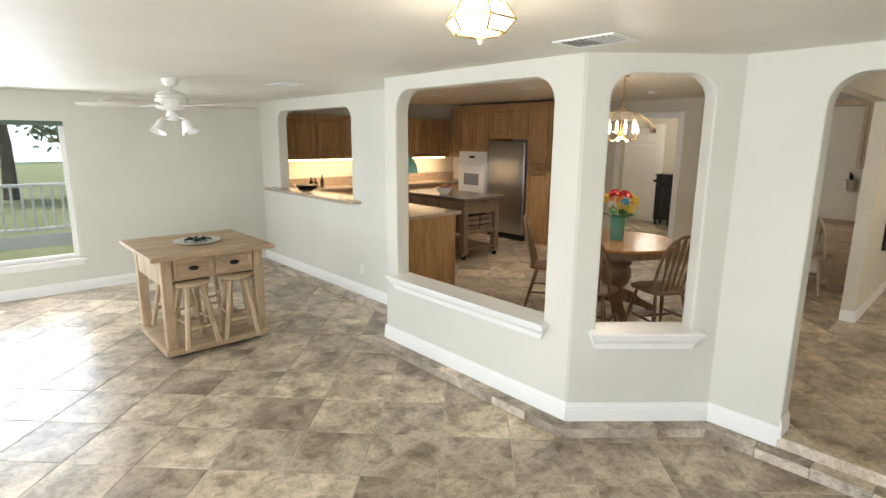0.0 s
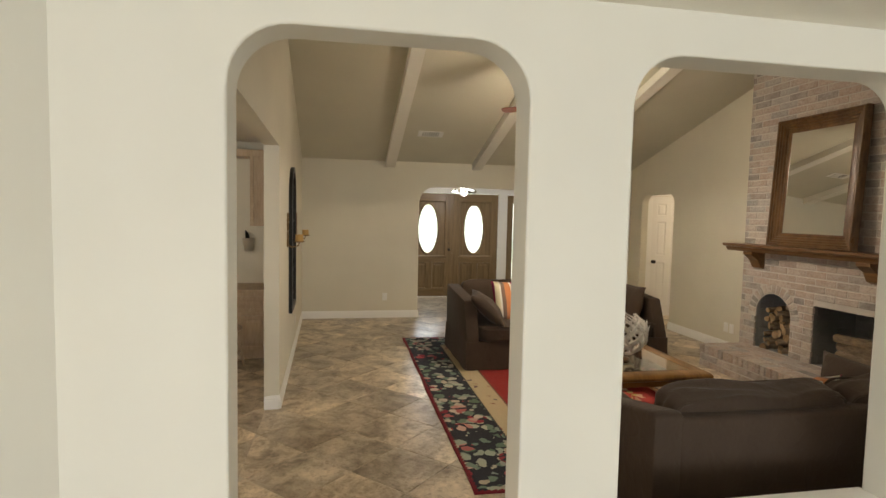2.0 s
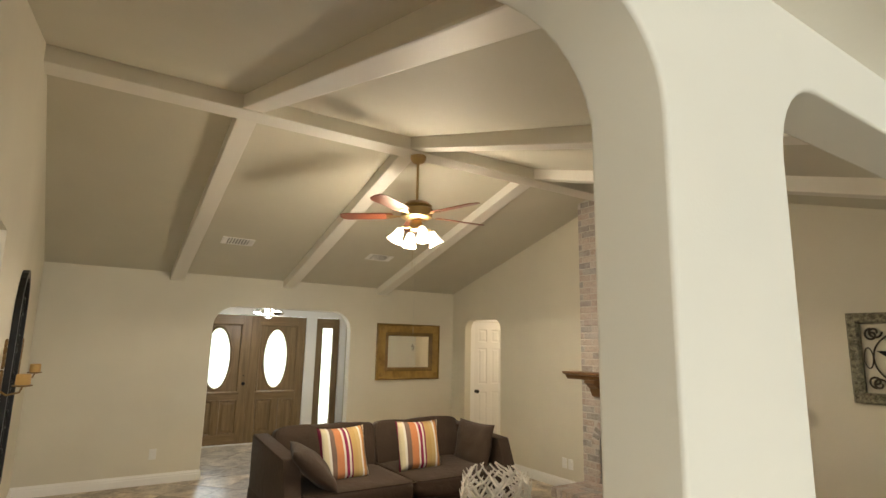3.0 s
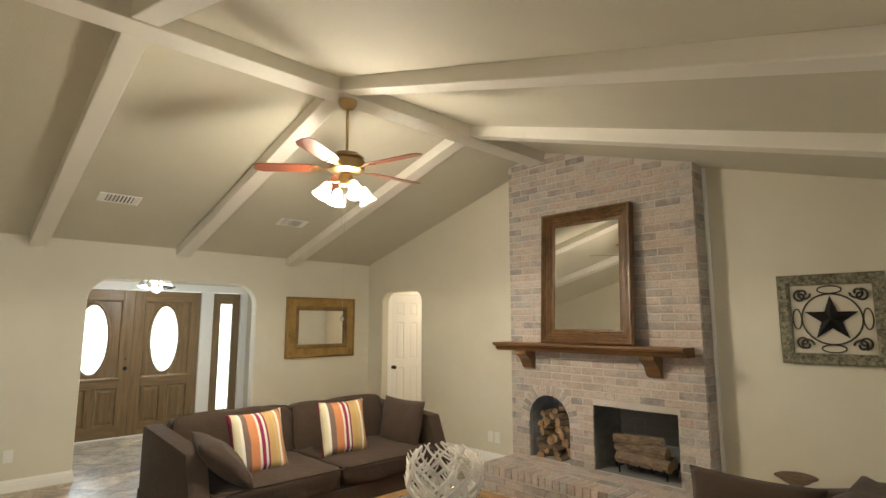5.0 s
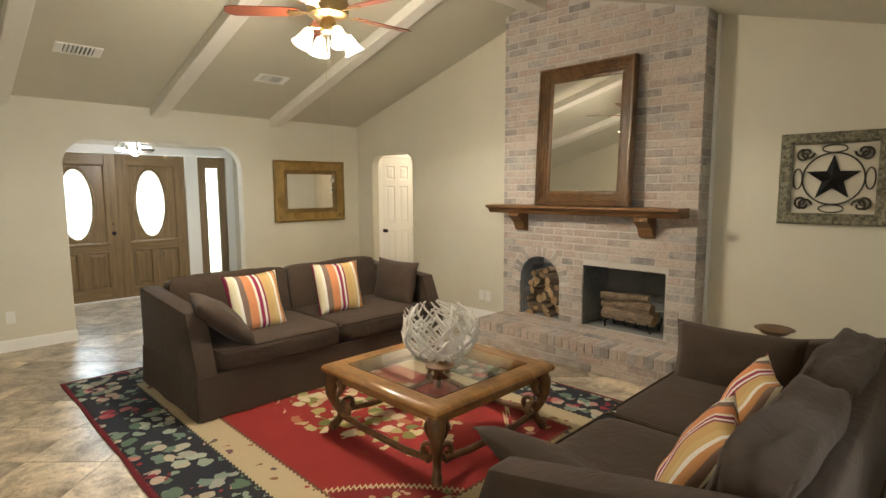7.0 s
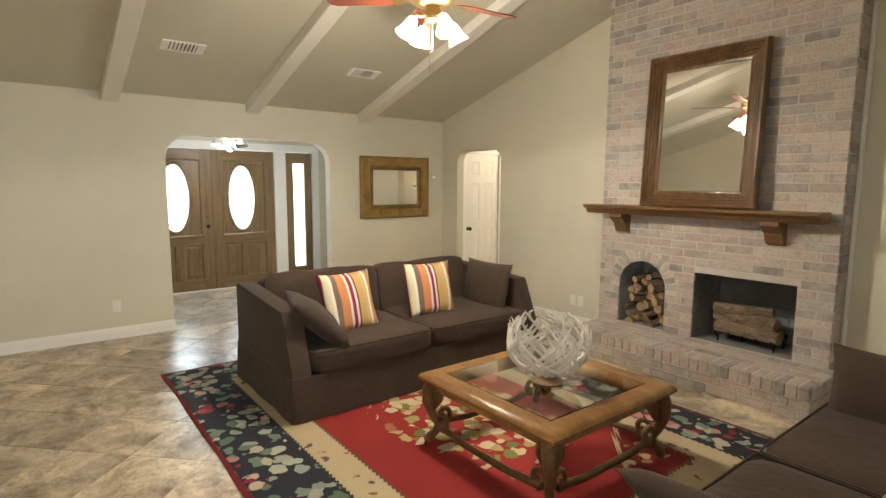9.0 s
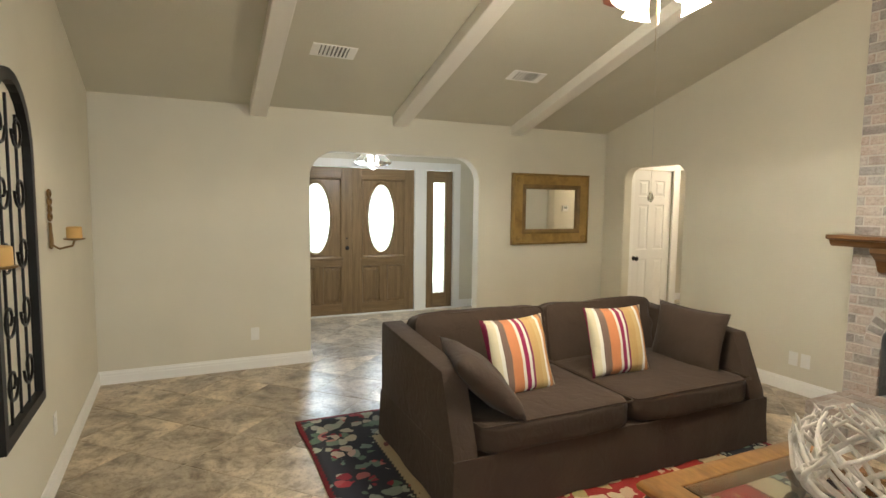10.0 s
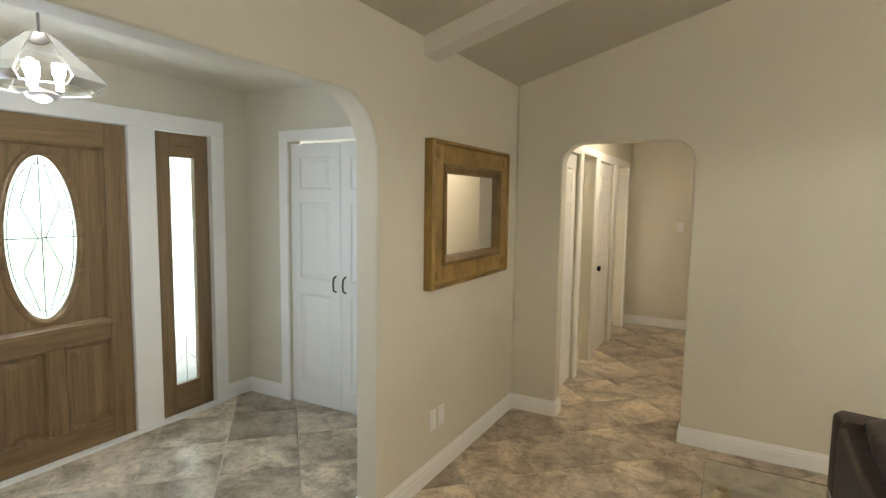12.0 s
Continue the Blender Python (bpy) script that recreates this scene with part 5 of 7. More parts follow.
# antler bowl
ANTLER = wood("bleached_antler", (0.54, 0.50, 0.44), (0.80, 0.77, 0.71), (1, 1, 1), 0.55)
ab = thing("antler_bowl", "woven whitish antler bowl on a small dark foot", "bowl", (6.55, -1.60, 0.014 + ZT - 0.0035))
part("foot", bm_lathe([(0.09, 0), (0.095, 0.012), (0.05, 0.025), (0.035, 0.05), (0.05, 0.07), (0.02, 0.075)], 20), CARVE, ab, "dark turned wooden foot", 50)
ra = random.Random(21)
for k in range(42):
    lat0, lat1 = ra.uniform(-70, -35), ra.uniform(25, 62)
    lon, dl = ra.uniform(0, 360), ra.choice((-1, 1)) * ra.uniform(45, 120)
    P, R_ = [], []
    for i in range(11):
        u = i / 10
        la, lo = radians(lat0 + (lat1 - lat0) * u), radians(lon + dl * u)
        r = 0.222 + ra.uniform(-0.006, 0.006) + (0.008 if i == 10 else 0) + k % 3 * 0.006
        P.append((r * math.cos(la) * math.cos(lo), r * math.cos(la) * math.sin(lo), 0.235 + 0.80 * r * math.sin(la)))
        R_.append(0.0135 * (1 - 0.6 * u))
    bm = bm_tube(P, 0.01, 7, None, R_)
    for j in (4, 7):
        q = Vector(P[j])
        d = (Vector((q.x, q.y, 0)).normalized() * 0.008 + Vector((0, 0, 0.055)) + Vector((-q.y, q.x, 0)).normalized() * ra.choice((-1, 1)) * 0.04)
        bm_tube([q, q + d * 0.6, q + d], 0.007, 6, bm, [0.008, 0.005, 0.0015])
    part("antler", bm, ANTLER, ab, smooth=60)

# ---- rug ----
RUG = mat("floral_needlepoint_rug", (0.3, 0.03, 0.03), 0.95)
_t, _n, _l, _b = nodes_of(RUG)
_c = _n.new("ShaderNodeTexCoord")
_s3 = _n.new("ShaderNodeSeparateXYZ")
_l.new(_c.outputs["Object"], _s3.inputs[0])


def math_node(m, op, a, c=None, clampit=False):
    t, n, l, b = nodes_of(m)
    k = n.new("ShaderNodeMath")
    k.operation, k.use_clamp = op, clampit
    for s_, v in zip(k.inputs, (a, c)):
        if v is None:
            continue
        if isinstance(v, (int, float)):
            s_.default_value = v
        else:
            l.new(v, s_)
    return k.outputs[0]


RL, RW = 3.95, 2.80
_ex = math_node(RUG, "SUBTRACT", RL / 2, math_node(RUG, "ABSOLUTE", _s3.outputs["X"]))
_ey = math_node(RUG, "SUBTRACT", RW / 2, math_node(RUG, "ABSOLUTE", _s3.outputs["Y"]))
_edge0 = math_node(RUG, "MINIMUM", _ex, _ey)
# stepped needlepoint zigzag on every band edge
_zig = math_node(RUG, "MULTIPLY", math_node(RUG, "PINGPONG", math_node(RUG, "ADD", _s3.outputs["X"], _s3.outputs["Y"]), 0.02), 0.7)
_edge = math_node(RUG, "ADD", _edge0, _zig)


def voro(m, vec, scale, feature="F1", rnd=1.0):
    t, n, l, b = nodes_of(m)
    k = n.new("ShaderNodeTexVoronoi")
    k.feature = feature
    k.inputs["Scale"].default_value, k.inputs["Randomness"].default_value = scale, rnd
    l.new(vec, k.inputs["Vector"])
    return k


_vec = coords(RUG, "Object")
_warp = _n.new("ShaderNodeVectorMath")
_warp.operation = "ADD"
_nw = _n.new("ShaderNodeTexNoise")
_nw.inputs["Scale"].default_value = 9
_l.new(_vec, _nw.inputs["Vector"])
_sc = _n.new("ShaderNodeVectorMath")
_sc.operation = "SCALE"
_sc.inputs["Scale"].default_value = 0.12
_l.new(_nw.outputs["Color"], _sc.inputs[0])
_l.new(_vec, _warp.inputs[0]), _l.new(_sc.outputs[0], _warp.inputs[1])
_leafc = voro(RUG, _warp.outputs[0], 11)
_flo = voro(RUG, _vec, 4.2)


def step_at(m, v, at, soft=0.02):
    t, n, l, b = nodes_of(m)
    k = n.new("ShaderNodeMapRange")
    k.inputs["From Min"].default_value, k.inputs["From Max"].default_value = at - soft, at + soft
    l.new(v, k.inputs["Value"])
    return k.outputs[0]


_cellhue = _n.new("ShaderNodeSeparateColor")
_l.new(_leafc.outputs["Color"], _cellhue.inputs[0])
_inleaf = math_node(RUG, "MULTIPLY", math_node(RUG, "LESS_THAN", _leafc.outputs["Distance"], 0.50), math_node(RUG, "GREATER_THAN", _cellhue.outputs[0], 0.16))
_inflow = math_node(RUG, "LESS_THAN", _flo.outputs["Distance"], 0.40)
_leafcol = ramp(RUG, _cellhue.outputs[1], [(0.0, (0.10, 0.16, 0.10)), (0.35, (0.17, 0.24, 0.19)), (0.55, (0.42, 0.45, 0.36)), (0.8, (0.52, 0.44, 0.33)), (1.0, (0.25, 0.30, 0.28))])
_flowcol = ramp(RUG, _cellhue.outputs[2], [(0.0, (0.22, 0.012, 0.03)), (0.45, (0.36, 0.035, 0.05)), (0.7, (0.50, 0.20, 0.18)), (1.0, (0.58, 0.47, 0.38))])
_dark = mix(RUG, _inleaf, (0.016, 0.018, 0.028), _leafcol)
_dark = mix(RUG, math_node(RUG, "MULTIPLY", _inflow, math_node(RUG, "LESS_THAN", _leafc.outputs["Distance"], 0.5)), _dark, _flowcol)
_creamleaf = math_node(RUG, "MULTIPLY", math_node(RUG, "LESS_THAN", _leafc.outputs["Distance"], 0.22), math_node(RUG, "GREATER_THAN", _cellhue.outputs[0], 0.55))
_cream = mix(RUG, _creamleaf, (0.50, 0.40, 0.25), ramp(RUG, _cellhue.outputs[1], [(0.0, (0.14, 0.18, 0.08)), (0.5, (0.34, 0.06, 0.05)), (1.0, (0.10, 0.09, 0.10))]))
# bouquet in the middle of the red field, and corner sprays
_dist = _n.new("ShaderNodeVectorMath")
_dist.operation = "LENGTH"
_sq = _n.new("ShaderNodeMapping")
_sq.inputs["Scale"].default_value = (0.75, 1.25, 0)
_l.new(_warp.outputs[0], _sq.inputs["Vector"])
_l.new(_sq.outputs[0], _dist.inputs[0])
_bq = math_node(RUG, "LESS_THAN", math_node(RUG, "ADD", _dist.outputs["Value"], math_node(RUG, "MULTIPLY", _cellhue.outputs[0], 0.30)), 0.72)
_bqin = math_node(RUG, "MULTIPLY", _bq, math_node(RUG, "LESS_THAN", _leafc.outputs["Distance"], 0.56))
_bqcol = ramp(RUG, _cellhue.outputs[1], [(0.0, (0.10, 0.14, 0.04)), (0.25, (0.30, 0.26, 0.06)), (0.5, (0.58, 0.46, 0.28)), (0.75, (0.62, 0.52, 0.36)), (1.0, (0.35, 0.10, 0.04))])
_red = mix(RUG, noise_of(RUG, _vec, 3, 3), (0.23, 0.012, 0.010), (0.33, 0.022, 0.018))
_red = mix(RUG, _bqin, _red, _bqcol)
_medal = mix(RUG, math_node(RUG, "LESS_THAN", _leafc.outputs["Distance"], 0.34), (0.20, 0.012, 0.012), ramp(RUG, _cellhue.outputs[1], [(0.0, (0.12, 0.14, 0.05)), (0.4, (0.45, 0.32, 0.14)), (0.8, (0.56, 0.46, 0.30)), (1.0, (0.30, 0.03, 0.03))]))
col = mix(RUG, step_at(RUG, _edge, 0.035, 0.003), (0.20, 0.012, 0.02), _dark)
col = mix(RUG, step_at(RUG, _edge, 0.42, 0.003), col, (0.02, 0.02, 0.025))
col = mix(RUG, step_at(RUG, _edge, 0.435, 0.003), col, _cream)
col = mix(RUG, step_at(RUG, _edge, 0.63, 0.003), col, (0.12, 0.06, 0.03))
col = mix(RUG, step_at(RUG, _edge, 0.645, 0.003), col, _red)
_cor = _n.new("ShaderNodeVectorMath")
_cor.operation = "LENGTH"
_cb = _n.new("ShaderNodeCombineXYZ")
_l.new(_ex, _cb.inputs[0]), _l.new(_ey, _cb.inputs[1])
_l.new(_cb.outputs[0], _cor.inputs[0])
_cz = math_node(RUG, "ADD", _cor.outputs["Value"], math_node(RUG, "MULTIPLY", _zig, 2.5))
_inner = step_at(RUG, _edge, 0.645, 0.003)
col = mix(RUG, math_node(RUG, "MULTIPLY", _inner, math_node(RUG, "LESS_THAN", _cz, 1.34)), col, (0.55, 0.44, 0.26))
col = mix(RUG, math_node(RUG, "MULTIPLY", _inner, math_node(RUG, "LESS_THAN", _cz, 1.315)), col, _medal)
_wv = noise_of(RUG, _vec, 260, 2)
set_colour(RUG, mix(RUG, 0.5, col, ramp(RUG, _wv, [(0.3, (0.6, 0.6, 0.6)), (0.65, (1, 1, 1))]), "MULTIPLY"))
bump(RUG, _wv, 0.5, 0.004)
bm = bmesh.new()
bmesh.ops.create_grid(bm, x_segments=60, y_segments=44, size=0.5)
for v in bm.verts:
    x, y = v.co.x * RL, v.co.y * RW
    e = min(RL / 2 - abs(x), RW / 2 - abs(y))
    k = noise.noise(Vector((x * 1.3, y * 1.3, 5)))
    v.co = (x + 0.012 * noise.noise(Vector((y * 2, x, 1))), y + 0.012 * noise.noise(Vector((x * 2, y, 9))), 0.011 + 0.002 * k)
ext = bmesh.ops.extrude_face_region(bm, geom=bm.faces[:])
bmesh.ops.translate(bm, verts=[v for v in ext["geom"] if isinstance(v, bmesh.types.BMVert)], vec=(0, 0, -0.0095))
bmesh.ops.recalc_face_normals(bm, faces=bm.faces[:])
single("rug", bm, RUG, "red floral needlepoint rug with black flowered border", "rug", (7.33, -1.47, 0.0), smooth=180)

# ---- ceiling fan with lamps ----
BULB = mat("lit_frosted_shade", (0.95, 0.9, 0.82), 0.4, emit=(1.0, 0.80, 0.55), power=9.0)
WALNUT = wood("reddish_fan_blade", (0.10, 0.025, 0.012), (0.24, 0.07, 0.035), (0.15, 1, 1), 0.3)


def bm_blade(r0, r1, w):
    o = bm_prism([(r0, -w * 0.32), (r0 + 0.08, -w * 0.45), (r1 - 0.06, -w / 2), (r1 - 0.015, -w * 0.36), (r1, 0), (r1 - 0.015, w * 0.36), (r1 - 0.06, w / 2), (r0 + 0.08, w * 0.45), (r0, w * 0.32)], 0.007, bev=0.002)
    o.transform(Matrix.Rotation(radians(90), 4, "X"))
    return o


def bell(bm=None, m=None, r=0.062, h=0.12):
    """A thin bell-shaped lamp shade opening downward."""
    pr = [(0.022, 0.0), (0.030, -0.01), (r * 0.62, -h * 0.35), (r * 0.75, -h * 0.62), (r, -h * 0.92), (r * 1.12, -h), (r * 1.06, -h), (r * 0.93, -h * 0.9), (r * 0.68, -h * 0.62), (r * 0.55, -h * 0.35), (0.02, -0.012)]
    return bm_lathe(pr, 20, bm, m)


def ceiling_fan(where, turn, metal, blade_m, shade_m, rod, lights, label, blades=5, R=0.66):
    f = thing("ceiling_fan", label, "ceiling fan", where, turn)
    part("canopy", bm_lathe([(0.02, -0.07), (0.045, -0.06), (0.068, -0.03), (0.07, 0.0)], 24), metal, f, smooth=40)
    if rod > 0.1:
        part("downrod", bm_lathe([(0.011, -rod), (0.011, -0.06)], 12), metal, f, smooth=40)
    z = -rod
    part("motor", bm_lathe([(0.02, z - 0.16), (0.10, z - 0.15), (0.135, z - 0.13), (0.14, z - 0.06), (0.12, z - 0.045), (0.135, z - 0.03), (0.10, z), (0.03, z + 0.02)], 32), metal, f, smooth=40)
    for k in range(blades):
        b = part("blade", bm_blade(0.20, R, 0.13), blade_m, f)
        b.matrix_basis = pose(0, 0, z - 0.115, 0, 0, 360 / blades * k) @ pose(0, 0, 0, 11, 0, 0)
        i = part("blade_iron", bm_prism([(0.11, -0.02), (0.17, -0.014), (0.25, -0.04), (0.27, 0), (0.25, 0.04), (0.17, 0.014), (0.11, 0.02)], 0.006, None, Matrix.Rotation(radians(90), 4, "X"), 0.001), metal, b, at=(0, 0, -0.007))
    part("switch_housing", bm_lathe([(0.02, z - 0.25), (0.05, z - 0.24), (0.06, z - 0.20), (0.045, z - 0.16), (0.03, z - 0.15)], 20), metal, f, smooth=40)
    for k in range(lights):
        a = 360 / lights * k + 30
        m = pose(0, 0, z - 0.215, 0, 0, a) @ pose(0.05, 0, 0, 0, 0, 0)
        arm = part("lamp_arm", bm_tube([(0, 0, 0), (0.04, 0, -0.012), (0.075, 0, -0.01), (0.085, 0, -0.03)], 0.008, 8), metal, f, smooth=60)
        arm.matrix_basis = m
        s = part("shade", bell(), shade_m, f, "frosted bell glass shade", 60)
        s.matrix_basis = m @ pose(0.085, 0, -0.028, 0, -28, 0)
        s.visible_shadow = False
    part("pull_chain", bm_tube([(0.02, 0.03, z - 0.24), (0.02, 0.03, z - 0.56)], 0.0009, 5), metal, f)
    return f


ceiling_fan((XR, -1.43, ZR - 0.142), 50, BRASS, WALNUT, BULB, 0.42, 4, "antique brass ceiling fan with reddish blades and lit bell lamps", 5, 0.68)
fp = thing("fan_pull_chain", "long fan pull chain with a crystal ball end", "pull chain", (XR + 0.02, -1.44, ZR - 0.142))
part("chain", bm_tube([(0, 0, -0.60), (0, 0, -1.62)], 0.0007, 5), CHROME, fp)
part("crystal", bm_lathe([(0.003, -1.672), (0.012, -1.662), (0.015, -1.650), (0.009, -1.634), (0.003, -1.62)], 10), GLASS, fp, "clear faceted crystal end")
WARM = (1.0, 0.91, 0.74)
lamp("fan_bulbs", "POINT", (XR, -1.43, ZR - 0.142 - 0.42 - 0.36), 52, WARM, 0.10)
lamp("fan_downlight", "SPOT", (XR, -1.43, ZR - 0.142 - 0.42 - 0.30), 88, WARM, 0.12, target=(XR, -1.43, 0)).data.spot_size = radians(165)


def register(where, rx, ry, rz, w, h, slats, label):
    """A white louvred ceiling vent lying in the local xy plane, facing -z."""
    v = thing("ceiling_vent", label, "vent")
    v.matrix_world = pose(*where, rx, ry, rz)
    fr_ = bm_frame(w, h, [(0, 0), (0.0, -0.006), (0.006, -0.009), (0.026, -0.005), (0.028, 0)])
    fr_.transform(Matrix.Translation((-w / 2, 0, 0)) @ Matrix(((1, 0, 0, 0), (0, 0, 1, -h / 2), (0, 1, 0, 0), (0, 0, 0, 1))))
    bmesh.ops.recalc_face_normals(fr_, faces=fr_.faces[:])
    part("frame", fr_, TRIM, v)
    part("backing", bm_box(-w / 2 + 0.02, w / 2 - 0.02, -h / 2 + 0.02, h / 2 - 0.02, -0.002, -0.0005), mat_dark, v)
    for k in range(slats):
        x = -w / 2 + 0.035 + (w - 0.07) * k / (slats - 1)
        s = part("slat", bm_box(-0.0045, 0.0045, -h / 2 + 0.028, h / 2 - 0.028, -0.001, 0.001), TRIM, v)
        s.matrix_basis = pose(x, 0, -0.006, 0, 40 if k < slats / 2 else -40, 0)
    return v


mat_dark = mat("dark_duct", (0.16, 0.16, 0.15), 0.9)
_sl = math.degrees(math.atan(_s))
for y in (-0.46, -2.22):
    register((9.74, y, 2.6), 0, _sl, 0, 0.15, 0.36, 7, "white louvred vent in the sloped ceiling").matrix_world = pose(9.74, y, ZR - _s * (9.74 - XR) - 0.001, 0, _sl, 0) @ pose(0, 0, 0, 0, 0, 90) @ Matrix.Diagonal((2.3, 0.46, 1, 1))

# ---- glass console behind the sofa, dish ----
GT = thing("glass_table", "narrow glass console table with turned metal legs behind the sofa", "table", (9.145, -1.80, 0))
g = part("glass_top", bm_box(-0.195, 0.195, -0.71, 0.71, 0.60, 0.612, 0.003, 2), GLASS, GT)
g.visible_shadow = False
for x in (-0.12, 0.13):
    for y in (-0.50, 0.56):
        part("leg", bm_lathe([(0.035, 0), (0.036, 0.02), (0.02, 0.04), (0.02, 0.50), (0.034, 0.535), (0.036, 0.57), (0.022, 0.60)], 16), BRASS, GT, "turned brass leg", 50, at=(x, y, 0))
ds = thing("candle_stand", "dark turned pillar stand with shallow glass dish", "stand", (5.16, -3.45, 0.0))
part("column", bm_lathe([(0.12, 0), (0.12, 0.02), (0.03, 0.05), (0.022, 0.2), (0.035, 0.30), (0.02, 0.42), (0.03, 0.52), (0.05, 0.54)], 20), CARVE, ds, smooth=50)
part("dish", bm_lathe([(0.04, 0.54), (0.07, 0.55), (0.11, 0.58), (0.125, 0.585), (0.11, 0.592), (0.03, 0.57)], 24), CARVE, ds, smooth=50)
# ---- kitchen and dining ----
OAK = wood("golden_oak_cabinet", (0.21, 0.112, 0.043), (0.50, 0.30, 0.128), (1, 1, 0.14), 0.42)
OAKH = wood("golden_oak_rail", (0.20, 0.095, 0.032), (0.42, 0.23, 0.09), (0.14, 0.14, 1), 0.42)
PALEOAK = wood("pickled_pale_oak", (0.38, 0.27, 0.17), (0.58, 0.45, 0.31), (1, 1, 0.2), 0.5)
STEEL = mat("brushed_stainless", (0.50, 0.52, 0.54), 0.28, 1.0)
bump(STEEL, noise_of(STEEL, coords(STEEL, "Object", (2, 2, 200)), 6, 2), 0.05, 0.001)
ENAMEL = mat("white_enamel", (0.82, 0.81, 0.78), 0.2)
GRANITE = mat("speckled_tan_granite", (0.36, 0.27, 0.19), 0.15)
_v = coords(GRANITE)
set_colour(GRANITE, mix(GRANITE, ramp(GRANITE, noise_of(GRANITE, _v, 90, 4, 0.8), [(0.42, (0, 0, 0)), (0.58, (1, 1, 1))]), ramp(GRANITE, noise_of(GRANITE, _v, 12, 5), [(0.3, (0.16, 0.10, 0.065)), (0.7, (0.46, 0.35, 0.25))]), (0.55, 0.47, 0.37)))
ISL = wood("weathered_grey_brown_island", (0.10, 0.065, 0.04), (0.26, 0.185, 0.12), (1, 1, 0.2), 0.55)
ISLTOP = wood("dark_slate_brown_top", (0.07, 0.055, 0.045), (0.16, 0.13, 0.105), (0.2, 1, 1), 0.22)
GLOW = mat("under_cabinet_strip", (1, 0.9, 0.7), 0.5, emit=(1.0, 0.78, 0.45), power=9)


def bm_cab_door(w, h):
    """A raised-panel door with an arched look, in the xz plane, facing -y."""
    m = 0.055
    return bm_panel_door(w, h, [(m, w - m, m, h - m)], 0.032, 0.022)


def cabinet(where, turn, w, d, h, rows, cols, label, handle=True, name="kitchen_cabinet"):
    """Oak box, local x along its front, facing -y. rows: (z0, z1) of the doors."""
    c = thing(name, label, "cabinet", where, turn)
    part("body", bm_box(0, w, 0, d, 0, h, 0.003, 1), OAK, c)
    dw = w / cols
    for z0, z1 in rows:
        for k in range(cols):
            part("door", bm_cab_door(dw - 0.016, z1 - z0 - 0.012), OAK, c, at=(k * dw + 0.008, -0.021, z0 + 0.006))
    return c


XF = 7.75
cabinet((XF, 6.14, 0), -90, 0.85, 0.66, 2.40, [(0.12, 1.27), (1.31, 2.34)], 2, "tall golden oak pantry cabinet beside the refrigerator")
cabinet((XF, 7.05, 1.79), -90, 0.91, 0.66, 0.61, [(0.02, 0.56)], 2, "golden oak cabinet above the refrigerator")
oc = cabinet((XF, 7.86, 0), -90, 0.80, 0.66, 2.40, [(0.12, 0.70), (1.60, 2.34)], 2, "tall golden oak oven cabinet")
ov = thing("wall_oven", "white built-in wall oven with dark window", "oven", (XF - 0.024, 7.83, 0.72), -90)
part("body", bm_box(0, 0.74, 0, 0.02, 0, 0.83, 0.006, 2), ENAMEL, ov)
od = part("door", bm_box(0.02, 0.72, -0.035, 0.0, 0.05, 0.62, 0.01, 3), ENAMEL, ov)
part("window", bm_box(0.17, 0.57, -0.038, -0.034, 0.20, 0.42, 0.002, 1), mat("oven_glass", (0.22, 0.23, 0.24), 0.12), od)
part("handle", bm_tube([(0.06, -0.035, 0.57), (0.06, -0.075, 0.57), (0.68, -0.075, 0.57), (0.68, -0.035, 0.57)], 0.012), ENAMEL, od, smooth=60)
part("control_panel", bm_box(0.02, 0.72, -0.02, 0.0, 0.66, 0.81, 0.006, 2), ENAMEL, ov)
part("display", bm_box(0.30, 0.44, -0.023, -0.019, 0.71, 0.75), BLACK, ov, "small dark display")
fg = thing("refrigerator", "stainless steel refrigerator with long curved handle", "refrigerator", (XF + 0.0, 7.035, 0), -90)
part("body", bm_box(0.0, 0.87, 0.02, 0.62, 0.02, 1.75, 0.01, 2), mat("grey_appliance_side", (0.18, 0.18, 0.18), 0.5), fg)
fd = part("door", bm_box(0.003, 0.867, -0.055, 0.015, 0.11, 1.745, 0.018, 3), STEEL, fg, smooth=40)
part("handle", bm_tube([(0.07, -0.055, 0.75), (0.055, -0.10, 0.85), (0.05, -0.11, 1.10), (0.055, -0.10, 1.38), (0.07, -0.055, 1.48)], 0.014), STEEL, fd, smooth=60)
part("grille", bm_box(0.01, 0.86, -0.03, 0.02, 0.01, 0.10, 0.004, 1), BLACK, fg)
# corner and north run
cabinet((8.05, 8.41, 1.42), -90, 0.54, 0.36, 0.98, [(0.01, 0.97)], 1, "tall golden oak wall cabinet in the corner")
cabinet((6.55, 8.42, 1.42), 0, 1.45, 0.33, 0.74, [(0.01, 0.73)], 3, "golden oak wall cabinets above the counter")
cabinet((4.02, 8.42, 1.42), 0, 0.30, 0.33, 0.98, [(0.01, 0.97)], 1, "narrow golden oak wall cabinet beside the pass-through")
cabinet((4.40, 8.42, 1.42), 0, 1.60, 0.33, 0.74, [(0.01, 0.73)], 3, "golden oak wall cabinets over the sink counter")
cabinet((4.78, 8.13, 0), 0, 3.58, 0.60, 0.90, [(0.12, 0.70), (0.72, 0.88)], 6, "golden oak base cabinets along the kitchen wall")
cabinet((7.78, 8.12, 0), -90, 0.25, 0.62, 0.90, [(0.12, 0.88)], 1, "narrow golden oak base cabinet beside the oven")
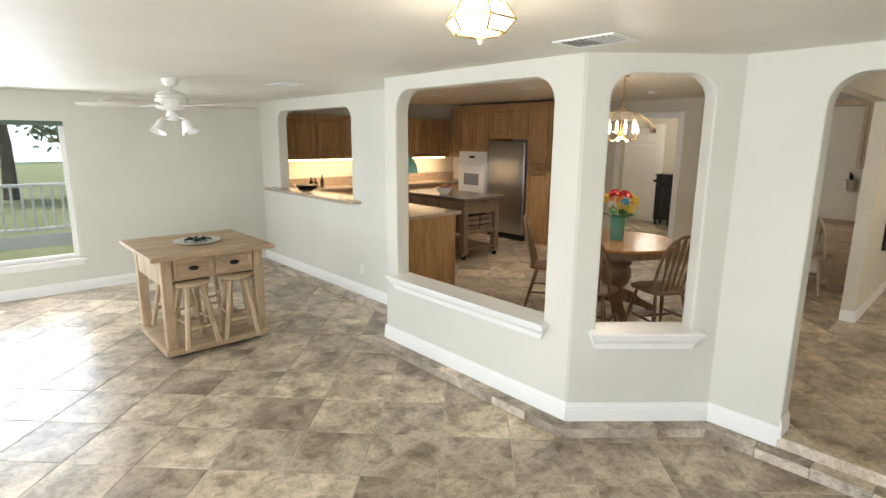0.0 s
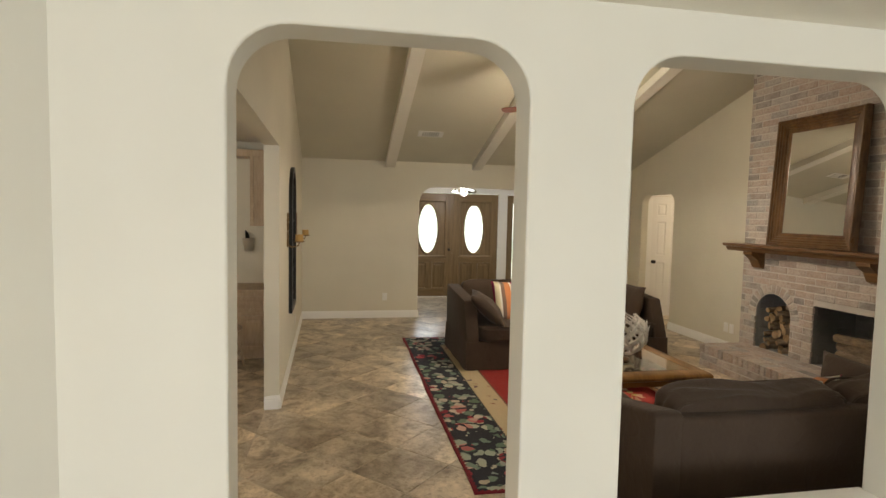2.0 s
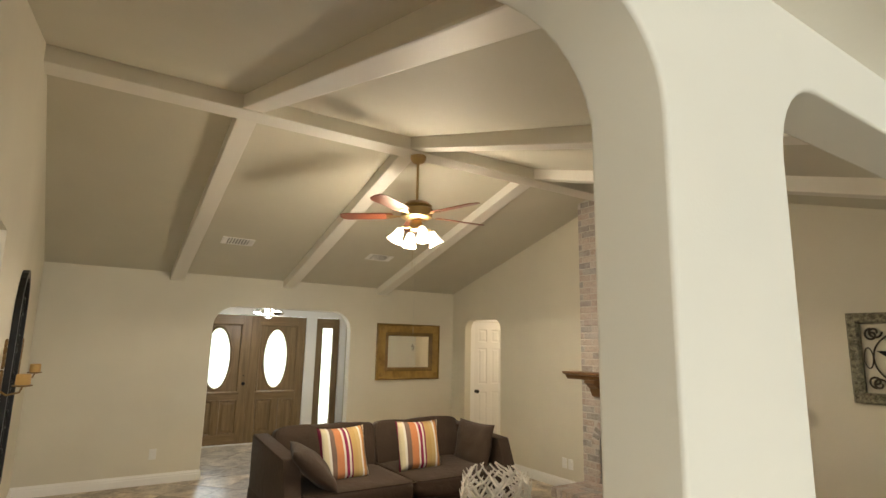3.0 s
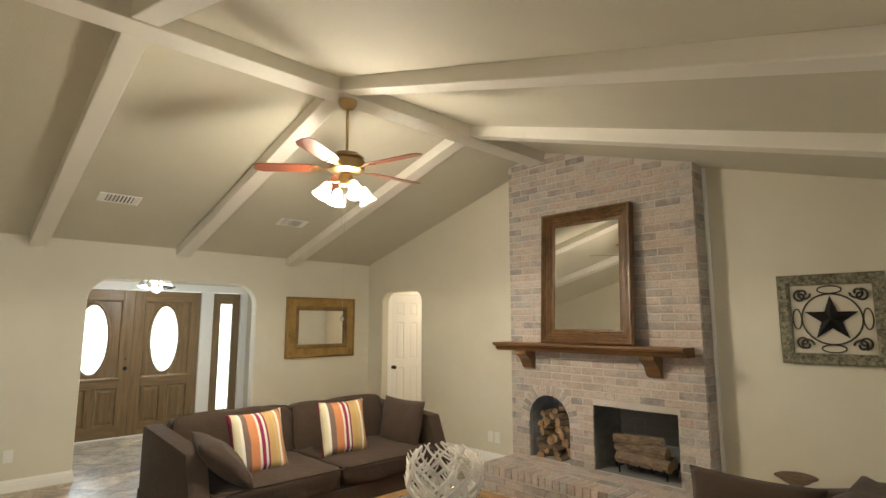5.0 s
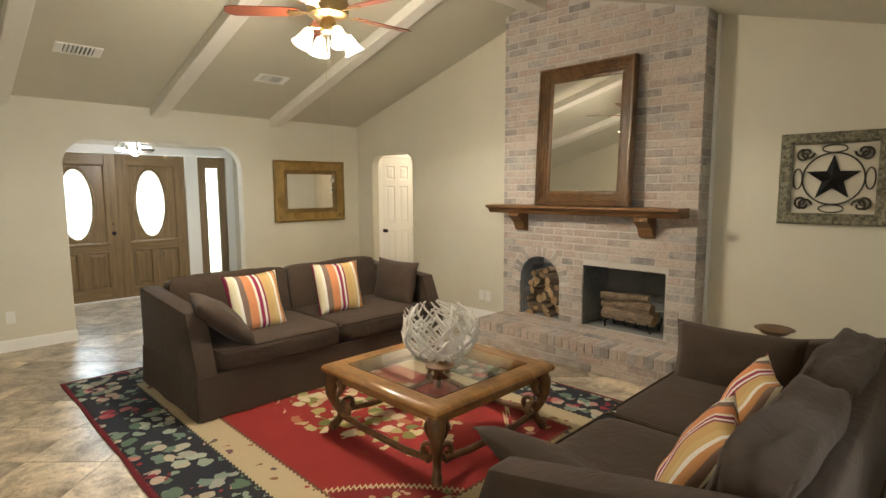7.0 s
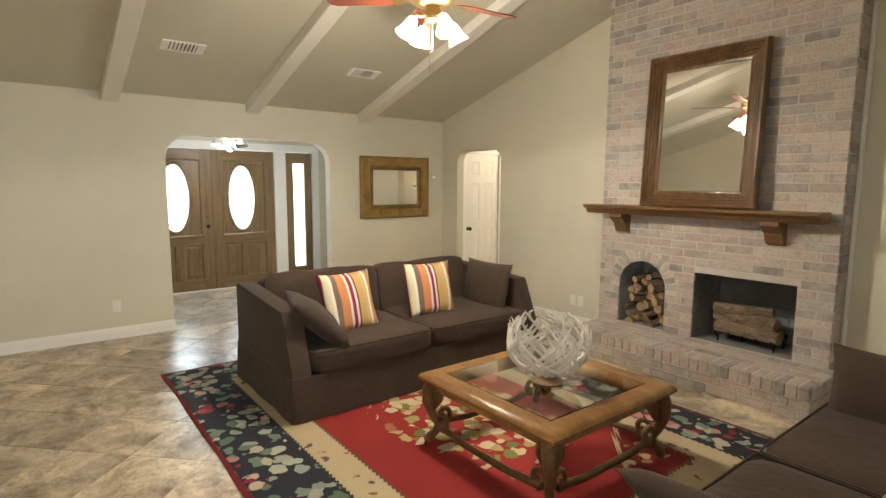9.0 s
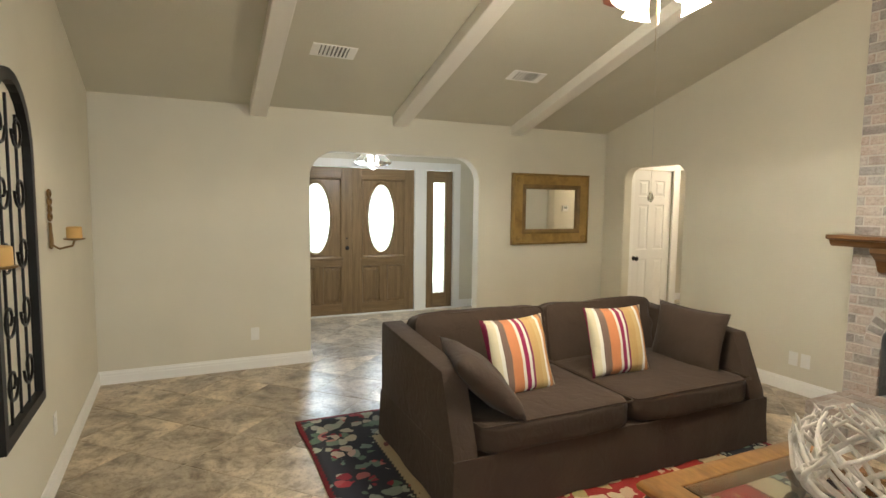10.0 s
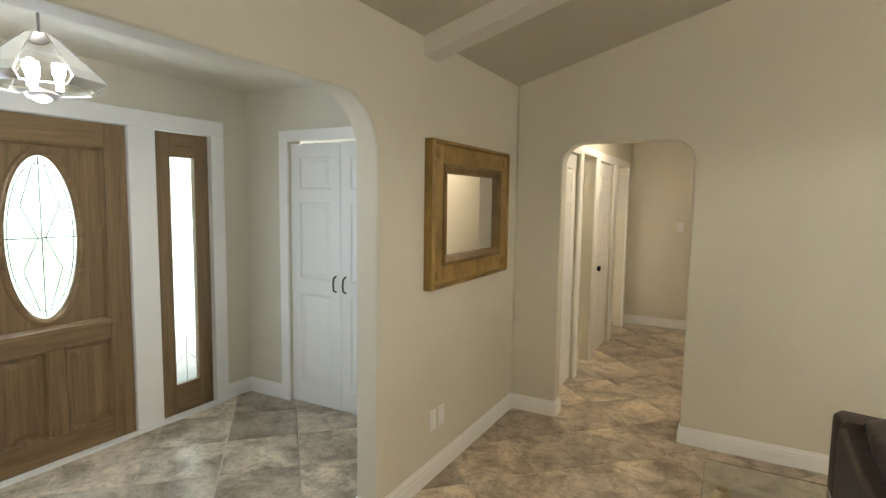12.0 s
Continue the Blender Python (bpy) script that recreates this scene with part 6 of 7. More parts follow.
for x0, x1 in ((4.4, 6.0), (6.55, 8.0)):
    g = single("under_cabinet_light", bm_box(x0 + 0.05, x1 - 0.05, 8.50, 8.56, 1.395, 1.418, 0.004, 1), GLOW, "lit warm strip lamp under the wall cabinets", "lamp", group="under-cabinet lights")
    lamp("under_cabinet_glow", "AREA", ((x0 + x1) / 2, 8.53, 1.39), 9, (1.0, 0.72, 0.42), x1 - x0 - 0.2, 0.06, ((x0 + x1) / 2, 8.54, 0.9))
single("kitchen_countertop", bm_box(4.78, 8.41, 8.10, 8.745, 0.90, 0.94, 0.006, 2), GRANITE, "speckled tan granite countertop along the wall", "countertop")
single("granite_backsplash", bm_box(4.0, 8.41, 8.72, 8.748, 0.941, 1.09, 0.003, 1), GRANITE, "speckled granite upstand above the countertop", "backsplash")
# peninsula along the pass-through wall
cabinet((4.77, 4.80, 0), 90, 3.3, 0.77, 0.90, [(0.12, 0.70), (0.72, 0.88)], 5, "golden oak peninsula base cabinets under granite").matrix_world = pose(4.77, 4.82, 0, 0, 0, 90)
single("peninsula_end_panel", bm_box(4.0, 4.775, 4.79, 4.815, 0.0, 0.90, 0.003, 1), OAK, "golden oak end panel of the peninsula", "panel")
single("peninsula_countertop", bm_box(3.995, 4.82, 4.74, 8.095, 0.901, 0.941, 0.008, 3), GRANITE, "speckled tan granite peninsula countertop", "countertop")
single("pass_through_ledge", bm_box(3.70, 4.03, 5.42, 7.72, 1.031, 1.066, 0.008, 3), GRANITE, "speckled granite bar ledge in the pass-through", "countertop")
fc = thing("faucet", "chrome gooseneck kitchen faucet at the sink", "faucet", (4.30, 6.25, 0.941))
part("base", bm_lathe([(0.03, 0), (0.03, 0.02), (0.016, 0.04), (0.014, 0.12)], 16), STEEL, fc, smooth=50)
part("spout", bm_tube([(0, 0, 0.1), (0, 0, 0.28), (0.03, 0, 0.36), (0.09, 0, 0.385), (0.15, 0, 0.35), (0.165, 0, 0.28)], 0.012, 10), STEEL, fc, smooth=60)
part("lever", bm_tube([(0, -0.02, 0.06), (0, -0.08, 0.10)], 0.007), STEEL, fc, smooth=60)
gb = single("glass_bowl", bm_lathe([(0.05, 0), (0.10, 0.03), (0.15, 0.09), (0.155, 0.095), (0.143, 0.09), (0.09, 0.036), (0.0, 0.012)], 28), GLASS, "clear glass bowl on the granite ledge", "bowl", (3.86, 6.75, 1.067), smooth=60)
for k, (x, y, h) in enumerate(((4.9, 8.55, 0.16), (5.02, 8.6, 0.13), (5.12, 8.56, 0.19))):
    b = thing("oil_bottle", "small dark glass bottle on the counter", "bottle", (x, y, 0.941), group="counter bottles")
    part("body", bm_lathe([(0.03, 0), (0.032, 0.01), (0.032, h * 0.6), (0.012, h * 0.75), (0.011, h)], 14), mat("dark_bottle_%d" % k, (0.03, 0.02, 0.015), 0.15), b, smooth=50)
    part("cap", bm_lathe([(0.013, h), (0.013, h + 0.015)], 12), BLACK, b)
bk = single("wicker_basket", bm_lathe([(0.08, 0), (0.11, 0.04), (0.12, 0.10), (0.10, 0.10), (0.0, 0.02)], 18), RUSTIC, "small brown basket on top of the cabinets", "basket", (6.9, 8.56, 2.161), smooth=60)
# island
il = thing("kitchen_island", "weathered wooden rolling kitchen island with slatted crates", "island", (5.82, 5.72, 0))
W, D = 0.76, 1.50
part("top", bm_box(-0.05, W + 0.05, -0.05, D + 0.05, 0.885, 0.935, 0.006, 2), ISLTOP, il, "dark smooth island top")
for x in (0, W - 0.09):
    for y in (0, D - 0.09):
        lg = part("leg", bm_box(x, x + 0.09, y, y + 0.09, 0.09, 0.885, 0.006, 2), ISL, il)
        part("caster", bm_lathe([(0.035, -0.014), (0.035, 0.014)], 14, None, Matrix.Translation((x + 0.045, y + 0.045, 0.036)) @ Matrix.Rotation(radians(90), 4, "Y")), BLACK, lg, "black rubber caster")
        part("caster_fork", bm_box(x + 0.03, x + 0.06, y + 0.03, y + 0.06, 0.05, 0.092), STEEL, lg)
for y in (0.01, D - 0.04):
    part("apron", bm_box(0.09, W - 0.09, y, y + 0.03, 0.69, 0.885, 0.004, 1), ISL, il)
    part("rail", bm_box(0.09, W - 0.09, y, y + 0.03, 0.38, 0.44, 0.004, 1), ISL, il)
for x in (0.01, W - 0.04):
    part("side_apron", bm_box(x, x + 0.03, 0.09, D - 0.09, 0.69, 0.885, 0.004, 1), ISL, il)
part("middle_shelf", bm_box(0.02, W - 0.02, 0.04, D - 0.04, 0.405, 0.43, 0.003, 1), ISL, il)
for k in range(5):
    part("shelf_slat", bm_box(0.02 + k * 0.146, 0.155 + k * 0.146, 0.02, D - 0.02, 0.14, 0.162, 0.003, 1), ISL, il)
for k in range(2):
    cr = thing("wooden_crate", "weathered slatted wooden crate on the island shelf", "crate", (5.82 + 0.105 + k * 0.285, 5.76, 0.432), group="island crates")
    for z in (0.01, 0.085, 0.16):
        for y in (0, 0.5):
            part("slat", bm_box(0, 0.265, y, y + 0.012, z, z + 0.058, 0.003, 1), ISL, cr)
        for x in (0.0, 0.253):
            part("side_slat", bm_box(x, x + 0.012, 0.012, 0.5, z, z + 0.058, 0.003, 1), ISL, cr)
    part("bottom", bm_box(0.012, 0.253, 0.012, 0.5, 0.0, 0.012), ISL, cr)
fb = thing("fruit_bowl", "white ceramic bowl with red and purple fruit", "bowl", (6.0, 6.35, 0.936))
part("bowl", bm_lathe([(0.06, 0), (0.065, 0.01), (0.11, 0.06), (0.135, 0.105), (0.14, 0.11), (0.128, 0.106), (0.10, 0.062), (0.0, 0.03)], 26), ENAMEL, fb, smooth=60)
for k in range(6):
    a = k * 1.05
    r = 0.06 if k < 5 else 0.0
    m = mat("fruit_%d" % k, ((0.25, 0.02, 0.03), (0.12, 0.03, 0.10), (0.45, 0.20, 0.03))[k % 3], 0.35)
    part("fruit", bm_lathe([(0.004, -0.036), (0.026, -0.028), (0.038, 0), (0.03, 0.024), (0.008, 0.032)], 14, None, Matrix.Translation((r * math.cos(a), r * math.sin(a), 0.10 if k < 5 else 0.13))), m, fb, smooth=80)
tp = thing("stained_glass_pendant", "teal and white stained glass pendant lamp", "lamp", (4.97, 5.97, 2.44))
part("chain", bm_tube([(0, 0, 0), (0, 0, -0.88)], 0.004, 6), BLACK, tp)
part("shade", bm_lathe([(0.03, -0.88), (0.07, -0.91), (0.125, -1.00), (0.15, -1.12), (0.142, -1.12), (0.118, -1.005), (0.065, -0.92), (0.03, -0.89)], 12, None, None, False), mat("teal_glass", (0.18, 0.42, 0.36), 0.25), tp, "teal glass shade")
for x, y in ((6.05, 6.6), (6.1, 4.85)):
    c = thing("recessed_light", "lit round recessed ceiling light", "lamp", (x, y, 2.44), group="recessed ceiling lights")
    part("ring", bm_lathe([(0.075, -0.006), (0.10, -0.005), (0.105, 0.0)], 28), TRIM, c)
    part("lens", bm_lathe([(0.001, -0.0045), (0.074, -0.004)], 28, cap=False), mat("lit_can_lens", (1, 1, 1), 0.5, emit=(1, 0.92, 0.8), power=16), c)
    lamp("can_light", "SPOT", (x, y, 2.40), 66, (1.0, 0.89, 0.74), 0.06, target=(x, y, 0)).data.spot_size = radians(120)


# dining table and chairs
DTOP = wood("polished_oak_tabletop", (0.24, 0.10, 0.03), (0.46, 0.23, 0.08), (0.15, 1, 1), 0.22, coat=0.4)
DLEG = wood("brown_oak_turnings", (0.085, 0.045, 0.020), (0.235, 0.14, 0.068), (1, 1, 0.2), 0.4)
DX, DY = 5.47, 3.05
dt = thing("dining_table", "round oak pedestal dining table", "table", (DX, DY, 0))
part("tabletop", bm_lathe([(0.595, 0.725), (0.615, 0.735), (0.62, 0.752), (0.61, 0.765), (0.001, 0.765)], 56), DTOP, dt, smooth=40)
part("apron", bm_lathe([(0.54, 0.655), (0.545, 0.66), (0.545, 0.724), (0.5, 0.724)], 48), DLEG, dt, smooth=40)
part("pedestal", bm_lathe([(0.13, 0.12), (0.15, 0.16), (0.10, 0.20), (0.115, 0.22), (0.095, 0.25), (0.14, 0.30), (0.17, 0.38), (0.16, 0.46), (0.13, 0.50), (0.165, 0.515), (0.165, 0.535), (0.15, 0.545), (0.165, 0.56), (0.165, 0.58), (0.20, 0.60), (0.22, 0.655)], 28), DLEG, dt, smooth=50)
for k in range(4):
    ft = part("foot", bm_prism([(0.10, 0.10), (0.10, 0.24), (0.20, 0.20), (0.30, 0.12), (0.40, 0.075), (0.44, 0.045), (0.43, 0.0), (0.36, 0.0), (0.33, 0.03), (0.22, 0.06)], 0.07, None, Matrix.Translation((0, -0.035, 0)), 0.008), DLEG, dt)
    ft.matrix_basis = pose(0, 0, 0, 0, 0, 45 + 90 * k)


def windsor_chair(where, turn, label, m, arrow=True):
    """Bow-back chair facing -y in its own axes."""
    c = thing("dining_chair", label, "chair", where, turn)
    seat = bm_cushion(0.44, 0.43, 0.042, -0.006, 4.0, 7, 0.0)
    for v in seat.verts:
        if v.co.y > 0:
            v.co.x *= 1 - 0.55 * v.co.y
    part("seat", seat, m, c, smooth=60, at=(0, 0, 0.435))
    for sx in (-1, 1):
        for sy in (-1, 1):
            p0, p1 = Vector((sx * 0.14, sy * 0.13, 0.42)), Vector((sx * 0.215, sy * 0.21 + (0.03 if sy > 0 else 0), 0.0))
            part("leg", bm_tube([p0.lerp(p1, u) for u in (0, 0.12, 0.3, 0.45, 0.5, 0.55, 0.8, 0.94, 1)], 0.016, 10, None, [0.013, 0.016, 0.020, 0.017, 0.021, 0.017, 0.015, 0.011, 0.013]), m, c, smooth=60)
        part("side_stretcher", bm_tube([(sx * 0.185, -0.175, 0.17), (sx * 0.187, 0.0, 0.17), (sx * 0.19, 0.195, 0.17)], 0.01, 8, None, [0.008, 0.014, 0.008]), m, c, smooth=60)
    part("cross_stretcher", bm_tube([(-0.187, 0.0, 0.17), (0, 0, 0.17), (0.187, 0, 0.17)], 0.01, 8, None, [0.008, 0.014, 0.008]), m, c, smooth=60)
    hoop = []
    for k in range(21):
        a = math.pi * k / 20
        x = 0.205 * math.cos(a)
        z = 0.45 + 0.52 * math.sin(a) ** 0.62
        hoop.append((x * (1 + 0.12 * math.sin(a)), 0.165 + (z - 0.45) * 0.25, z))
    part("back_bow", bm_tube(hoop, 0.014, 8), m, c, smooth=60)
    for k in range(5 if arrow else 7):
        n = 5 if arrow else 7
        x = (k - (n - 1) / 2) * (0.068 if arrow else 0.048)
        top_z = 0.45 + 0.52 * max(0.0, 1 - (x / 0.23) ** 2) ** 0.31
        P0, P1 = Vector((x * 0.8, 0.165, 0.45)), Vector((x, 0.165 + (top_z - 0.45) * 0.25, top_z))
        if arrow:
            o = bmesh.new()
            L = (P1 - P0).length
            wd = [(0, 0.008), (0.45 * L, 0.010), (0.62 * L, 0.021), (0.82 * L, 0.023), (0.97 * L, 0.010), (L, 0.008)]
            bm_prism([(-w_, z) for z, w_ in wd] + [(w_, z) for z, w_ in wd[::-1]], 0.010, o)
            sp = part("back_slat", o, m, c)
            sp.matrix_basis = Matrix.Translation(P0) @ (P1 - P0).to_track_quat("Z", "Y").to_matrix().to_4x4()
        else:
            part("spindle", bm_tube([P0, P0.lerp(P1, 0.5), P1], 0.007, 8, None, [0.006, 0.009, 0.006]), m, c, smooth=60)
    return c


_cl = "brown oak arrow-back dining chair at the round table"
for x, y in ((4.63, 2.80), (5.15, 2.40), (5.10, 3.62), (6.14, 3.80)):
    a = math.degrees(math.atan2(DY - y, DX - x))
    tagged(windsor_chair((x, y, 0.0), a + 90, _cl, DLEG), group="chairs round the table")
vs = thing("flower_vase", "green ribbed glass vase of bright artificial flowers", "vase", (DX - 0.02, DY + 0.0, 0.766))
VG = mat("green_ribbed_glass", (0.10, 0.26, 0.19), 0.15)
bm = bmesh.new()
own = bm_lathe([(0.060, 0), (0.068, 0.01), (0.070, 0.12), (0.074, 0.22), (0.080, 0.245), (0.072, 0.245), (0.062, 0.02), (0.001, 0.02)], 32)
for v in own.verts:
    r = math.hypot(v.co.x, v.co.y)
    if r > 0.05:
        k = 1 + 0.03 * math.cos(8 * math.atan2(v.co.y, v.co.x) * 2)
        v.co.x *= k
        v.co.y *= k
part("vase", own, VG, vs, smooth=60)
LEAF = mat("flower_leaf_green", (0.05, 0.17, 0.035), 0.6)
PET = [mat("petal_" + n_, c, 0.6) for n_, c in (("red", (0.50, 0.02, 0.02)), ("orange", (0.70, 0.24, 0.04)), ("yellow", (0.75, 0.52, 0.08)), ("white", (0.80, 0.74, 0.66)), ("blue", (0.08, 0.30, 0.50)), ("peach", (0.75, 0.42, 0.25)))]
rf = random.Random(5)


def bm_flower(r):
    o = bmesh.new()
    for ring, (nn, tilt, sc) in enumerate(((7, 20, 1.0), (6, 45, 0.75), (5, 68, 0.5))):
        for k in range(nn):
            a = 6.283 * (k + 0.5 * ring) / nn
            M = Matrix.Rotation(a, 4, "Z") @ Matrix.Rotation(-radians(tilt), 4, "Y")
            L, w_ = r * sc, r * sc * 0.38
            q = [o.verts.new(M @ Vector(p)) for p in ((0.004, -w_ * 0.3, 0), (L * 0.6, -w_, 0.006), (L, 0, 0.0), (L * 0.6, w_, 0.006), (0.004, w_ * 0.3, 0), (L * 0.55, 0, -0.006))]
            for f in ((0, 1, 5), (1, 2, 5), (2, 3, 5), (3, 4, 5), (4, 0, 5)):
                o.faces.new([q[i] for i in f])
    return o


for k in range(30):
    a, e = rf.uniform(0, 6.283), rf.uniform(0.0, 1.25)
    r = 0.21 * math.sin(e) + 0.02
    x, y, z = r * math.cos(a) * 1.15, r * math.sin(a) * 1.15, 0.27 + 0.18 * math.cos(e) + rf.uniform(0, 0.03)
    c = 0 if e < 0.42 else rf.choice((1, 1, 2, 2, 3, 5, 4 if a > 2.5 and a < 4 else 3))
    f = part("flower", bm_flower(rf.uniform(0.046, 0.066)), PET[c], vs)
    f.matrix_basis = Matrix.Translation((x, y, z)) @ Vector((x, y, 0.10)).to_track_quat("Z", "Y").to_matrix().to_4x4()
for k in range(26):
    a, e = rf.uniform(0, 6.283), rf.uniform(0.5, 1.5)
    q, L = Vector((math.cos(a) * math.sin(e), math.sin(a) * math.sin(e), math.cos(e) * 0.7)), rf.uniform(0.16, 0.24)
    o = bmesh.new()
    side = q.cross(Vector((0, 0, 1))).normalized() * 0.022
    b0 = Vector((0, 0, 0.24))
    pts = [b0 + q * 0.05, b0 + q * L * 0.6 + side, b0 + q * L, b0 + q * L * 0.6 - side]
    vv = [o.verts.new(p) for p in pts] + [o.verts.new(b0 + q * L * 0.6 + Vector((0, 0, 0.012)))]
    for f in ((0, 1, 4), (1, 2, 4), (2, 3, 4), (3, 0, 4)):
        o.faces.new([vv[i] for i in f])
    part("leaf", o, LEAF, vs)
for k in range(8):
    a = k * 0.785
    part("stem", bm_tube([(0.02 * math.cos(a), 0.02 * math.sin(a), 0.03), (0.05 * math.cos(a), 0.05 * math.sin(a), 0.24), (0.09 * math.cos(a), 0.09 * math.sin(a), 0.33)], 0.003, 5), LEAF, vs)
# chandelier
PANE = mat("bevelled_lamp_glass", (0.97, 0.96, 0.92), 0.08)
nodes_of(PANE)[3].inputs["Transmission Weight"].default_value = 1.0
nodes_of(PANE)[3].inputs["IOR"].default_value = 1.2
CANDLE = mat("lit_candle_bulb", (1, 0.95, 0.85), 0.4, emit=(1.0, 0.80, 0.52), power=30)
GOLD = mat("polished_brass", (0.70, 0.48, 0.18), 0.2, 1.0)
ch = thing("chandelier", "brass chandelier with panelled glass shade and lit candles", "chandelier", (DX, DY + 0.05, 2.44))
part("canopy", bm_lathe([(0.02, -0.04), (0.05, -0.03), (0.06, 0)], 20), GOLD, ch, smooth=40)
for k in range(9):
    o = bm_tube([(0.012 * math.cos(a), 0, 0.02 * math.sin(a)) for a in [6.283 * j / 10 for j in range(11)]], 0.003, 6)
    part("chain_link", o, GOLD, ch, smooth=60).matrix_basis = pose(0, 0, -0.055 - k * 0.032, 0, 0, 90 * (k % 2))
part("stem", bm_lathe([(0.02, -0.64), (0.04, -0.62), (0.02, -0.58), (0.016, -0.42), (0.05, -0.40), (0.055, -0.375), (0.03, -0.36), (0.02, -0.34), (0.006, -0.33)], 20), GOLD, ch, smooth=40)
o = bmesh.new()
prof = [(0.06, -0.365), (0.17, -0.40), (0.265, -0.465), (0.33, -0.54), (0.34, -0.58), (0.334, -0.58), (0.324, -0.542), (0.26, -0.469), (0.168, -0.405), (0.06, -0.37)]
sh = part("shade", bm_lathe(prof, 12, None, None, False), PANE, ch, "clear panelled glass shade")
sh.visible_shadow = False
for k in range(12):
    a = 6.283 * k / 12
    part("shade_rib", bm_tube([(r * math.cos(a), r * math.sin(a), z + 0.001) for r, z in prof[:5]], 0.0018, 5), GOLD, sh)
for k in range(6):
    a = 60 * k + 15
    am = part("arm", bm_tube([(0.02, 0, -0.62), (0.08, 0, -0.665), (0.155, 0, -0.64), (0.165, 0, -0.585)], 0.006, 7), GOLD, ch, smooth=60)
    am.matrix_basis = pose(0, 0, 0, 0, 0, a)
    part("bulb", bm_lathe([(0.010, -0.585), (0.010, -0.54), (0.016, -0.52), (0.012, -0.49), (0.002, -0.465)], 12, None, Matrix.Translation((0.165, 0, 0))), CANDLE, am, "lit candle bulb", 60)
lamp("chandelier_light", "POINT", (DX, DY + 0.05, 2.44 - 0.72), 42, WARM, 0.12)
sd = thing("smoke_detector", "round white smoke detector on the ceiling", "smoke detector", (7.6, 3.9, 2.44))
part("body", bm_lathe([(0.05, -0.035), (0.065, -0.02), (0.068, 0)], 24), PLASTIC, sd, smooth=40)
# room beyond: black chest
cs = thing("tall_chest", "tall narrow black chest of drawers", "chest", (11.78, 5.66, 0), -90)
BLK = mat("black_painted_wood", (0.018, 0.018, 0.020), 0.4)
part("body", bm_box(0, 0.36, -0.30, 0, 0.12, 1.06, 0.006, 2), BLK, cs)
part("top", bm_box(-0.02, 0.38, -0.32, 0, 1.06, 1.085, 0.006, 2), BLK, cs)
for k in range(5):
    dr = part("drawer", bm_panel_door(0.32, 0.165, [(0.015, 0.305, 0.015, 0.15)], 0.016, 0.006), BLK, cs, at=(0.02, -0.318, 0.14 + k * 0.182))
    part("knob", bm_knob(), BRASS, dr, at=(0.16, 0, 0.08)).scale = (0.35, 0.35, 0.35)
for x in (0.04, 0.32):
    for y in (-0.27, -0.04):
        part("foot", bm_lathe([(0.02, 0), (0.032, 0.03), (0.02, 0.06), (0.035, 0.10), (0.03, 0.12)], 14), BLK, cs, smooth=50, at=(x, y, 0))
# hidden fill dome and lamp, added to brighten the room beyond
bl = thing("flush_ceiling_light", "unseen glowing dome added to brighten the room beyond", "lamp", (10.4, 5.2, 2.44))
part("dome", bm_lathe([(0.02, -0.09), (0.10, -0.075), (0.15, -0.03), (0.155, 0.0)], 24), mat("room_fill_glow", (1, 0.95, 0.85), 0.4, emit=(1.0, 0.86, 0.66), power=8), bl, smooth=60)
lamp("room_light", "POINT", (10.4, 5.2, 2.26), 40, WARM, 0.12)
# desk nook
dk = thing("built_in_desk", "pale oak built-in desk with drawers", "desk", (8.50, 1.50, 0))
part("top", bm_box(0.0, 0.59, 0, 1.75, 0.735, 0.77, 0.006, 2), PALEOAK, dk)
part("drawer_case", bm_box(0.03, 0.58, 0.02, 0.42, 0.0, 0.735, 0.004, 1), PALEOAK, dk)
for z0, h in ((0.10, 0.38), (0.52, 0.17)):
    dr = part("drawer", bm_panel_door(0.36, h, [(0.04, 0.32, 0.035, h - 0.035)], 0.018, 0.007), PALEOAK, dk)
    dr.matrix_basis = pose(0.012, 0.40, z0, 0, 0, -90)
part("knee_drawer", bm_box(0.03, 0.05, 0.45, 1.30, 0.62, 0.73, 0.004, 1), PALEOAK, dk)
part("drawer_case", bm_box(0.03, 0.58, 1.33, 1.73, 0.0, 0.735, 0.004, 1), PALEOAK, dk)
tagged(windsor_chair((8.02, 1.93, 0), 90, "light oak spindle-back chair drawn up to the desk", PALEOAK, False), "light oak spindle-back chair drawn up to the desk")
up = thing("desk_hutch", "oak wall cabinets joined by a top rail above the desk", "cabinet", (8.78, 1.50, 1.46))
part("cabinet_box", bm_box(0, 0.31, 0, 0.24, 0, 0.78, 0.004, 1), PALEOAK, up)
part("cabinet_box", bm_box(0, 0.31, 1.35, 1.75, 0, 0.78, 0.004, 1), OAK, up)
part("top_rail", bm_box(0, 0.31, 0, 1.75, 0.78, 0.86, 0.005, 2), PALEOAK, up)
part("trim", bm_box(-0.02, 0.0, 0.20, 0.24, 0.0, 0.78, 0.003, 1), PALEOAK, up)
pt = thing("wall_bucket", "small grey metal bucket hung on the wall", "bucket", (9.02, 1.80, 1.16))
part("bucket", bm_lathe([(0.045, 0), (0.07, 0.15), (0.066, 0.15), (0.04, 0.008)], 18), CHROME, pt, smooth=50)
part("plant", bm_tube([(0, 0, 0.1), (0.01, 0.02, 0.2), (0.03, 0.04, 0.24)], 0.015, 6, None, [0.03, 0.02, 0.004]), BLACK, pt, smooth=60)
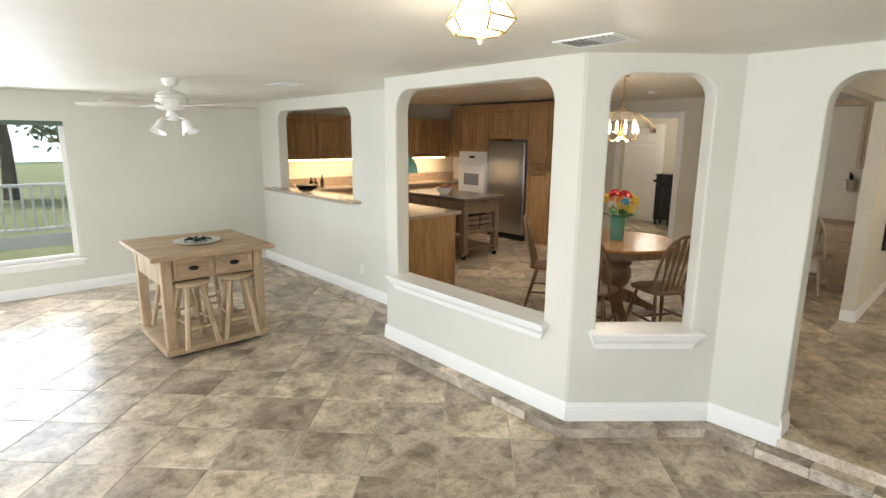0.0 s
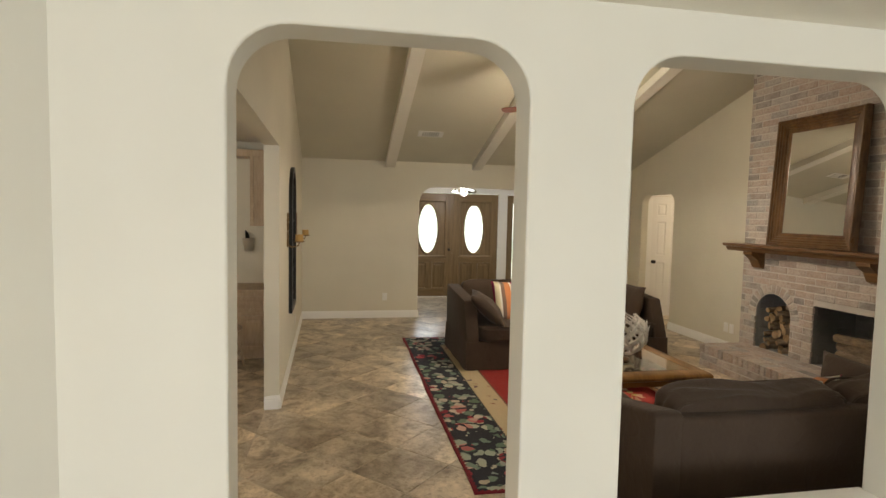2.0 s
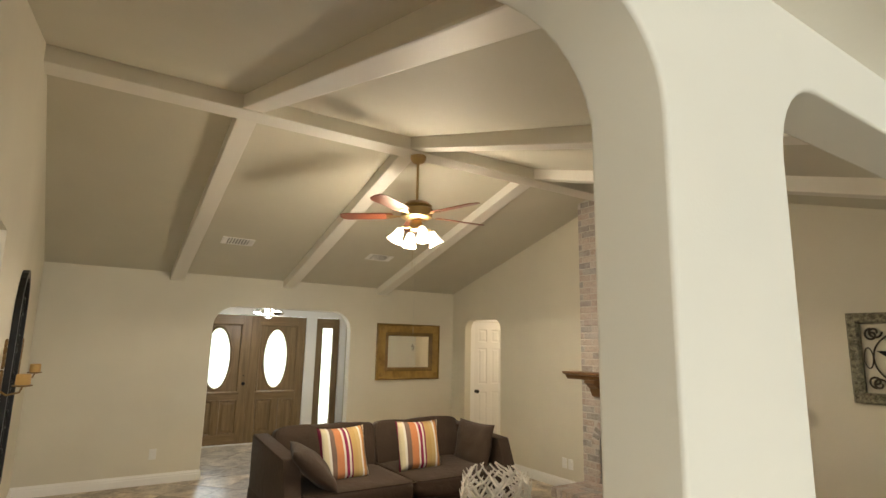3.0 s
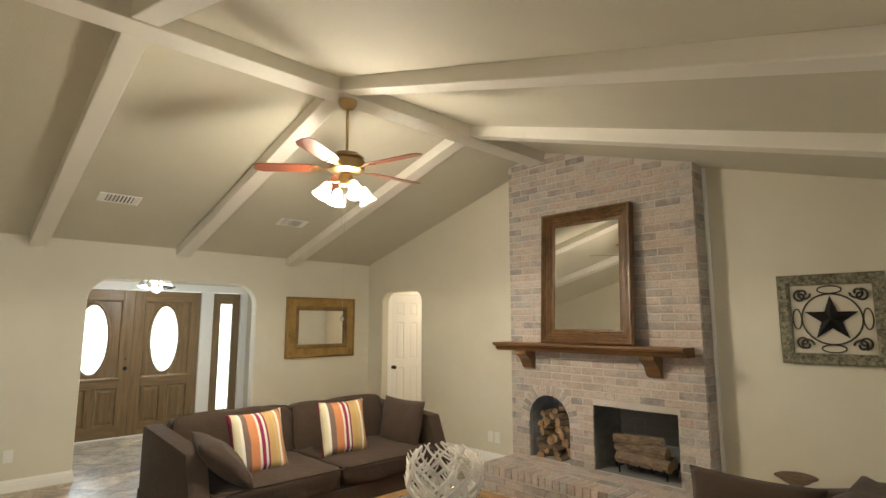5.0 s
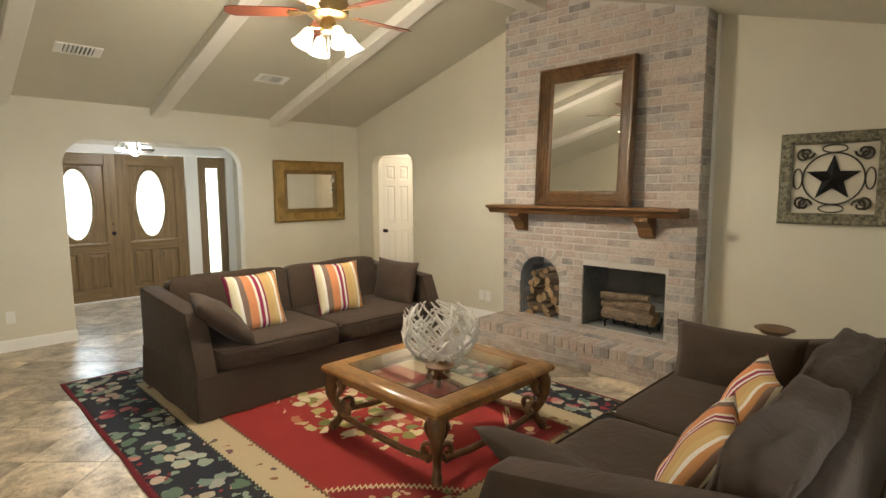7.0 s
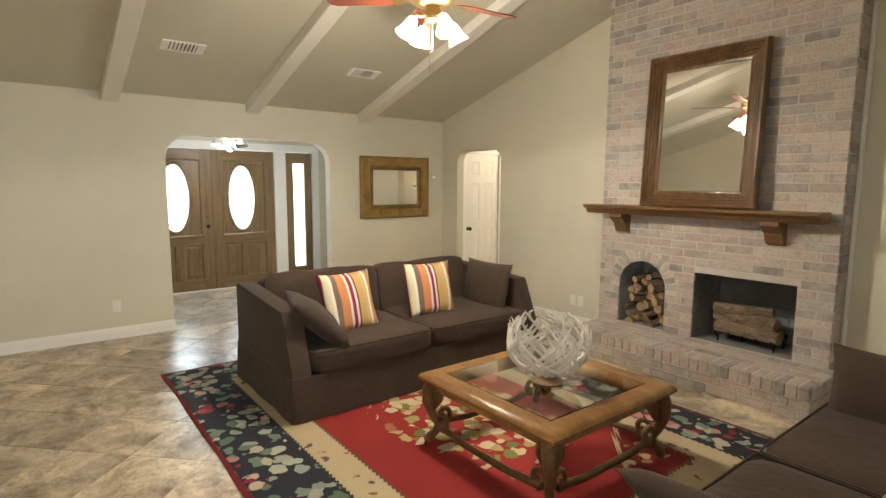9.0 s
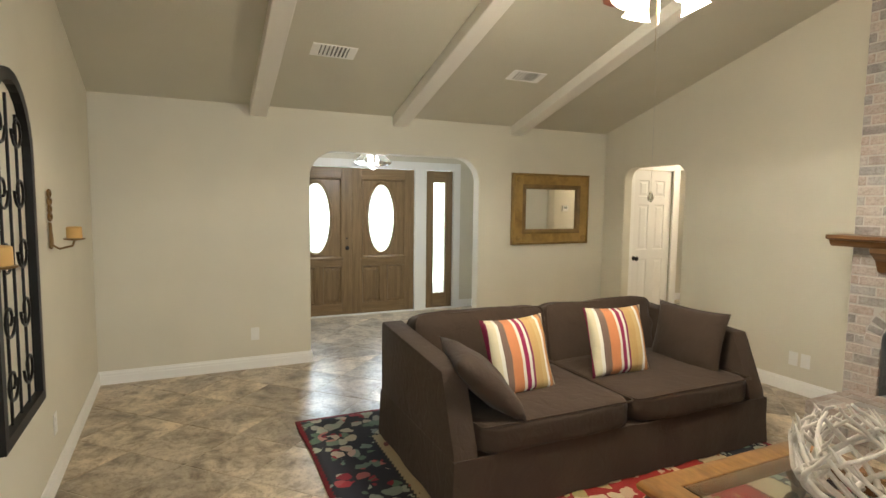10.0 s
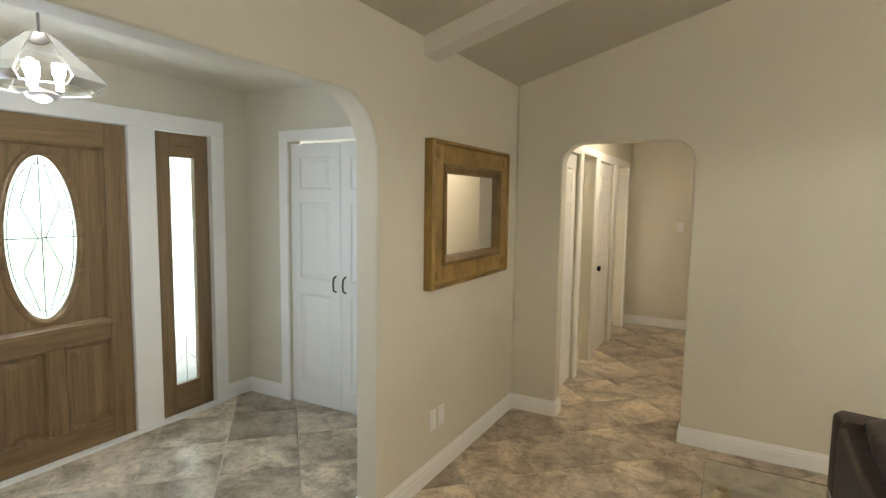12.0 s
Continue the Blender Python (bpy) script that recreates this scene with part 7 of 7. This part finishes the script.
# ---- foyer lamp ----
fl = thing("foyer_pendant", "clear glass panelled pendant lamp with lit bulbs", "pendant", (11.75, -1.40, 2.42))
part("canopy", bm_lathe([(0.02, -0.03), (0.055, -0.02), (0.06, 0)], 20), CHROME, fl, smooth=40)
part("stem", bm_tube([(0, 0, -0.02), (0, 0, -0.20)], 0.006, 8), CHROME, fl)
prof = [(0.05, -0.19), (0.20, -0.33), (0.235, -0.37), (0.19, -0.40), (0.185, -0.398), (0.228, -0.37), (0.197, -0.334), (0.05, -0.196)]
sh = part("shade", bm_lathe(prof, 8, None, None, False), PANE, fl, "flared panelled clear glass shade")
sh.visible_shadow = False
for k in range(8):
    a = 6.283 * k / 8
    part("shade_rib", bm_tube([(r * math.cos(a), r * math.sin(a), z) for r, z in prof[:4]], 0.0018, 5), CHROME, sh)
part("hub", bm_lathe([(0.01, -0.455), (0.05, -0.44), (0.06, -0.42), (0.02, -0.40)], 20), CHROME, fl, smooth=50)
COOL = mat("lit_cool_bulb", (1, 1, 1), 0.4, emit=(1.0, 0.97, 0.94), power=28)
for k in range(3):
    a = 2.094 * k
    part("bulb", bm_lathe([(0.012, -0.40), (0.014, -0.36), (0.024, -0.33), (0.024, -0.30), (0.006, -0.275)], 12, None, Matrix.Translation((0.06 * math.cos(a), 0.06 * math.sin(a), 0))), COOL, fl, "lit bulb", 60)
lamp("foyer_light", "POINT", (11.75, -1.40, 1.90), 8, (0.98, 0.97, 1.0), 0.1)
# dome and lamp out of sight, added to brighten the hall
hl = thing("hall_ceiling_light", "unseen glowing dome added to brighten the hall", "lamp", (9.95, -5.4, 2.40))
part("dome", bm_lathe([(0.02, -0.09), (0.10, -0.075), (0.15, -0.03), (0.155, 0.0)], 24), mat("hall_fill_glow", (1, 0.95, 0.85), 0.4, emit=(1.0, 0.86, 0.66), power=8), hl, smooth=60)
lamp("hall_light", "POINT", (9.95, -5.4, 2.22), 20, (1.0, 0.84, 0.64), 0.12)
# added dome and lamp stand in for the bedroom's window daylight
bd = thing("bedroom_ceiling_light", "unseen glowing dome added in place of the bedroom's window daylight", "lamp", (11.3, -5.6, 2.40))
part("dome", bm_lathe([(0.02, -0.09), (0.10, -0.075), (0.15, -0.03), (0.155, 0.0)], 24), mat("bedroom_fill_glow", (1, 0.95, 0.85), 0.4, emit=(1.0, 0.90, 0.75), power=8), bd, smooth=60)
lamp("bedroom_light", "POINT", (11.3, -5.6, 2.22), 26, (1.0, 0.90, 0.76), 0.12)
hp = thing("attic_pull_cord", "white pull cord hanging from the hall ceiling", "cord", (9.75, -6.9, 2.40))
part("cord", bm_tube([(0, 0, 0), (0, 0, -0.50)], 0.004, 6), PLASTIC, hp)
part("bell", bm_lathe([(0.012, -0.56), (0.010, -0.53), (0.004, -0.50)], 10), PLASTIC, hp)

# ---- sunroom ----
PINE = wood("raw_pine_worktable", (0.29, 0.19, 0.105), (0.56, 0.42, 0.275), (1, 1, 0.18), 0.6)
PINEH = wood("raw_pine_boards", (0.26, 0.17, 0.095), (0.53, 0.39, 0.25), (0.18, 1, 1), 0.6)
X0, X1, Y0, Y1 = 1.57, 2.46, 5.02, 5.95
wt = thing("work_table", "rustic pine work table with two drawers and base shelf", "table", (0, 0, FS))
for k in range(5):
    part("top_board", bm_box(X0 - 0.09, X1 + 0.09, Y0 - 0.09 + k * 0.222, Y0 - 0.09 + (k + 1) * 0.222 - 0.003, 0.855, 0.89, 0.004, 1), PINEH, wt)
for x in (X0, X1 - 0.085):
    for y in (Y0, Y1 - 0.085):
        part("leg", bm_box(x, x + 0.085, y, y + 0.085, 0.09, 0.855, 0.008, 2), PINE, wt)
for y in (Y0 + 0.02, Y1 - 0.045):
    part("apron", bm_box(X0 + 0.085, X1 - 0.085, y, y + 0.025, 0.66, 0.855, 0.004, 1), PINEH, wt)
for x in (X0 + 0.01, X1 - 0.035):
    part("side_apron", bm_box(x, x + 0.025, Y0 + 0.085, Y1 - 0.085, 0.62, 0.855, 0.004, 1), PINE, wt)
part("base_shelf", bm_box(X0 - 0.02, X1 + 0.02, Y0 - 0.02, Y1 + 0.02, 0.035, 0.09, 0.006, 2), PINEH, wt)
for x in (X0 + 0.05, X1 - 0.12):
    for y in (Y0 + 0.05, Y1 - 0.12):
        part("foot", bm_box(x, x + 0.07, y, y + 0.07, 0.0, 0.036, 0.004, 1), BLK, wt)
for k in range(2):
    x = X0 + 0.10 + k * 0.355
    dr = part("drawer", bm_panel_door(0.335, 0.155, [(0.025, 0.31, 0.025, 0.13)], 0.02, 0.008), PINEH, wt, at=(x, Y0 + 0.002, 0.68))
    part("cup_pull", bm_lathe([(0.034, 0), (0.032, 0.012), (0.018, 0.022), (0.004, 0.024)], 16, None, Matrix.Translation((0.167, 0.002, 0.078)) @ Matrix.Rotation(radians(90), 4, "X") @ Matrix.Diagonal((1.3, 0.6, 1, 1))), BLACK, dr, "dark oval drawer pull", 50)


def stool(x, y, turn, label="rustic pine stool tucked under the work table"):
    s = thing("stool", label, "stool", (x, y, FS + 0.091), turn, group="stools under the table")
    part("seat", bm_lathe([(0.13, 0.505), (0.145, 0.515), (0.148, 0.535), (0.135, 0.545), (0.001, 0.54)], 28), PINE, s, smooth=40)
    for k in range(4):
        a = radians(45 + 90 * k)
        part("leg", bm_tube([(0.085 * math.cos(a), 0.085 * math.sin(a), 0.51), (0.19 * math.cos(a), 0.19 * math.sin(a), 0.0)], 0.022, 6, None, [0.022, 0.024]), PINE, s)
    for k in range(4):
        a, c = radians(45 + 90 * k), radians(135 + 90 * k)
        z = 0.16 + 0.05 * (k % 2)
        r = 0.19 - 0.105 * z / 0.51
        part("rung", bm_tube([(r * math.cos(a), r * math.sin(a), z), (r * math.cos(c), r * math.sin(c), z)], 0.012, 6), PINE, s)
    s.scale = (1.08, 1.08, 1.08)
    return s


stool(1.82, 5.09, 10), stool(2.22, 5.09, -8), stool(1.84, 5.74, 24), stool(2.20, 5.74, 5)
wt.scale = (1, 1, 1.05)
tr = thing("decor_tray", "round pale tray holding dark metal ornament", "tray", (2.03, 5.50, FS + 0.936))
part("tray", bm_lathe([(0.15, 0), (0.20, 0.006), (0.215, 0.016), (0.21, 0.018), (0.15, 0.008), (0.001, 0.008)], 36), mat("pale_pewter", (0.55, 0.55, 0.53), 0.35, 0.4), tr, smooth=50)
bm = bmesh.new()
for k in range(7):
    a = 0.9 * k
    bm_tube([(0.02 * math.cos(a), 0.02 * math.sin(a), 0.02), (0.08 * math.cos(a + 0.4), 0.08 * math.sin(a + 0.4), 0.035), (0.13 * math.cos(a + 0.7), 0.11 * math.sin(a + 0.7), 0.016)], 0.01, 6, bm, [0.012, 0.010, 0.004])
part("ornament", bm, BLACK, tr, "dark leaf-shaped ornament", 60)

WHITEM = mat("white_fan_enamel", (0.82, 0.80, 0.76), 0.35)
SHADEW = mat("unlit_opal_shade", (0.85, 0.84, 0.80), 0.3)
BLADEW = wood("whitewashed_fan_blade", (0.50, 0.42, 0.34), (0.78, 0.74, 0.68), (0.15, 1, 1), 0.4)
ceiling_fan((1.92, 5.52, CS), 2, WHITEM, BLADEW, SHADEW, 0.12, 4, "white ceiling fan with unlit opal bell shades", 5, 0.80)
LIT = mat("lit_lantern_glass", (1, 0.97, 0.9), 0.3, emit=(1.0, 0.93, 0.80), power=3.0)
sl_ = thing("ceiling_lantern", "lit hexagonal glass and brass ceiling lantern", "ceiling light", (1.93, 1.67, CS))
part("canopy", bm_lathe([(0.06, -0.02), (0.075, -0.012), (0.08, 0)], 24), GOLD, sl_, smooth=40)
part("glass", bm_lathe([(0.01, -0.125), (0.095, -0.112), (0.132, -0.07), (0.095, -0.014)], 6), LIT, sl_, "lit frosted glass panes")
for k in range(6):
    a = 6.283 * k / 6
    part("came", bm_tube([(r * math.cos(a), r * math.sin(a), z) for r, z in ((0.097, -0.013), (0.136, -0.07), (0.097, -0.116), (0.008, -0.13))], 0.004, 6), GOLD, sl_)
for r, z in ((0.136, -0.07), (0.097, -0.115)):
    part("band", bm_tube([(r * math.cos(6.283 * k / 6), r * math.sin(6.283 * k / 6), z) for k in range(7)], 0.004, 6), GOLD, sl_)
part("finial", bm_lathe([(0.002, -0.155), (0.010, -0.145), (0.006, -0.135), (0.014, -0.125)], 12), GOLD, sl_, smooth=50)
lamp("lantern_light", "POINT", (1.93, 1.67, CS - 0.19), 9, (1.0, 0.90, 0.74), 0.1)
register((2.935, 1.82, CS - 0.0005), 0, 0, 90, 0.36, 0.25, 10, "white louvred vent in the sunroom ceiling")
register((2.88, 5.22, CS - 0.0005), 0, 0, 90, 0.36, 0.25, 10, "white louvred vent in the sunroom ceiling")

# window
WX0, WX1, WZ0, WZ1 = -0.05, 1.42, 0.28, 1.95
wn = thing("window_1", "tall white vinyl window overlooking a lawn", "window", (0, 8.10, 0), kind="structure")
for nm, b in (("window_frame", (WX0, WX0 + 0.05, WZ0, WZ1)), ("window_frame", (WX1 - 0.05, WX1, WZ0, WZ1)), ("window_frame", (WX0 + 0.05, WX1 - 0.05, WZ1 - 0.05, WZ1)), ("window_frame", (WX0 + 0.05, WX1 - 0.05, WZ0, WZ0 + 0.05))):
    part(nm, bm_box(b[0], b[1], 0.04, 0.10, b[2], b[3], 0.005, 2), TRIM, wn)
part("pane", bm_box(WX0 + 0.05, WX1 - 0.05, 0.066, 0.072, WZ0 + 0.05, WZ1 - 0.05), GLASS, wn).visible_shadow = False
part("blind_header", bm_box(WX0 + 0.01, WX1 - 0.01, 0.0, 0.045, WZ1 - 0.055, WZ1 - 0.002, 0.004, 1), mat("dark_green_blind", (0.10, 0.14, 0.11), 0.6), wn, "dark green blind header")
part("window_sill", bm_box(WX0 - 0.06, WX1 + 0.06, -0.05, 0.10, WZ0 - 0.03, WZ0, 0.006, 2), TRIM, wn)
part("apron", bm_box(WX0 - 0.03, WX1 + 0.03, -0.018, -0.001, WZ0 - 0.09, WZ0 - 0.031, 0.004, 1), TRIM, wn)

# ---- outside ----
GRASS = mat("sunlit_lawn", (0.10, 0.16, 0.035), 0.95)
_v = coords(GRASS)
set_colour(GRASS, mix(GRASS, 0.5, ramp(GRASS, noise_of(GRASS, _v, 0.8, 5), [(0.3, (0.17, 0.20, 0.08)), (0.7, (0.36, 0.37, 0.20))]), ramp(GRASS, noise_of(GRASS, _v, 30, 4), [(0.3, (0.14, 0.18, 0.07)), (0.7, (0.36, 0.38, 0.20))])))
bump(GRASS, noise_of(GRASS, _v, 60, 3), 0.8, 0.03)
single("ground", bm_box(-300, 300, -300, 300, -0.75, -0.62), GRASS, "sunlit green lawn around the house", "ground", kind="structure")
RAILW = paint("white_deck_paint", (0.80, 0.80, 0.78), 0.5, 60, 0.1)
dkk = thing("deck_railing", "white wooden deck railing with balusters", "railing", (-2.2, 13.2, -0.62))
part("fascia", bm_box(0, 8.6, 0, 0.05, 0.22, 0.48, 0.01, 1), RAILW, dkk)
part("top_rail", bm_box(0, 8.6, -0.02, 0.10, 1.42, 1.48, 0.01, 1), RAILW, dkk)
part("bottom_rail", bm_box(0, 8.6, 0.0, 0.07, 0.56, 0.62, 0.01, 1), RAILW, dkk)
bal = mesh_of(bm_box(0, 0.04, 0.01, 0.05, 0.62, 1.42), "baluster", RAILW)
for k in range(54):
    o = new("baluster", bal)
    o.parent = dkk
    o.location = (0.08 + k * 0.16, 0, 0)
for k in range(5):
    part("post", bm_box(k * 2.1, k * 2.1 + 0.1, -0.01, 0.09, 0.0, 1.55, 0.01, 1), RAILW, dkk)
BARKT = wood("grey_tree_bark", (0.05, 0.04, 0.03), (0.16, 0.13, 0.10), (1, 1, 0.3), 0.9)
LEAFT = mat("oak_leaves", (0.06, 0.10, 0.035), 0.7)
_v = coords(LEAFT)
set_colour(LEAFT, ramp(LEAFT, noise_of(LEAFT, _v, 2.5, 4), [(0.3, (0.09, 0.12, 0.06)), (0.7, (0.22, 0.26, 0.15))]))


def tree(x, y, h, seed):
    r = random.Random(seed)
    t = thing("tree", "leafy oak tree behind the deck", "tree", (x, y, -0.62), group="garden trees")
    bm = bmesh.new()
    bm_tube([(0, 0, 0), (0.05, 0.03, h * 0.25), (-0.04, 0.05, h * 0.5), (0.05, 0, h * 0.8)], 0.2, 9, bm, [0.26, 0.20, 0.15, 0.06])
    for k in range(7):
        a, z = r.uniform(0, 6.283), h * r.uniform(0.25, 0.6)
        L = h * r.uniform(0.22, 0.36)
        bm_tube([(0, 0, z), (L * 0.5 * math.cos(a), L * 0.5 * math.sin(a), z + L * 0.35), (L * math.cos(a), L * math.sin(a), z + L * 0.6)], 0.06, 6, bm, [0.09, 0.05, 0.02])
    part("trunk", bm, BARKT, t, smooth=60)
    bm = bmesh.new()
    for k in range(1500):
        d = Vector((r.gauss(0, 1), r.gauss(0, 1), r.gauss(0, 0.7)))
        d = d.normalized() * h * 0.42 * r.uniform(0.35, 1.05) * (0.75 + 0.35 * noise.noise(d.normalized() * 2 + Vector((seed, 0, 0))))
        c = Vector((0, 0, h * 0.66)) + d
        u = Vector((r.gauss(0, 1), r.gauss(0, 1), r.gauss(0, 1))).normalized() * r.uniform(0.09, 0.17)
        w_ = u.orthogonal().normalized() * u.length * 0.6
        bm.faces.new([bm.verts.new(p) for p in (c - u, c + w_, c + u, c - w_)])
    tagged(part("crown", bm, LEAFT, t), kind="")
    return t


for k, (x, y, h) in enumerate(((-4.5, 20, 5.5), (3.6, 21, 5.0), (1.8, 26, 8), (-5, 25, 8), (5.8, 24, 7))):
    tree(x, y, h, k + 1)
# added glowing panel that whitens the front doors' glass
HAZE = mat("glowing_door_backdrop", (0.8, 0.85, 0.8), 1.0, emit=(0.92, 1.0, 0.95), power=2.6)
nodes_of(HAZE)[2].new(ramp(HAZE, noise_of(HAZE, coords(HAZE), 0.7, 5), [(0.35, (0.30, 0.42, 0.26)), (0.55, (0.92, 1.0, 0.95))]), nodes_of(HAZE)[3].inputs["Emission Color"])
single("backdrop", bm_box(17.0, 17.1, -9, 7, -0.62, 5.0), HAZE, "glowing mottled panel standing in for daylight outside the front doors", "backdrop", kind="structure")
# haze behind the lawn is an added emissive panel, to overexpose the window view
HAZE2 = mat("glowing_lawn_backdrop", (0.6, 0.65, 0.6), 1.0, emit=(0.80, 0.90, 0.88), power=2.2)
single("backdrop", bm_box(-40, 40, 62, 62.2, -0.62, 14), HAZE2, "glowing pale panel standing in for bright haze beyond the lawn", "backdrop", kind="structure")
# porch beyond the front doors
CONC = paint("pale_concrete", (0.50, 0.49, 0.46), 0.9, 60, 0.3, 0.1)
single("porch_slab", bm_box(12.9, 15.2, -4.5, 1.5, -0.62, -0.03), CONC, "pale concrete porch outside the front doors", "porch", kind="structure")
# unseen slab, added only to keep the sky out
slab("roof_1", -3.0, 12.95, 8.3, 9.05, 2.60, 2.7, CONC, "unseen slab added to block sky light over the kitchen", "roof")
# ---- floors and their tiles ----


def clip(poly, a, c):
    """The part of poly left of the line from a to c."""
    out = []
    side = [(c[0] - a[0]) * (p[1] - a[1]) - (c[1] - a[1]) * (p[0] - a[0]) for p in poly]
    for i, p in enumerate(poly):
        q, sp, sq = poly[(i + 1) % len(poly)], side[i], side[(i + 1) % len(poly)]
        if sp >= 0:
            out.append(p)
        if (sp > 0) != (sq > 0) and abs(sp - sq) > 1e-9:
            k = sp / (sp - sq)
            out.append((p[0] + k * (q[0] - p[0]), p[1] + k * (q[1] - p[1])))
    return out


def area_of(p):
    return abs(sum(p[i][0] * p[(i + 1) % len(p)][1] - p[(i + 1) % len(p)][0] * p[i][1] for i in range(len(p)))) / 2


def bm_tile(poly, cx, cy, h=0.008, bev=0.003):
    bm = bmesh.new()
    lo = [bm.verts.new((x - cx, y - cy, 0)) for x, y in poly]
    mid = [bm.verts.new((x - cx, y - cy, h - bev)) for x, y in poly]
    mx, my = sum(p[0] for p in poly) / len(poly), sum(p[1] for p in poly) / len(poly)
    top = []
    for x, y in poly:
        d = math.hypot(x - mx, y - my)
        k = max(0.5, (d - bev * 1.3) / max(d, 1e-4))
        top.append(bm.verts.new((mx + (x - mx) * k - cx, my + (y - my) * k - cy, h)))
    n = len(poly)
    for a, c in ((lo, mid), (mid, top)):
        for i in range(n):
            bm.faces.new((a[i], a[(i + 1) % n], c[(i + 1) % n], c[i]))
    bm.faces.new(top)
    return bm


def tiled_floor(name, cells, z, label, near, tile=0.452, joint=0.0055, phase=(0.0, 0.0), turn=45.0):
    """A floor of convex cells laid with diagonal tiles. near: (x0, x1, y0, y1), the stretch whose tiles are parts of their own."""
    bm = bmesh.new()
    for poly in cells:
        a = [bm.verts.new((x, y, z - 0.0032)) for x, y in poly]
        c = [bm.verts.new((x, y, z - 0.06)) for x, y in poly]
        bm.faces.new(a)
        bm.faces.new(c[::-1])
        for i in range(len(a)):
            bm.faces.new((a[i], c[i], c[(i + 1) % len(a)], a[(i + 1) % len(a)]))
    bmesh.ops.recalc_face_normals(bm, faces=bm.faces[:])
    floor = single(name, bm, GROUT, label, "floor", kind="structure")
    ca, sa = math.cos(radians(turn)), math.sin(radians(turn))
    half = (tile - joint) / 2
    whole = mesh_of(bm_tile([(ca * u - sa * v, sa * u + ca * v) for u, v in ((-half, -half), (half, -half), (half, half), (-half, half))], 0, 0), "tile", TILE)
    rest = bmesh.new()
    count = 0
    for poly in cells:
        xs, ys = [p[0] for p in poly], [p[1] for p in poly]
        reach = max(max(xs) - min(xs), max(ys) - min(ys)) + 1
        mx, my = (max(xs) + min(xs)) / 2, (max(ys) + min(ys)) / 2
        us = [ca * p[0] + sa * p[1] for p in poly]
        vs = [-sa * p[0] + ca * p[1] for p in poly]
        for i in range(math.floor((min(us) - phase[0]) / tile), math.ceil((max(us) - phase[0]) / tile) + 1):
            for j in range(math.floor((min(vs) - phase[1]) / tile), math.ceil((max(vs) - phase[1]) / tile) + 1):
                u, v = phase[0] + (i + 0.5) * tile, phase[1] + (j + 0.5) * tile
                cx, cy = ca * u - sa * v, sa * u + ca * v
                sq = [(cx + ca * du - sa * dv, cy + sa * du + ca * dv) for du, dv in ((-half, -half), (half, -half), (half, half), (-half, half))]
                cut = sq
                for k in range(len(poly)):
                    cut = clip(cut, poly[k], poly[(k + 1) % len(poly)])
                    if len(cut) < 3:
                        break
                if len(cut) < 3 or area_of(cut) < 0.002:
                    continue
                full = area_of(cut) > area_of(sq) * 0.999
                if near[0] <= cx <= near[1] and near[2] <= cy <= near[3] and count < 300:
                    count += 1
                    o = new("tile", whole if full else mesh_of(bm_tile(cut, cx, cy), "tile", TILE))
                    o.parent = floor
                    o.location = (cx, cy, z - 0.0078)
                else:
                    merge(rest, bm_tile(cut, 0, 0), Matrix.Translation((0, 0, z - 0.0078)))
    if rest.verts:
        o = part("tiles", rest, TILE_FAR, floor)
        tagged(o, kind="stuff")
    return floor


def quad(x0, x1, y0, y1):
    return [(x0, y0), (x1, y0), (x1, y1), (x0, y1)]


tiled_floor("floor_sunroom", [quad(-2.6, 3.12, 4.10, 8.1), [(3.12, 4.10), (3.74, 4.10), (3.74, 8.1), (3.12, 8.1)], quad(-2.6, 3.13, 2.02, 4.10), [(-2.6, -3.6), (3.86, -3.6), (3.86, 1.40), (3.13, 2.02), (-2.6, 2.02)]], FS, "mottled beige and grey diagonal stone tile sunroom floor", (-0.4, 4.0, -0.3, 8.2))
tiled_floor("floor_living", [quad(3.972, XE, YS, YN)], 0.0, "mottled brown diagonal stone tile living room floor", (3.9, 10.8, -4.1, 1.4))
tiled_floor("floor_kitchen", [quad(3.99, 9.1, YN, 9.0), [(3.38, 2.2), (3.99, 1.55), (3.99, 4.70), (3.38, 4.05)], quad(9.1, 11.85, 3.6, 7.2)], 0.0, "mottled brown diagonal stone tile kitchen and dining floor", (3.3, 9.2, 1.3, 7.0))
tiled_floor("floor_foyer", [quad(XE, 12.9, -3.4, 0.4)], 0.0, "mottled grey-brown stone tile foyer floor", (10.7, 13, -3.5, 0.5))
tiled_floor("floor_hall", [quad(9.4, 12.0, -7.7, YS)], 0.0, "mottled tan stone tile hall floor", (9.3, 12.1, -7.8, -4.0))
